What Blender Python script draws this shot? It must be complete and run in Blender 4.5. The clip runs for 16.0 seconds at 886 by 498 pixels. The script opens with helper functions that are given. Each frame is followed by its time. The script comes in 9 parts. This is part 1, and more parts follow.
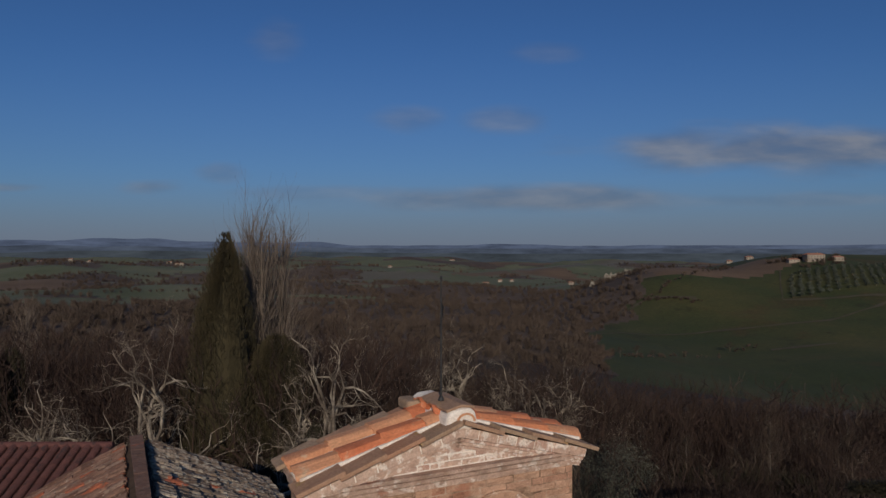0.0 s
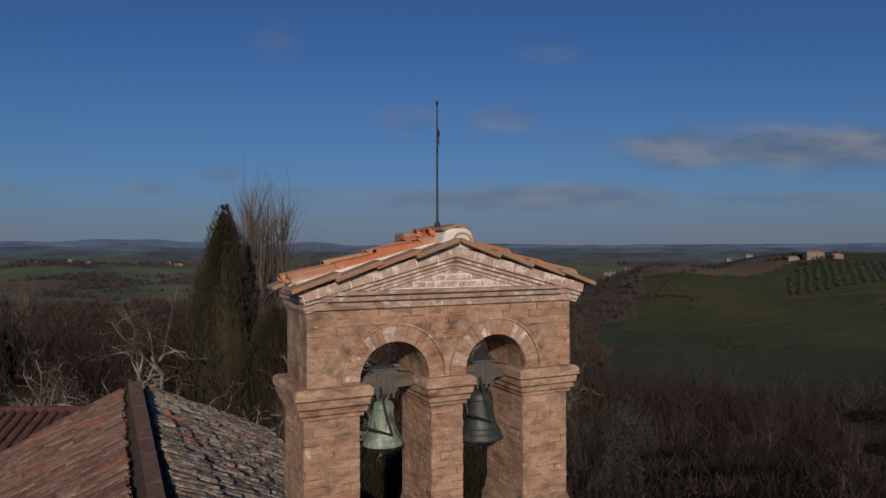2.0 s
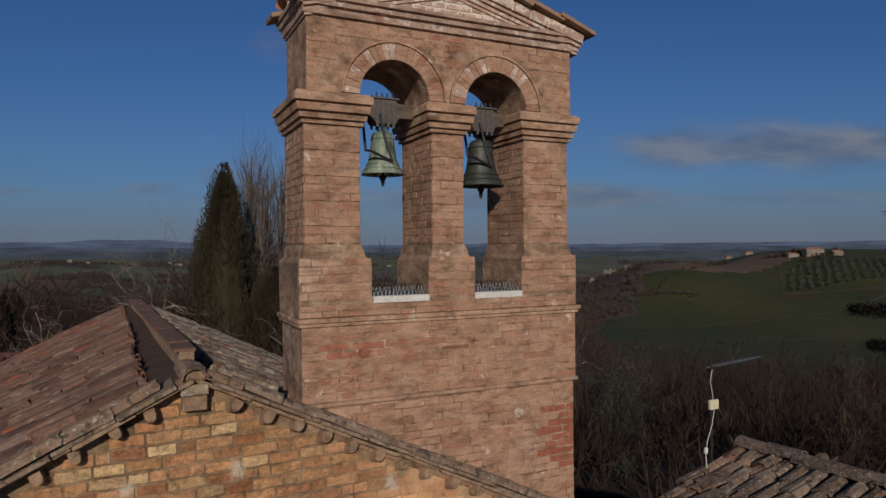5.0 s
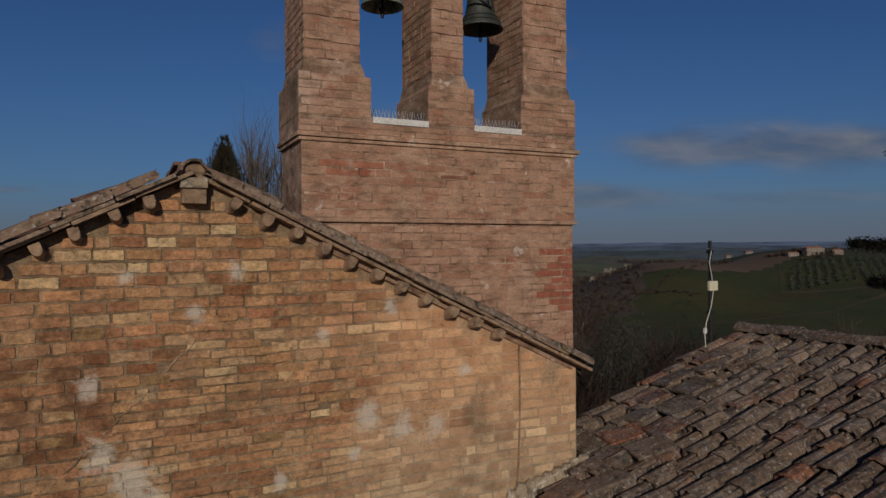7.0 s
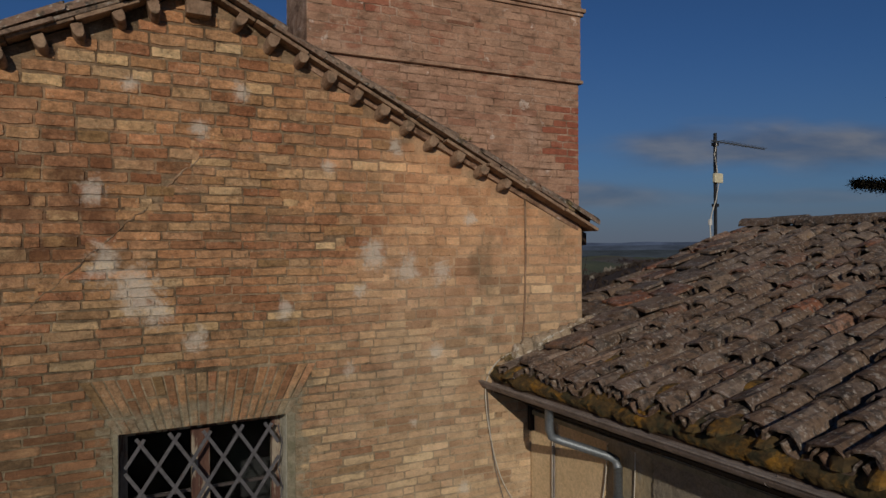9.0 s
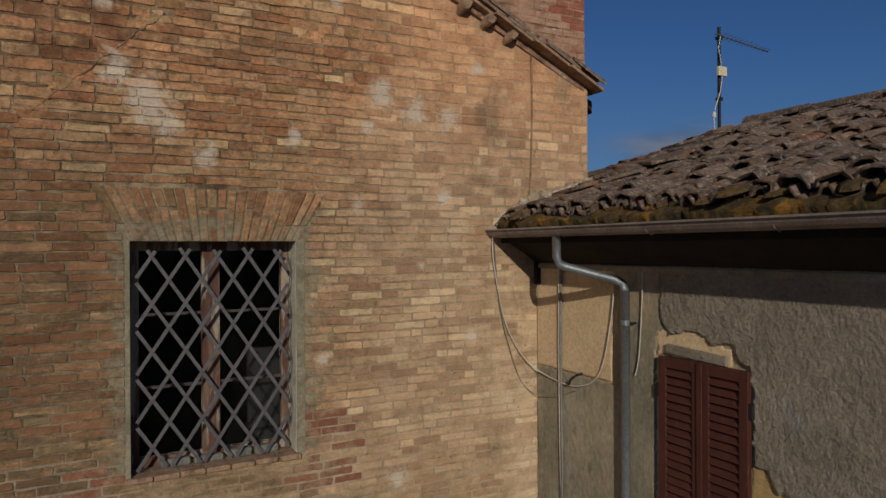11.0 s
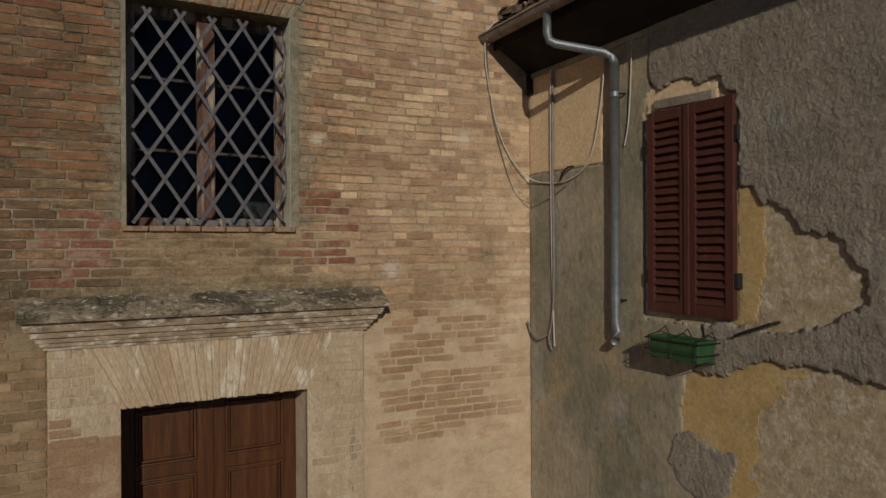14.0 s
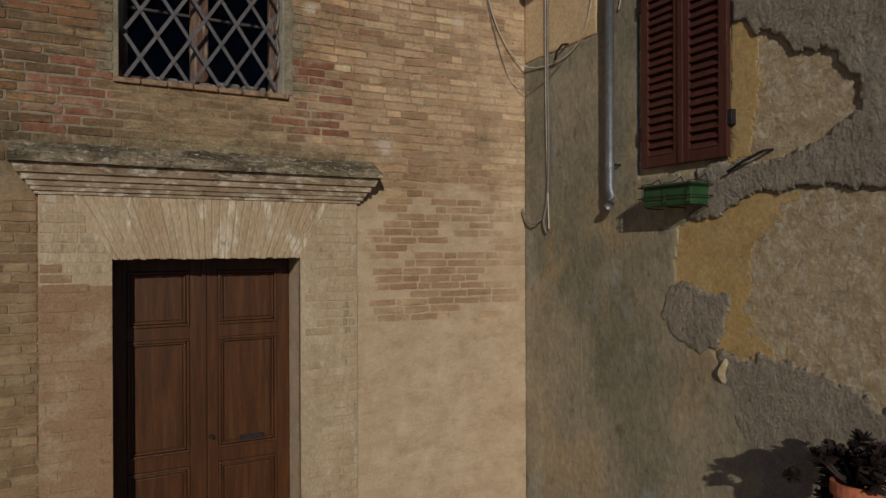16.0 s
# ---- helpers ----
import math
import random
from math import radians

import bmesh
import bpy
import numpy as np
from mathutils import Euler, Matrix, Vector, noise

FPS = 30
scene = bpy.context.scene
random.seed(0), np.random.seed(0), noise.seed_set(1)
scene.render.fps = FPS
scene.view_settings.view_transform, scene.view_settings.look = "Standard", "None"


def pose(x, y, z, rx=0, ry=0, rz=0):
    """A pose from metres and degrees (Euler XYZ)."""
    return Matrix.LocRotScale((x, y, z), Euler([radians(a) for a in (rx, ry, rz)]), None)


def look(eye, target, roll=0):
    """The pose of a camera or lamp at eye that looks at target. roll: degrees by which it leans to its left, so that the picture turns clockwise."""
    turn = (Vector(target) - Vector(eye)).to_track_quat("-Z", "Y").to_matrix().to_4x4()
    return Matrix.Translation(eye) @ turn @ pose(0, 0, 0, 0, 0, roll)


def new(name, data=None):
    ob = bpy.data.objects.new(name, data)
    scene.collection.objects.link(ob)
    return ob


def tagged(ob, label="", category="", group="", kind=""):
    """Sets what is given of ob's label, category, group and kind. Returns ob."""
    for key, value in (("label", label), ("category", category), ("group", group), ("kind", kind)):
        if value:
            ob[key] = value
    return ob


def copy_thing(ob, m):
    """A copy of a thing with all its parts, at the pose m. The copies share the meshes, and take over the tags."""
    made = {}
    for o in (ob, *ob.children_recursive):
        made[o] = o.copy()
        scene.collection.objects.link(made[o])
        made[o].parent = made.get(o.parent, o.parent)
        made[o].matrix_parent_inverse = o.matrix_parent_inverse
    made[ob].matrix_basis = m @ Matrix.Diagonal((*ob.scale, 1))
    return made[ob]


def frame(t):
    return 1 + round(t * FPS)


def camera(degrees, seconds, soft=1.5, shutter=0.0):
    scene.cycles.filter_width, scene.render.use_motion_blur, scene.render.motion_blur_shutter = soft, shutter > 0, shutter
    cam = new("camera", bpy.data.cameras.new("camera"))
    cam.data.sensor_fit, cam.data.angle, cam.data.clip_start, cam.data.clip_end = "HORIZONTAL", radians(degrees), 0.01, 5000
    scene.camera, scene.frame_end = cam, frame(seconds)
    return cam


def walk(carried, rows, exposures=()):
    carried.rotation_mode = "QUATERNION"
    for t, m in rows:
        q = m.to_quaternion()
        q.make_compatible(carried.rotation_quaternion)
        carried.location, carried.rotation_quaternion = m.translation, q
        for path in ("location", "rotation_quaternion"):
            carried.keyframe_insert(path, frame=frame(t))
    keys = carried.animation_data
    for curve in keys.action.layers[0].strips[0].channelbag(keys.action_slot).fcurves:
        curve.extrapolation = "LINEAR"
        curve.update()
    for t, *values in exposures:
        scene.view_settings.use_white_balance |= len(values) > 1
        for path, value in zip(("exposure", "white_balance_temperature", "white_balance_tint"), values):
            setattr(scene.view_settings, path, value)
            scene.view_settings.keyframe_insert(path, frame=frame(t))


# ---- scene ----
cam = camera(68.0, 16.0)
METRES, EYE, TILT, LEAN, TURN = 11.0, 13.6, 0.0, 0.0, -28.4
ROWS = [
    (0, 0, 0, 0, 0, 0, -0),
    (0.5, 0.0006, 0.0004, -0.0344, -0.011, -0.006, 0.04),
    (1, 0.0013, 0.0016, -0.0723, -0.023, 0.006, 0.09),
    (1.5, 0.0021, 0.002, -0.1072, -0.034, 0.006, 0.15),
    (2, 0.0026, 0.0018, -0.145, -0.039, 0.006, 0.2),
    (2.5, 0.0027, 0.0021, -0.18, -0.039, 0.006, 0.24),
    (3, 0.0026, 0.0028, -0.218, -0.051, 0.006, 0.31),
    (3.5, 0.0022, 0.0037, -0.2531, -0.051, 0.006, 0.36),
    (4, 0.0015, 0.0043, -0.291, -0.051, 0.011, 0.43),
    (6.5, 0.0014, 0.003, -0.4632, -0.056, -0.056, 0.38),
    (7, 0.001, 0.003, -0.4978, -0.045, -0.045, 0.34),
    (7.5, -0.0001, 0.0036, -0.5285, -0.051, -0.051, 0.33),
    (8, -0.0012, 0.0048, -0.5606, -0.045, -0.068, 0.32),
    (8.5, -0.0025, 0.0059, -0.5892, -0.056, -0.096, 0.29),
    (9, -0.0042, 0.0066, -0.6202, -0.056, -0.101, 0.29),
    (9.5, -0.0058, 0.0066, -0.6493, -0.062, -0.113, 0.28),
    (12, -0.012, 0.0018, -0.7999, -0.056, -0.096, 0.31),
    (12.5, -0.0108, 0.0016, -0.8249, -0.034, -0.096, 0.32),
    (13, -0.009, 0.0005, -0.8516, -0.039, -0.073, 0.31),
    (13.5, -0.0072, -0.0011, -0.8764, -0.028, -0.062, 0.31),
    (14, -0.0053, -0.003, -0.9037, -0.006, -0.068, 0.3),
    (14.5, -0.0039, -0.0043, -0.928, -0.017, -0.039, 0.3),
    (15, -0.0021, -0.0037, -0.9525, 0, -0.034, 0.27),
    (15.5, -0.0009, -0.0028, -0.9752, 0.023, -0.023, 0.25),
    (16, -0.0009, -0.0016, -0.9992, 0.017, -0.039, 0.22),
]
walk(cam, [(t, pose(0, 0, EYE, TILT, LEAN, TURN) @ pose(METRES * x, METRES * y, METRES * z, 90 + pitch, roll, yaw)) for t, x, y, z, yaw, pitch, roll in ROWS],
     exposures=[(0.0, -0.40), (4.0, -0.44), (6.5, -0.80), (7.5, -0.92), (8.5, -0.94), (9.5, -0.86), (12.0, -0.70), (14.0, -0.83), (16.0, -0.93)])

# ---- sky, sun, exposure ----
SUN = Vector((1.0, 2.1, -0.88)).normalized()
ELEV, AZIM = math.asin(-SUN.z), math.atan2(-SUN.x, -SUN.y)


class Net:
    """A node tree with short calls."""

    def __init__(self, tree):
        self.tree = tree

    def add(self, kind, ins=None):
        node = self.tree.nodes.new(kind)
        for key, value in (ins or {}).items():
            if isinstance(value, bpy.types.NodeSocket):
                self.tree.links.new(value, node.inputs[key])
            else:
                node.inputs[key].default_value = value
        return node

    def math(self, op, a, b=0.0, clamp=False):
        node = self.add("ShaderNodeMath", ins={0: a, 1: b})
        node.operation, node.use_clamp = op, clamp
        return node.outputs[0]

    def noise(self, vec, scale, detail=6.0, rough=0.6, dist=0.0):
        return self.add("ShaderNodeTexNoise", ins={"Vector": vec, "Scale": scale, "Detail": detail, "Roughness": rough, "Distortion": dist}).outputs["Fac"]

    def ramp(self, fac, stops, how="LINEAR"):
        node = self.add("ShaderNodeValToRGB", ins={"Fac": fac})
        node.color_ramp.interpolation = how
        els = node.color_ramp.elements
        while len(els) < len(stops):
            els.new(0.5)
        for el, (pos, col) in zip(els, stops):
            el.position = pos
            el.color = (*col, 1.0) if len(col) == 3 else col
        return node.outputs["Color"]

    def step(self, value, lo, hi):
        node = self.add("ShaderNodeMapRange", ins={"Value": value, "From Min": lo, "From Max": hi})
        node.interpolation_type = "SMOOTHSTEP"
        return node.outputs["Result"]

    def mix(self, fac, a, b, how="MIX"):
        node = self.add("ShaderNodeMix")
        node.data_type, node.blend_type = "RGBA", how
        for i, v in ((0, fac), (6, a), (7, b)):
            if isinstance(v, bpy.types.NodeSocket):
                self.tree.links.new(v, node.inputs[i])
            else:
                node.inputs[i].default_value = v if i == 0 else (*v, 1.0)
        return node.outputs[2]


def grey(v):
    return (v, v, v)


def build_world():
    world = bpy.data.worlds.new("sky")
    scene.world = world
    world.use_nodes = True
    world.node_tree.nodes.clear()
    n = Net(world.node_tree)
    sky = n.add("ShaderNodeTexSky")
    sky.sky_type, sky.sun_disc, sky.sun_elevation, sky.sun_rotation = "NISHITA", False, ELEV, AZIM % (2 * math.pi)
    sky.altitude, sky.air_density, sky.dust_density, sky.ozone_density = 300.0, 1.0, 0.25, 5.0
    way = n.add("ShaderNodeTexCoord").outputs["Generated"]
    turned = n.add("ShaderNodeMapping", ins={"Vector": way, "Rotation": (0, 0, radians(28.4))}).outputs[0]
    xyz = n.add("ShaderNodeSeparateXYZ", ins={0: turned})
    side = n.math("DIVIDE", xyz.outputs[0], n.math("MAXIMUM", n.math("ABSOLUTE", xyz.outputs[1]), 0.05))
    rise = n.math("DIVIDE", xyz.outputs[2], n.math("MAXIMUM", n.math("ABSOLUTE", xyz.outputs[1]), 0.05))
    flat = n.add("ShaderNodeCombineXYZ", ins={0: side, 1: n.math("MULTIPLY", rise, 4.0)}).outputs[0]
    soft = n.add("ShaderNodeCombineXYZ", ins={0: side, 1: n.math("MULTIPLY", rise, 3.4)}).outputs[0]
    wisps = n.noise(soft, 5.0, 5.0, 0.5, 0.2)
    billow = n.noise(soft, 9.0, 5.0, 0.5, 0.2)
    # low banks of cloud: a long one to one side, a thin one in the middle, scraps elsewhere
    total = None
    for cx, cy, wx, wy, thick in ((0.60, 0.150, 0.38, 0.038, 1.0), (0.36, 0.152, 0.13, 0.040, 0.9), (0.12, 0.077, 0.30, 0.022, 0.8), (-0.45, 0.095, 0.06, 0.014, 0.6), (-0.67, 0.093, 0.07, 0.008, 0.5),
                                  (-0.335, 0.115, 0.04, 0.018, 0.45), (-0.252, 0.32, 0.045, 0.034, 0.3), (0.09, 0.195, 0.07, 0.024, 0.45), (-0.05, 0.20, 0.06, 0.024, 0.4), (0.16, 0.30, 0.06, 0.018, 0.25), (-0.18, 0.085, 0.16, 0.012, 0.35), (0.55, 0.075, 0.25, 0.012, 0.35)):
        dx = n.math("DIVIDE", n.math("SUBTRACT", side, cx), wx)
        dy = n.math("DIVIDE", n.math("SUBTRACT", rise, cy), wy)
        d = n.math("SQRT", n.math("ADD", n.math("MULTIPLY", dx, dx), n.math("MULTIPLY", dy, dy)))
        d = n.math("ADD", d, n.math("MULTIPLY", n.math("SUBTRACT", wisps, 0.5), 1.5))
        m = n.math("MULTIPLY", n.step(d, 1.2, 0.3), thick)
        total = m if total is None else n.math("MAXIMUM", total, m)
    front = n.step(xyz.outputs[1], 0.0, 0.2)
    cover = n.math("MULTIPLY", n.math("MULTIPLY", total, front), n.math("ADD", n.math("MULTIPLY", billow, 0.8), 0.35), clamp=True)
    white = n.ramp(billow, [(0.36, (2.3, 2.6, 3.5)), (0.66, (5.0, 5.1, 5.7))])
    deep = n.mix(1.0, sky.outputs[0], (0.70, 0.98, 1.33), "MULTIPLY")
    air = n.mix(n.math("MULTIPLY", n.step(rise, 0.34, 0.03), 0.35), deep, (2.2, 3.15, 4.95))
    air = n.mix(n.math("MULTIPLY", n.step(rise, 0.13, -0.01), 0.75), air, (3.1, 3.45, 4.85))
    mixed = n.mix(n.math("MULTIPLY", cover, 0.9), air, white)
    bg = n.add("ShaderNodeBackground", ins={"Color": mixed, "Strength": 0.055})
    n.add("ShaderNodeOutputWorld", ins={"Surface": bg.outputs[0]})


build_world()
lamp = new("sun", bpy.data.lights.new("sun", "SUN"))
lamp.data.energy, lamp.data.angle, lamp.data.color = 3.9, radians(0.55), (1.0, 0.92, 0.80)
lamp.matrix_world = look((0, 0, 40), Vector((0, 0, 40)) + SUN)


# ---- materials ----
def material(name, stops, scale=6.0, rough=0.9, bump=0.3, fine=70.0, pick="", picks=(), vary=0.35, stains=(), metal=0.0, stretch=(1, 1, 1), gloss=0.3, soot=0.0, crackle=9.0):
    """stops: colours over a coarse noise. picks: colours chosen piece by piece (pick: object or island).
    stains: (colour, scale, low, high, amount) laid on by noise."""
    m = bpy.data.materials.new(name)
    m.use_nodes = True
    n = Net(m.node_tree)
    bsdf = m.node_tree.nodes["Principled BSDF"]
    geo = n.add("ShaderNodeNewGeometry")
    pos = geo.outputs["Position"]
    if stretch != (1, 1, 1):
        pos = n.add("ShaderNodeMapping", ins={"Vector": pos, "Scale": stretch}).outputs[0]
    coarse = n.noise(pos, scale, 8.0, 0.65, 0.3)
    col = n.ramp(coarse, stops)
    rnd = None
    if pick:
        rnd = geo.outputs["Random Per Island"] if pick == "island" else n.add("ShaderNodeObjectInfo").outputs["Random"]
        piece = n.ramp(rnd, picks)
        col = n.mix(vary, piece, col)
    for tint, sc, lo, hi, amount in stains:
        f = n.noise(pos, sc, 7.0, 0.62, 0.2)
        col = n.mix(n.math("MULTIPLY", n.step(f, lo, hi), amount), col, tint)
    if soot:
        flat = n.add("ShaderNodeMapping", ins={"Vector": pos, "Scale": (1, 1, 2.6)}).outputs[0]
        col = n.mix(soot, col, n.ramp(n.noise(flat, 5.0, crackle, 0.74 if crackle > 5 else 0.6, 0.5), [(0.30, (0.36, 0.33, 0.30)), (0.47, grey(0.95)), (0.70, grey(1.3))]), "MULTIPLY")
        col = n.mix(soot * 0.7, col, n.ramp(n.noise(flat if crackle < 5 else pos, 19.0 if crackle > 5 else 11.0, 7.0, 0.72), [(0.32, grey(0.5)), (0.5, grey(1.0)), (0.70, grey(1.3))]), "MULTIPLY")
    grain = n.noise(pos, fine, 6.0, 0.7)
    col = n.mix(0.7, col, n.ramp(grain, [(0.25, grey(0.55)), (0.75, grey(1.4))]), "MULTIPLY")
    m.node_tree.links.new(col, bsdf.inputs["Base Color"])
    bsdf.inputs["Roughness"].default_value, bsdf.inputs["Metallic"].default_value = rough, metal
    bsdf.inputs["Specular IOR Level"].default_value = gloss
    if bump:
        hgt = n.math("ADD", grain, n.math("MULTIPLY", n.noise(pos, fine * 0.22, 5.0, 0.6), 1.6))
        b = n.add("ShaderNodeBump", ins={"Strength": bump, "Distance": 0.012, "Height": hgt})
        m.node_tree.links.new(b.outputs[0], bsdf.inputs["Normal"])
    return m


BRICKS = [(0.0, (0.40, 0.27, 0.125)), (0.14, (0.38, 0.165, 0.08)), (0.26, (0.48, 0.33, 0.175)), (0.38, (0.34, 0.135, 0.07)), (0.50, (0.42, 0.235, 0.11)), (0.60, (0.27, 0.13, 0.07)), (0.70, (0.52, 0.38, 0.215)), (0.80, (0.37, 0.15, 0.075)), (0.90, (0.45, 0.25, 0.12)), (1.0, (0.33, 0.145, 0.075))]
WARM = [(0.3, (0.26, 0.14, 0.07)), (0.7, (0.46, 0.29, 0.16))]


SPLASHES = ((0.26, 7.93, 0.06), (1.01, 7.97, 0.07), (0.73, 7.65, 0.07), (1.7, 7.43, 0.06), (0.03, 7.17, 0.09), (2.08, 6.74, 0.12), (2.39, 6.61, 0.12), (2.72, 6.57, 0.10), (3.01, 7.03, 0.06), (1.96, 6.43, 0.06), (1.35, 6.3, 0.08), (2.66, 5.88, 0.07), (2.29, 7.63, 0.07), (0.10, 6.68, 0.13), (0.30, 6.48, 0.17), (0.42, 6.33, 0.12), (0.69, 6.12, 0.09), (1.58, 4.55, 0.06), (2.92, 4.65, 0.06), (2.22, 3.47, 0.10), (2.45, 5.28, 0.04), (1.86, 5.79, 0.06))


def facade_material(name, pick):
    """Brick that passes, towards the lower right of the church front, into bricks washed with lime."""
    m = bpy.data.materials.new(name)
    m.use_nodes = True
    n = Net(m.node_tree)
    bsdf = m.node_tree.nodes["Principled BSDF"]
    geo = n.add("ShaderNodeNewGeometry")
    pos = geo.outputs["Position"]
    xyz = n.add("ShaderNodeSeparateXYZ", ins={0: pos})
    x, z = xyz.outputs[0], xyz.outputs[2]
    flat = n.add("ShaderNodeMapping", ins={"Vector": pos, "Scale": (1, 1, 3.2)}).outputs[0]
    coarse = n.noise(pos, 1.3, 6.0, 0.6)
    mid = n.noise(pos, 9.0, 8.0, 0.65)

    def both(*fs):
        out = fs[0]
        for f in fs[1:]:
            out = n.math("MULTIPLY", out, f)
        return out

    def near(value, amount):
        """A coordinate with a ragged edge."""
        return n.math("ADD", value, n.math("MULTIPLY", n.math("SUBTRACT", mid, 0.5), amount))

    rx, rz = near(x, 0.7), near(z, 0.45)
    high = n.step(n.math("SUBTRACT", z, coarse), 5.0, 6.8)
    low = both(n.step(n.math("SUBTRACT", z, n.math("MULTIPLY", coarse, 1.2)), 3.0, 2.3), n.step(x, 0.4, 1.4))
    washed = n.mix(high, (0.41, 0.30, 0.182), (0.49, 0.262, 0.138))
    if pick == "mortar":
        joints = n.noise(pos, 3.2, 7.0, 0.72, 0.4)
        col = n.mix(high, n.ramp(joints, [(0.36, (0.075, 0.052, 0.031)), (0.5, (0.22, 0.16, 0.096)), (0.66, (0.40, 0.31, 0.20))]), n.ramp(joints, [(0.36, (0.085, 0.057, 0.034)), (0.52, (0.22, 0.15, 0.088)), (0.66, (0.33, 0.235, 0.14))]))
        # paler pointing between the red bricks that mend the wall
        mend = n.math("MAXIMUM", both(n.step(rx, -0.75, -0.5), n.step(rx, 0.5, 0.2)), both(n.step(rx, 1.25, 1.4), n.step(rx, 1.95, 1.75)))
        col = n.mix(both(mend, n.step(rz, 3.3, 3.45), n.step(rz, 4.15, 3.95), 0.75), col, (0.46, 0.36, 0.26))
    else:
        rnd = geo.outputs["Random Per Island"] if pick == "island" else n.add("ShaderNodeObjectInfo").outputs["Random"]
        col = n.mix(0.22, n.ramp(rnd, BRICKS), n.ramp(mid, WARM))
        col = n.mix(0.9, col, n.ramp(n.noise(pos, 24.0, 7.0, 0.72, 0.4), [(0.3, grey(0.45)), (0.5, grey(1.0)), (0.72, grey(1.4))]), "MULTIPLY")
    # lime wash, and mortar smeared over the bricks
    right = n.step(n.math("ADD", n.math("SUBTRACT", x, n.math("MULTIPLY", z, 0.16)), n.math("MULTIPLY", coarse, 2.2)), 1.15, 2.8)
    px, pz = near(n.math("ADD", x, coarse), 1.0), near(n.math("ADD", z, n.math("MULTIPLY", coarse, 0.6)), 0.8)
    patch = both(n.step(px, 2.35, 2.8), n.step(px, 4.1, 3.6), n.step(pz, 2.15, 2.45), n.step(pz, 4.2, 3.3))
    keep = n.math("SUBTRACT", 1.0, n.math("MULTIPLY", n.math("MULTIPLY", patch, n.step(n.noise(flat, 2.4, 7.0, 0.7, 0.3), 0.36, 0.56)), 0.05 if pick == "mortar" else 0.8))
    wash = n.math("MAXIMUM", both(right, keep, n.math("ADD", n.math("MULTIPLY", high, 0.24), 0.42)) if pick == "mortar" else both(right, keep, n.math("ADD", n.math("MULTIPLY", high, 0.14), 0.62)), both(low, 0.9, keep))
    limed = n.mix(high, n.ramp(n.noise(pos, 3.5, 9.0, 0.65), [(0.28, (0.52, 0.37, 0.235)), (0.5, (0.62, 0.455, 0.30)), (0.75, (0.69, 0.535, 0.37))]), n.ramp(n.noise(pos, 3.5, 9.0, 0.65), [(0.28, (0.54, 0.30, 0.16)), (0.5, (0.66, 0.395, 0.22)), (0.75, (0.72, 0.475, 0.29))]))
    col = n.mix(wash, col, limed)
    corner = both(n.step(n.math("ADD", x, n.math("MULTIPLY", coarse, 1.0)), 3.35, 4.0), n.step(rz, 5.7, 5.1))
    col = n.mix(both(corner, 0.72), col, n.ramp(n.noise(pos, 4.0, 9.0, 0.65), [(0.3, (0.50, 0.34, 0.21)), (0.5, (0.60, 0.43, 0.28)), (0.7, (0.68, 0.53, 0.37))]))
    if pick != "mortar":
        col = n.mix(n.math("MULTIPLY", patch, 0.45), col, (0.33, 0.23, 0.135))
    under = both(n.step(rx, 0.0, 0.25), n.step(rx, 1.65, 1.4), n.step(rz, 3.25, 3.4), n.step(rz, 3.95, 3.8))
    smear = n.math("MAXIMUM", n.math("MULTIPLY", n.step(n.noise(flat, 1.9, 9.0, 0.7, 0.5), 0.50, 0.70), 0.45), n.math("MULTIPLY", under, 0.75))
    col = n.mix(smear, col, washed)
    col = n.mix(n.math("MULTIPLY", n.step(n.noise(flat, 5.0, 8.0, 0.7, 0.6), 0.52, 0.66), 0.34), col, washed)
    # soot and wear across bricks and joints alike
    soot = n.ramp(n.noise(pos, 7.0, 9.0, 0.74, 0.6), [(0.30, grey(0.42)), (0.47, grey(0.95)), (0.70, grey(1.3))])
    plain = n.math("MAXIMUM", low, n.math("MULTIPLY", right, 0.75))
    col = n.mix(n.math("SUBTRACT", 0.85, n.math("MULTIPLY", plain, 0.6)), col, soot, "MULTIPLY")
    streak = n.ramp(n.noise(flat, 8.0, 8.0, 0.75, 0.3), [(0.33, grey(0.5)), (0.48, grey(1.0)), (0.7, grey(1.25))])
    col = n.mix(n.math("SUBTRACT", 0.6, n.math("MULTIPLY", plain, 0.45)), col, streak, "MULTIPLY")
    # dirt and damp
    clean = n.math("SUBTRACT", 1.0, n.math("MULTIPLY", low, 0.85))
    for tint, sc, lo, hi, amt in (((0.15, 0.125, 0.08), 2.1, 0.56, 0.72, 0.5), ((0.22, 0.19, 0.135), 22.0, 0.6, 0.75, 0.45), ((0.085, 0.074, 0.044), 31.0, 0.60, 0.69, 0.55), ((0.52, 0.44, 0.31), 47.0, 0.62, 0.69, 0.5), ((0.30, 0.13, 0.07), 1.6, 0.58, 0.72, 0.3)):
        col = n.mix(both(n.step(n.noise(pos, sc, 5.0, 0.6), lo, hi), amt, clean), col, tint)
    # grime on the damp stretch beside the window and over the cornice
    damp = both(n.step(n.math("ADD", x, n.math("MULTIPLY", coarse, 1.5)), 1.6, 0.4), n.step(rz, 6.7, 5.3))
    col = n.mix(both(n.step(n.noise(flat, 4.5, 8.0, 0.7, 0.4), 0.30, 0.58), n.math("SUBTRACT", 1.0, n.math("MULTIPLY", n.step(rz, 3.25, 2.95), 0.7)), damp, 0.30 if pick == "mortar" else 0.80), col, (0.12, 0.085, 0.050))
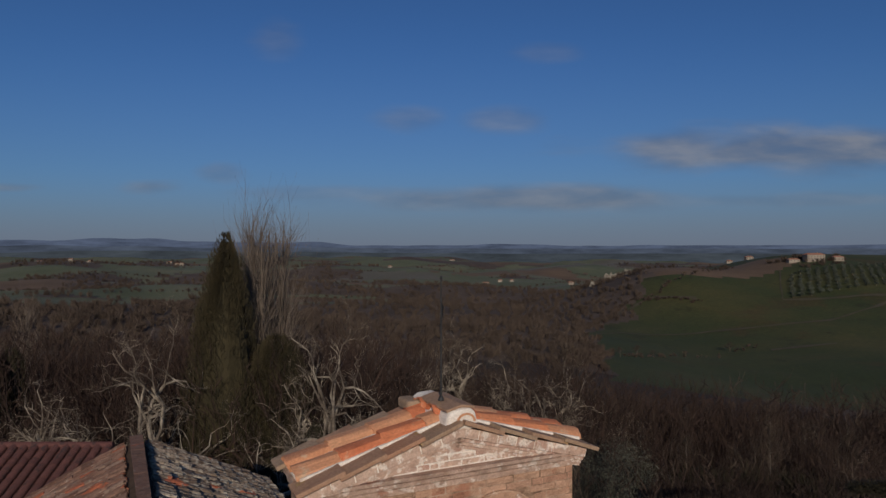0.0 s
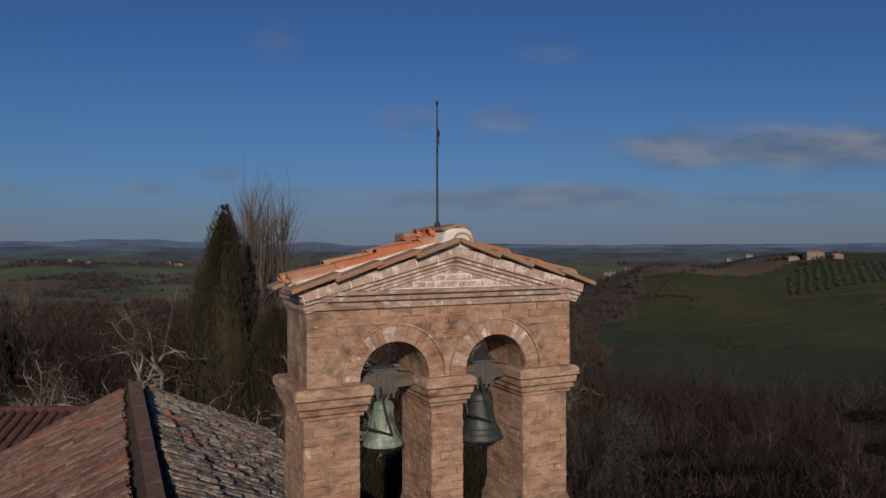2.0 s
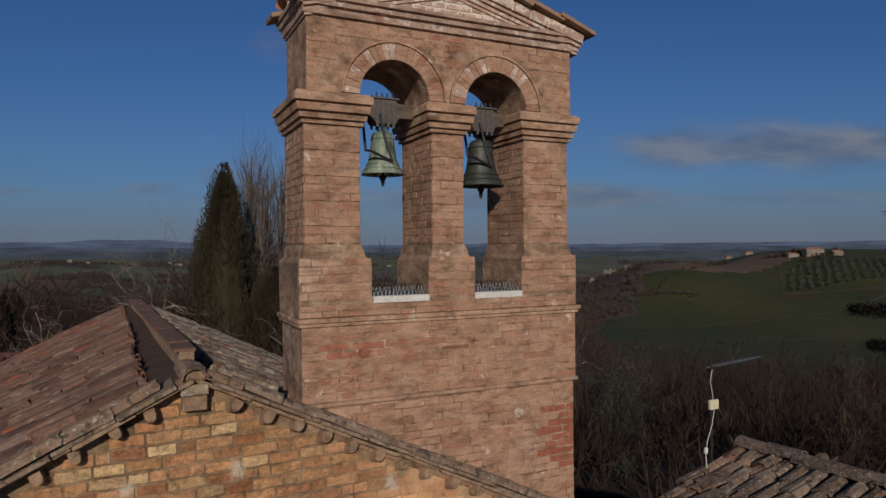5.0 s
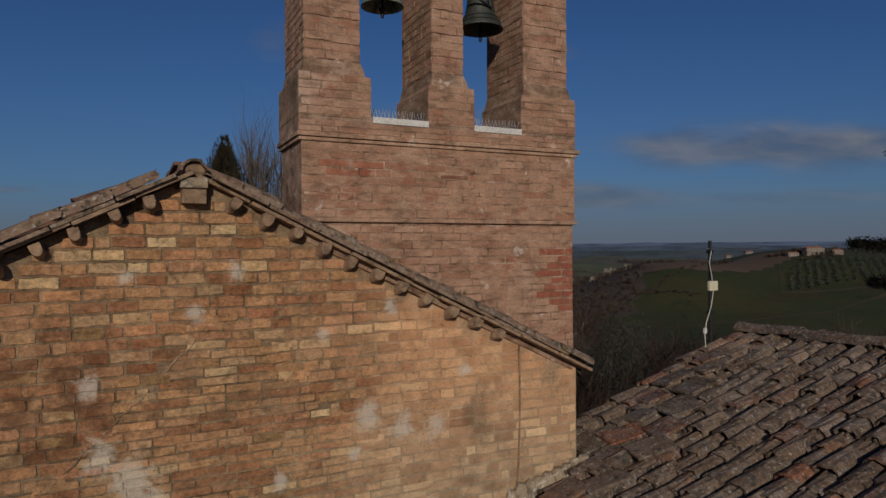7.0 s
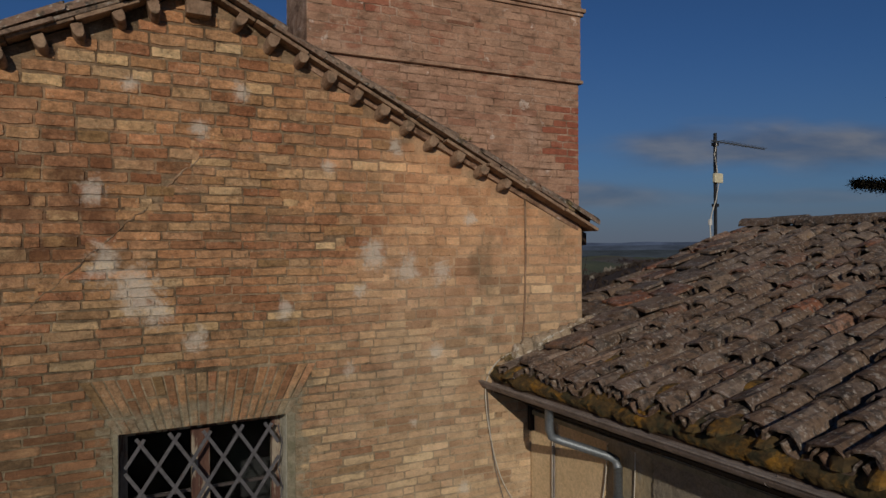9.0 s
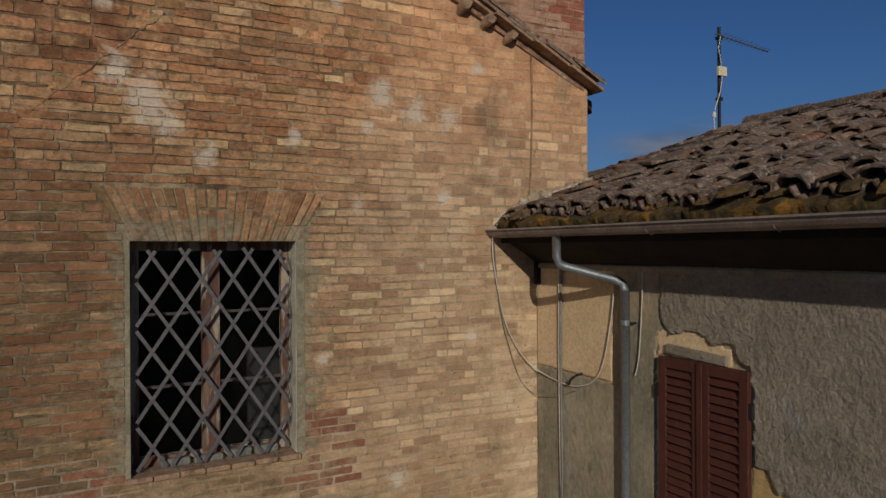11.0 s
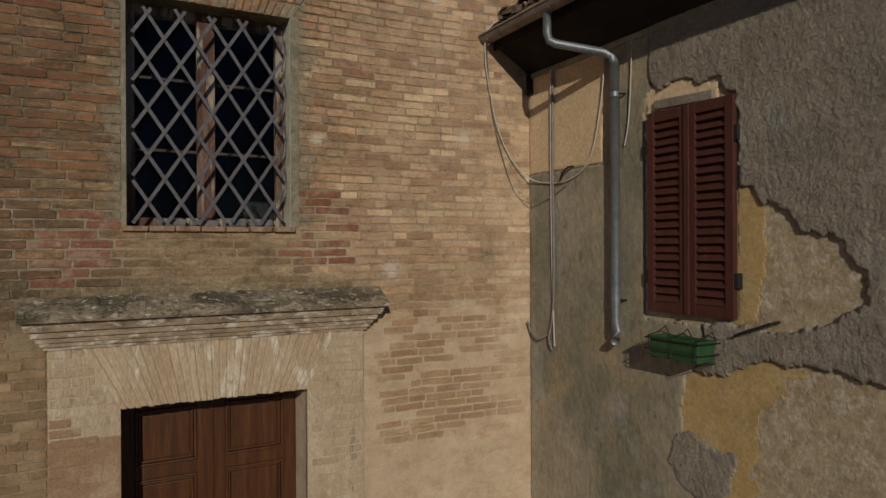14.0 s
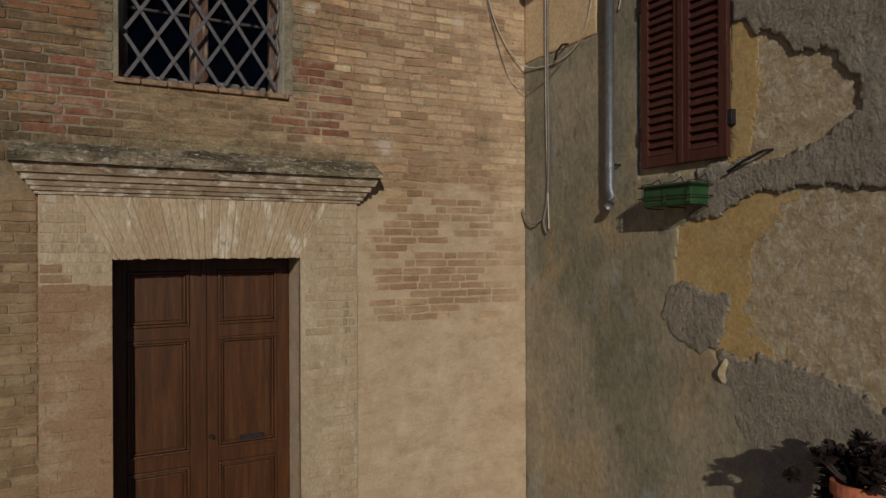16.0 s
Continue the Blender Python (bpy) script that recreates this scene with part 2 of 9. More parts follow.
    grimy = both(n.step(x, 2.0, 0.9), n.step(rz, 6.3, 5.4), n.step(rz, 3.0, 3.3), n.step(n.noise(flat, 6.5, 9.0, 0.75, 0.5), 0.40, 0.60))
    col = n.mix(both(grimy, 0.2 if pick == "mortar" else 0.55), col, (0.15, 0.105, 0.060))
    aside = both(n.step(x, -0.25, -0.4), n.step(rz, 3.25, 2.95))
    col = n.mix(both(aside, 0.8), col, n.ramp(n.noise(pos, 4.0, 8.0, 0.7), [(0.35, (0.25, 0.17, 0.095)), (0.65, (0.43, 0.32, 0.20))]))
    burnt = both(n.step(rx, 0.35, -0.05), n.step(rz, 6.55, 6.85), n.step(rz, 7.55, 7.3), n.step(n.noise(pos, 5.0, 8.0, 0.7, 0.4), 0.40, 0.58))
    col = n.mix(both(burnt, 0.7), col, (0.13, 0.060, 0.032))
    ledge = both(n.step(x, -0.75, -0.5), n.step(x, 2.15, 1.95), n.step(rz, 3.52, 3.36), n.step(z, 3.2, 3.3))
    col = n.mix(both(ledge, 0.55), col, n.ramp(n.noise(pos, 38.0, 5.0, 0.7), [(0.4, (0.10, 0.088, 0.055)), (0.56, (0.21, 0.18, 0.11)), (0.68, (0.42, 0.36, 0.26))]))
    if pick != "mortar":
        own = n.math("FRACT", n.math("MULTIPLY", rnd, 7.31))
        # redder bricks in the old wall beside the window
        redder = both(n.step(rx, 0.75, 0.15), n.step(rz, 4.0, 4.3), n.step(rz, 6.4, 5.9), n.step(n.math("FRACT", n.math("MULTIPLY", rnd, 13.7)), 0.35, 0.6))
        col = n.mix(both(redder, 0.45), col, (0.27, 0.115, 0.06))
        col = n.mix(n.math("SUBTRACT", 0.75, n.math("MULTIPLY", low, 0.4)), col, n.ramp(own, [(0.0, (0.60, 0.50, 0.44)), (0.25, (0.92, 0.82, 0.76)), (0.7, (1.10, 1.05, 0.99)), (0.88, (1.18, 1.16, 1.09)), (1.0, (1.48, 1.48, 1.38))]), "MULTIPLY")
    # grey-green plaster smeared round the window
    beside = n.math("MAXIMUM", both(n.step(rx, 0.02, 0.12), n.step(x, 0.2, 0.17)), both(n.step(x, 1.35, 1.38), n.step(rx, 1.53, 1.43)))
    over = both(n.step(z, 5.46, 5.5), n.step(rz, 5.68, 5.58), n.step(rx, 0.1, 0.2), n.step(rx, 1.55, 1.4), n.step(coarse, 0.48, 0.56))
    beside = n.math("MAXIMUM", both(beside, n.step(z, 3.8, 3.86), n.step(rz, 5.75, 5.6)), over)
    col = n.mix(both(beside, 0.7), col, n.ramp(n.noise(pos, 13.0, 8.0, 0.72, 0.4), [(0.34, (0.12, 0.095, 0.06)), (0.48, (0.25, 0.21, 0.14)), (0.66, (0.35, 0.315, 0.225))]))
    # dark moss in blots on the damp side of the window
    mossy = both(n.step(rx, 0.0, -0.25), n.step(rz, 3.3, 3.6), n.step(rz, 5.1, 4.7), n.step(n.noise(flat, 3.4, 8.0, 0.72, 0.5), 0.53, 0.62))
    col = n.mix(both(mossy, 0.65), col, n.ramp(n.noise(pos, 26.0, 6.0, 0.7), [(0.38, (0.055, 0.05, 0.03)), (0.54, (0.125, 0.115, 0.07)), (0.68, (0.30, 0.27, 0.19))]))
    # trowel streaks and scuffs along the courses
    scuff = n.add("ShaderNodeMapping", ins={"Vector": pos, "Scale": (1, 1, 4.5)}).outputs[0]
    col = n.mix(n.math("SUBTRACT", 0.7, n.math("MULTIPLY", plain, 0.4)), col, n.ramp(n.noise(scuff, 34.0, 6.0, 0.75, 0.8), [(0.33, grey(0.55)), (0.46, grey(0.98)), (0.6, grey(1.05)), (0.72, grey(1.5))]), "MULTIPLY")
    col = n.mix(1.0, col, n.mix(high, (0.97, 1.0, 1.0), (1.11, 1.085, 1.07)), "MULTIPLY")
    # splashes of gypsum
    ragged = n.math("ADD", n.math("MULTIPLY", n.math("SUBTRACT", n.noise(pos, 8.0, 7.0, 0.7, 0.8), 0.5), 3.0), n.math("MULTIPLY", n.math("SUBTRACT", n.noise(pos, 34.0, 5.0, 0.7), 0.5), 1.4))
    splash = None
    for cx, cz, rad in SPLASHES:
        dx, dz = n.math("DIVIDE", n.math("SUBTRACT", x, cx), rad), n.math("DIVIDE", n.math("SUBTRACT", z, cz), rad * 1.1)
        d = n.math("ADD", n.math("SQRT", n.math("ADD", n.math("MULTIPLY", dx, dx), n.math("MULTIPLY", dz, dz))), ragged)
        v = n.step(d, 1.25, 0.15)
        splash = v if splash is None else n.math("MAXIMUM", splash, v)
    col = n.mix(n.math("MULTIPLY", splash, 0.62), col, (0.68, 0.60, 0.49))
    grain = n.noise(pos, 120.0, 6.0, 0.7)
    col = n.mix(0.6, col, n.ramp(grain, [(0.25, grey(0.6)), (0.75, grey(1.35))]), "MULTIPLY")
    m.node_tree.links.new(col, bsdf.inputs["Base Color"])
    bsdf.inputs["Roughness"].default_value = 0.93
    bsdf.inputs["Specular IOR Level"].default_value = 0.2
    hgt = n.math("ADD", grain, n.math("MULTIPLY", n.noise(pos, 28.0, 6.0, 0.65), 2.0))
    b = n.add("ShaderNodeBump", ins={"Strength": 0.6, "Distance": 0.012, "Height": hgt})
    m.node_tree.links.new(b.outputs[0], bsdf.inputs["Normal"])
    return m


M = {}
M["brick"] = facade_material("old_brick", "object")
M["brick_joined"] = facade_material("old_brick_joined", "island")
M["mortar"] = facade_material("old_mortar", "mortar")
RUST = [(0.3, (0.33, 0.175, 0.10)), (0.7, (0.47, 0.285, 0.18))]
ROSE = [(0.3, (0.34, 0.185, 0.115)), (0.7, (0.48, 0.295, 0.195))]
PINK = [(0.0, (0.42, 0.235, 0.15)), (0.3, (0.45, 0.265, 0.172)), (0.6, (0.39, 0.205, 0.13)), (0.8, (0.48, 0.295, 0.195)), (0.9, (0.31, 0.125, 0.078)), (1.0, (0.41, 0.225, 0.145))]
LICHEN = ((0.17, 0.115, 0.06), 2.3, 0.56, 0.68, 0.5)
GREYED = ((0.25, 0.15, 0.095), 4.5, 0.52, 0.68, 0.45)
FLECKS = ((0.64, 0.50, 0.40), 5.5, 0.635, 0.675, 0.75)
RUSTY = ((0.30, 0.105, 0.058), 4.0, 0.56, 0.66, 0.6)
M["tower_brick"] = material("rose_brick", ROSE, 7, 0.93, 0.6, 70, "object", PINK, 0.45, (GREYED, LICHEN, RUSTY, FLECKS), soot=0.6, crackle=4.0)
M["tower_joined"] = material("rose_brick_joined", RUST, 7, 0.93, 0.6, 70, "island", PINK, 0.45, (GREYED, LICHEN, ((0.56, 0.385, 0.285), 1.3, 0.52, 0.68, 0.55), RUSTY, FLECKS), soot=0.6, crackle=4.0)
M["tower_mortar"] = material("rose_mortar", [(0.34, (0.13, 0.07, 0.043)), (0.5, (0.33, 0.20, 0.128)), (0.68, (0.52, 0.36, 0.26))], 6, 0.95, 0.6, 60, stains=(GREYED, LICHEN, FLECKS), soot=0.5, crackle=4.0)
M["pale_moulding"] = material("pale_moulded_brick", [(0.3, (0.33, 0.20, 0.14)), (0.7, (0.52, 0.36, 0.275))], 5, 0.93, 0.6, 60, stains=(GREYED, RUSTY, ((0.66, 0.54, 0.45), 8, 0.55, 0.63, 0.75)), soot=0.6, crackle=4.0)
M["tower_moulding"] = material("moulded_brick", [(0.3, (0.33, 0.185, 0.115)), (0.7, (0.53, 0.34, 0.225))], 5, 0.93, 0.7, 60, stains=(GREYED, LICHEN, RUSTY, FLECKS), soot=0.8, crackle=4.0)
M["foot_brick"] = material("lichened_brick", [(0.3, (0.17, 0.095, 0.058)), (0.5, (0.34, 0.21, 0.135)), (0.7, (0.48, 0.33, 0.23))], 5, 0.95, 0.8, 50, stains=(((0.13, 0.09, 0.05), 2.6, 0.52, 0.66, 0.6), FLECKS), soot=0.6, crackle=4.0)
M["tower_red"] = material("deep_red_brick", [(0.3, (0.24, 0.070, 0.040)), (0.7, (0.40, 0.15, 0.085))], 12, 0.92, 0.6, 70, "object", [(0, (0.36, 0.12, 0.068)), (0.5, (0.28, 0.080, 0.045)), (1, (0.40, 0.17, 0.10))], 0.4, (((0.48, 0.29, 0.19), 7, 0.54, 0.64, 0.5),), soot=0.5)
M["pale_brick"] = material("pale_rose_brick", [(0.3, (0.38, 0.24, 0.175)), (0.7, (0.58, 0.42, 0.33))], 9, 0.95, 0.5, 60, "object", [(0, (0.46, 0.28, 0.20)), (0.5, (0.53, 0.36, 0.27)), (0.85, (0.36, 0.17, 0.115)), (1, (0.42, 0.29, 0.225))], 0.45, (((0.74, 0.6272, 0.5335), 12, 0.50, 0.60, 0.8), ((0.28, 0.1666, 0.1067), 6, 0.56, 0.68, 0.5)), soot=0.4)
M["white_mortar"] = material("white_mortar", [(0.3, (0.62, 0.51, 0.42)), (0.7, (0.82, 0.73, 0.64))], 8, 0.95, 0.4, 80, stains=(((0.42, 0.27, 0.19), 7, 0.58, 0.7, 0.5),))
M["red_brick"] = material("red_brick", [(0.3, (0.17, 0.06728, 0.04012)), (0.7, (0.33, 0.1566, 0.09204))], 12, 0.92, 0.6, 70, "object", [(0, (0.3, 0.1218, 0.0708)), (0.5, (0.21, 0.08352, 0.04838)), (1, (0.33, 0.1624, 0.09794))], 0.45, (((0.36, 0.26, 0.165), 6, 0.46, 0.62, 0.65), ((0.11, 0.0812, 0.04956), 8, 0.52, 0.66, 0.6), ((0.46, 0.406, 0.2832), 18, 0.60, 0.69, 0.5)), soot=0.4)
CRUST = (((0.04, 0.034, 0.029), 11, 0.51, 0.62, 0.8), ((0.25, 0.20, 0.165), 4, 0.46, 0.62, 0.4), ((0.38, 0.34, 0.295), 26, 0.54, 0.66, 0.65), ((0.30, 0.17, 0.03), 5, 0.66, 0.72, 0.7), ((0.03, 0.027, 0.022), 45, 0.56, 0.68, 0.7))
SPECKS = (((0.46, 0.40, 0.31), 21, 0.60, 0.67, 0.75), ((0.33, 0.16, 0.08), 2.6, 0.62, 0.70, 0.5))
TILES = [(0.0, (0.1311, 0.07272, 0.04333)), (0.2, (0.1853, 0.1106, 0.06868)), (0.4, (0.07723, 0.04551, 0.02959)), (0.6, (0.2239, 0.1423, 0.08984)), (0.75, (0.1389, 0.08213, 0.05125)), (0.88, (0.2085, 0.07899, 0.04227)), (0.905, (0.3357, 0.09902, 0.03726)), (0.93, (0.3087, 0.2149, 0.1453)), (1.0, (0.1004, 0.06004, 0.03803))]
M["tile_grey"] = material("weathered_tile", [(0.3, (0.09775, 0.0664, 0.0456)), (0.7, (0.2295, 0.1701, 0.1176))], 9, 0.97, 0.9, 38, "object", TILES, 0.3, CRUST + SPECKS, soot=0.75)
M["tile_joined"] = material("weathered_tile_joined", [(0.3, (0.09775, 0.0664, 0.0456)), (0.7, (0.2295, 0.1701, 0.1176))], 9, 0.97, 0.9, 38, "island", TILES, 0.3, CRUST + SPECKS, soot=0.75)
M["coping"] = material("brown_coping_tile", [(0.3, (0.17, 0.105, 0.07)), (0.7, (0.36, 0.26, 0.18))], 9, 0.97, 0.9, 38, "object", [(0, (0.22, 0.12, 0.075)), (0.5, (0.30, 0.21, 0.145)), (1, (0.19, 0.125, 0.085))], 0.4, (((0.34, 0.24, 0.055), 6, 0.60, 0.68, 0.7), ((0.06, 0.05, 0.038), 12, 0.52, 0.64, 0.8), ((0.42, 0.38, 0.31), 22, 0.57, 0.66, 0.7)), soot=0.6)
M["moss"] = material("yellow_moss", [(0.3, (0.04, 0.03, 0.018)), (0.5, (0.12, 0.075, 0.026)), (0.62, (0.30, 0.15, 0.022))], 6, 0.97, 1.0, 40, stains=(((0.05, 0.045, 0.022), 9, 0.48, 0.58, 0.85),), soot=0.7)
# near-black: the shade under the eave is put into the colour
M["soffit"] = material("shade_dark_soffit", [(0.3, (0.012, 0.009, 0.007)), (0.7, (0.03, 0.022, 0.017))], 5, 0.9, 0.2, 50)
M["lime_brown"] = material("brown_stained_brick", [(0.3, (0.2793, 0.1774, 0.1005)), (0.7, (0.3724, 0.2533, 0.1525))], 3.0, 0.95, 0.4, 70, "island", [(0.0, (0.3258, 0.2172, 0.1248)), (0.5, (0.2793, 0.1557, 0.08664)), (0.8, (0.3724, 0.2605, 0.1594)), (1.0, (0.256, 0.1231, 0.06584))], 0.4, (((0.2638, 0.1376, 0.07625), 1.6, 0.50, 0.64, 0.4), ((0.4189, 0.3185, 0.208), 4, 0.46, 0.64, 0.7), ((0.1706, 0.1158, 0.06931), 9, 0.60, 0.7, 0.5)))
M["tile_warm"] = material("brown_tile_joined", [(0.3, (0.1072, 0.05117, 0.03363)), (0.7, (0.2373, 0.1279, 0.08407))], 7, 0.95, 0.8, 40, "island", [(0, (0.1837, 0.08772, 0.05702)), (0.2, (0.2603, 0.1462, 0.1023)), (0.4, (0.09953, 0.04751, 0.0329)), (0.6, (0.2297, 0.1206, 0.08041)), (0.8, (0.2909, 0.1901, 0.1389)), (0.93, (0.1531, 0.08041, 0.05702)), (0.955, (0.3675, 0.09503, 0.04386)), (1.0, (0.3369, 0.09503, 0.04751))], 0.25, (((0.07656, 0.05117, 0.03655), 2.2, 0.52, 0.68, 0.6), ((0.3062, 0.2412, 0.1901), 9, 0.58, 0.66, 0.7), ((0.4002, 0.1105, 0.051), 0.8, 0.63, 0.66, 0.8)), soot=0.8)
M["tile_chips"] = material("crusted_tile_joined", [(0.3, (0.119, 0.07303, 0.0473)), (0.7, (0.292, 0.206, 0.134))], 8, 0.97, 0.9, 38, "island", [(0, (0.1298, 0.07957, 0.05203)), (0.2, (0.3678, 0.2715, 0.1892)), (0.4, (0.09736, 0.0618, 0.041)), (0.55, (0.2596, 0.1731, 0.1143)), (0.7, (0.4542, 0.3464, 0.2444)), (0.85, (0.173, 0.1076, 0.06938)), (0.975, (0.1406, 0.08428, 0.05519)), (0.985, (0.4759, 0.1123, 0.0473)), (1.0, (0.4326, 0.1123, 0.0473))], 0.2, CRUST[:2] + (((0.52, 0.4536, 0.3504), 6, 0.52, 0.60, 0.6), ((0.4784, 0.1158, 0.04818), 0.9, 0.635, 0.66, 0.8)), soot=0.6)
M["tile_orange"] = material("orange_tile", [(0.3, (0.46, 0.14, 0.06)), (0.7, (0.60, 0.25, 0.125))], 5, 0.9, 0.5, 45, "object", [(0, (0.52, 0.13, 0.055)), (0.6, (0.56, 0.20, 0.09)), (1, (0.52, 0.30, 0.17))], 0.4,
                            (((0.52, 0.40, 0.27), 7, 0.58, 0.70, 0.6), ((0.30, 0.26, 0.10), 5, 0.66, 0.74, 0.5)))
M["tile_pale"] = material("lichen_tile", [(0.3, (0.22, 0.13, 0.08)), (0.7, (0.42, 0.285, 0.19))], 6, 0.95, 0.8, 45, "object", [(0, (0.42, 0.17, 0.09)), (0.3, (0.36, 0.21, 0.13)), (0.6, (0.30, 0.20, 0.125)), (1, (0.40, 0.27, 0.18))], 0.45, (((0.3564, 0.23, 0.0516), 7, 0.60, 0.70, 0.6), ((0.1296, 0.092, 0.0602), 13, 0.60, 0.70, 0.5)))
M["tile_red"] = material("red_tile_joined", [(0.3, (0.06141, 0.02276, 0.0206)), (0.7, (0.1228, 0.04877, 0.04289))], 3, 0.95, 0.6, 20, "island", [(0, (0.07673, 0.03251, 0.02831)), (1, (0.1305, 0.05284, 0.04289))], 0.4, (((0.03071, 0.02439, 0.02402), 2.5, 0.52, 0.66, 0.7),))
M["plaster_rough"] = material("rough_grey_plaster", [(0.25, (0.21, 0.18, 0.13)), (0.5, (0.30, 0.255, 0.19)), (0.75, (0.37, 0.32, 0.24))], 2.2, 0.97, 1.0, 55, stains=(((0.15, 0.13, 0.10), 1.1, 0.5, 0.7, 0.6), ((0.25, 0.26, 0.24), 2.2, 0.58, 0.7, 0.5)), soot=0.35)
M["plaster_smooth"] = material("worn_grey_render", [(0.25, (0.22, 0.195, 0.13)), (0.5, (0.335, 0.285, 0.19)), (0.75, (0.43, 0.355, 0.235))], 1.5, 0.95, 0.55, 32, stains=(((0.15, 0.15, 0.10), 0.9, 0.46, 0.66, 0.6), ((0.33, 0.34, 0.31), 1.9, 0.56, 0.70, 0.7), ((0.43, 0.31, 0.17), 1.2, 0.52, 0.66, 0.6), ((0.13, 0.115, 0.08), 7, 0.60, 0.72, 0.6)), stretch=(1, 1, 0.65), soot=0.3)
M["plaster_cream"] = material("cream_plaster", [(0.3, (0.575, 0.414, 0.23)), (0.7, (0.69, 0.5175, 0.3105))], 2.5, 0.93, 0.2, 40, stains=(((0.414, 0.2875, 0.161), 4, 0.58, 0.72, 0.4),))
M["plaster_ochre"] = material("ochre_plaster", [(0.3, (0.43, 0.285, 0.105)), (0.7, (0.52, 0.365, 0.16))], 3, 0.93, 0.3, 40, stains=(((0.46, 0.38, 0.25), 4, 0.52, 0.70, 0.35), ((0.34, 0.22, 0.09), 2.5, 0.52, 0.68, 0.5)), soot=0.1)
M["plaster_bare"] = material("bare_undercoat", [(0.3, (0.33, 0.245, 0.135)), (0.7, (0.52, 0.42, 0.265))], 11, 0.97, 0.6, 40, stains=(((0.60, 0.53, 0.40), 17, 0.50, 0.62, 0.6), ((0.30, 0.205, 0.105), 20, 0.54, 0.66, 0.5), ((0.44, 0.35, 0.21), 2, 0.45, 0.6, 0.6)), soot=0.3)
LIMED = [(0.0, (0.44, 0.325, 0.20)), (0.5, (0.50, 0.385, 0.25)), (0.8, (0.40, 0.265, 0.155)), (1.0, (0.56, 0.45, 0.31))]
M["lime"] = material("lime_washed_surround", [(0.3, (0.3864, 0.2944, 0.184)), (0.7, (0.5336, 0.4278, 0.2898))], 2.0, 0.95, 0.4, 60, stains=(((0.3312, 0.2208, 0.1288), 3.0, 0.56, 0.68, 0.4), ((0.5704, 0.4876, 0.368), 6, 0.56, 0.70, 0.5)), stretch=(1, 1, 0.5), soot=0.25)
M["lime_brick"] = material("lime_washed_brick", [(0.3, (0.368, 0.276, 0.1702)), (0.7, (0.5336, 0.4232, 0.2852))], 5.0, 0.95, 0.6, 60, "island", LIMED, 0.6, (((0.3496, 0.2208, 0.1288), 1.8, 0.54, 0.68, 0.45), ((0.5888, 0.506, 0.3864), 8, 0.53, 0.66, 0.6), ((0.2208, 0.1748, 0.115), 12, 0.57, 0.68, 0.6)), stretch=(1, 1, 0.35))
M["lime_arch"] = material("lime_splashed_brick", [(0.3, (0.40, 0.30, 0.185)), (0.7, (0.58, 0.46, 0.31))], 5.0, 0.95, 0.6, 60, "object", LIMED, 0.6, (((0.38, 0.24, 0.14), 1.8, 0.54, 0.68, 0.45), ((0.70, 0.62, 0.49), 7, 0.53, 0.64, 0.8), ((0.24, 0.19, 0.125), 12, 0.57, 0.68, 0.6)), stretch=(1, 1, 0.35))
M["cornice"] = material("lichened_cornice", [(0.3, (0.1564, 0.1232, 0.0756)), (0.7, (0.3496, 0.2816, 0.189))], 9, 0.97, 0.9, 40, stains=(((0.0598, 0.05104, 0.03192), 6, 0.45, 0.58, 0.8), ((0.2024, 0.176, 0.0924), 5, 0.5, 0.65, 0.6), ((0.5152, 0.4488, 0.3444), 30, 0.55, 0.63, 0.85), ((0.0414, 0.03696, 0.0252), 48, 0.55, 0.64, 0.8)), stretch=(0.5, 1, 1))
M["cornice_low"] = material("washed_moulding", [(0.3, (0.26, 0.185, 0.115)), (0.7, (0.48, 0.375, 0.255))], 6, 0.95, 0.7, 50, stains=(((0.30, 0.14, 0.085), 3.5, 0.58, 0.66, 0.6), ((0.12, 0.095, 0.07), 5, 0.50, 0.64, 0.75), ((0.64, 0.57, 0.46), 12, 0.53, 0.62, 0.8)), stretch=(0.8, 1, 1.6))
M["jamb"] = material("pale_jamb_plaster", [(0.3, (0.366, 0.336, 0.2472)), (0.7, (0.5856, 0.54, 0.4255))], 4, 0.95, 0.3, 50, stains=(((0.2684, 0.258, 0.1725), 6, 0.55, 0.7, 0.5),))
M["sill_plaster"] = material("grey_sill_plaster", [(0.3, (0.10, 0.095, 0.085)), (0.7, (0.26, 0.25, 0.22))], 9, 0.95, 0.5, 50)
M["jamb_edge"] = material("stained_jamb_edge", [(0.3, (0.17, 0.15, 0.095)), (0.7, (0.34, 0.29, 0.20))], 5, 0.95, 0.5, 50, stains=(((0.13, 0.125, 0.07), 7, 0.50, 0.66, 0.6),), soot=0.4)
M["dark_wood"] = material("weathered_glazing_bar", [(0.3, (0.04, 0.03, 0.028)), (0.7, (0.09, 0.075, 0.07))], 5, 0.85, 0.2, 60)
M["door_wood"] = material("brown_door_wood", [(0.3, (0.04245, 0.01486, 0.003928)), (0.55, (0.07919, 0.02686, 0.006981)), (0.75, (0.1245, 0.04571, 0.01222))], 5.0, 0.45, 0.15, 60, stretch=(6, 6, 0.4), stains=(((0.1132, 0.04571, 0.01397), 3, 0.50, 0.68, 0.7), ((0.0198, 0.007428, 0.003055), 6, 0.58, 0.7, 0.5)), gloss=0.4)
M["shutter_wood"] = material("red_brown_paint", [(0.3, (0.058, 0.017, 0.012)), (0.7, (0.095, 0.030, 0.020))], 6, 0.62, 0.15, 50, stretch=(3, 3, 0.6), stains=(((0.20, 0.09, 0.06), 9, 0.62, 0.72, 0.5),))
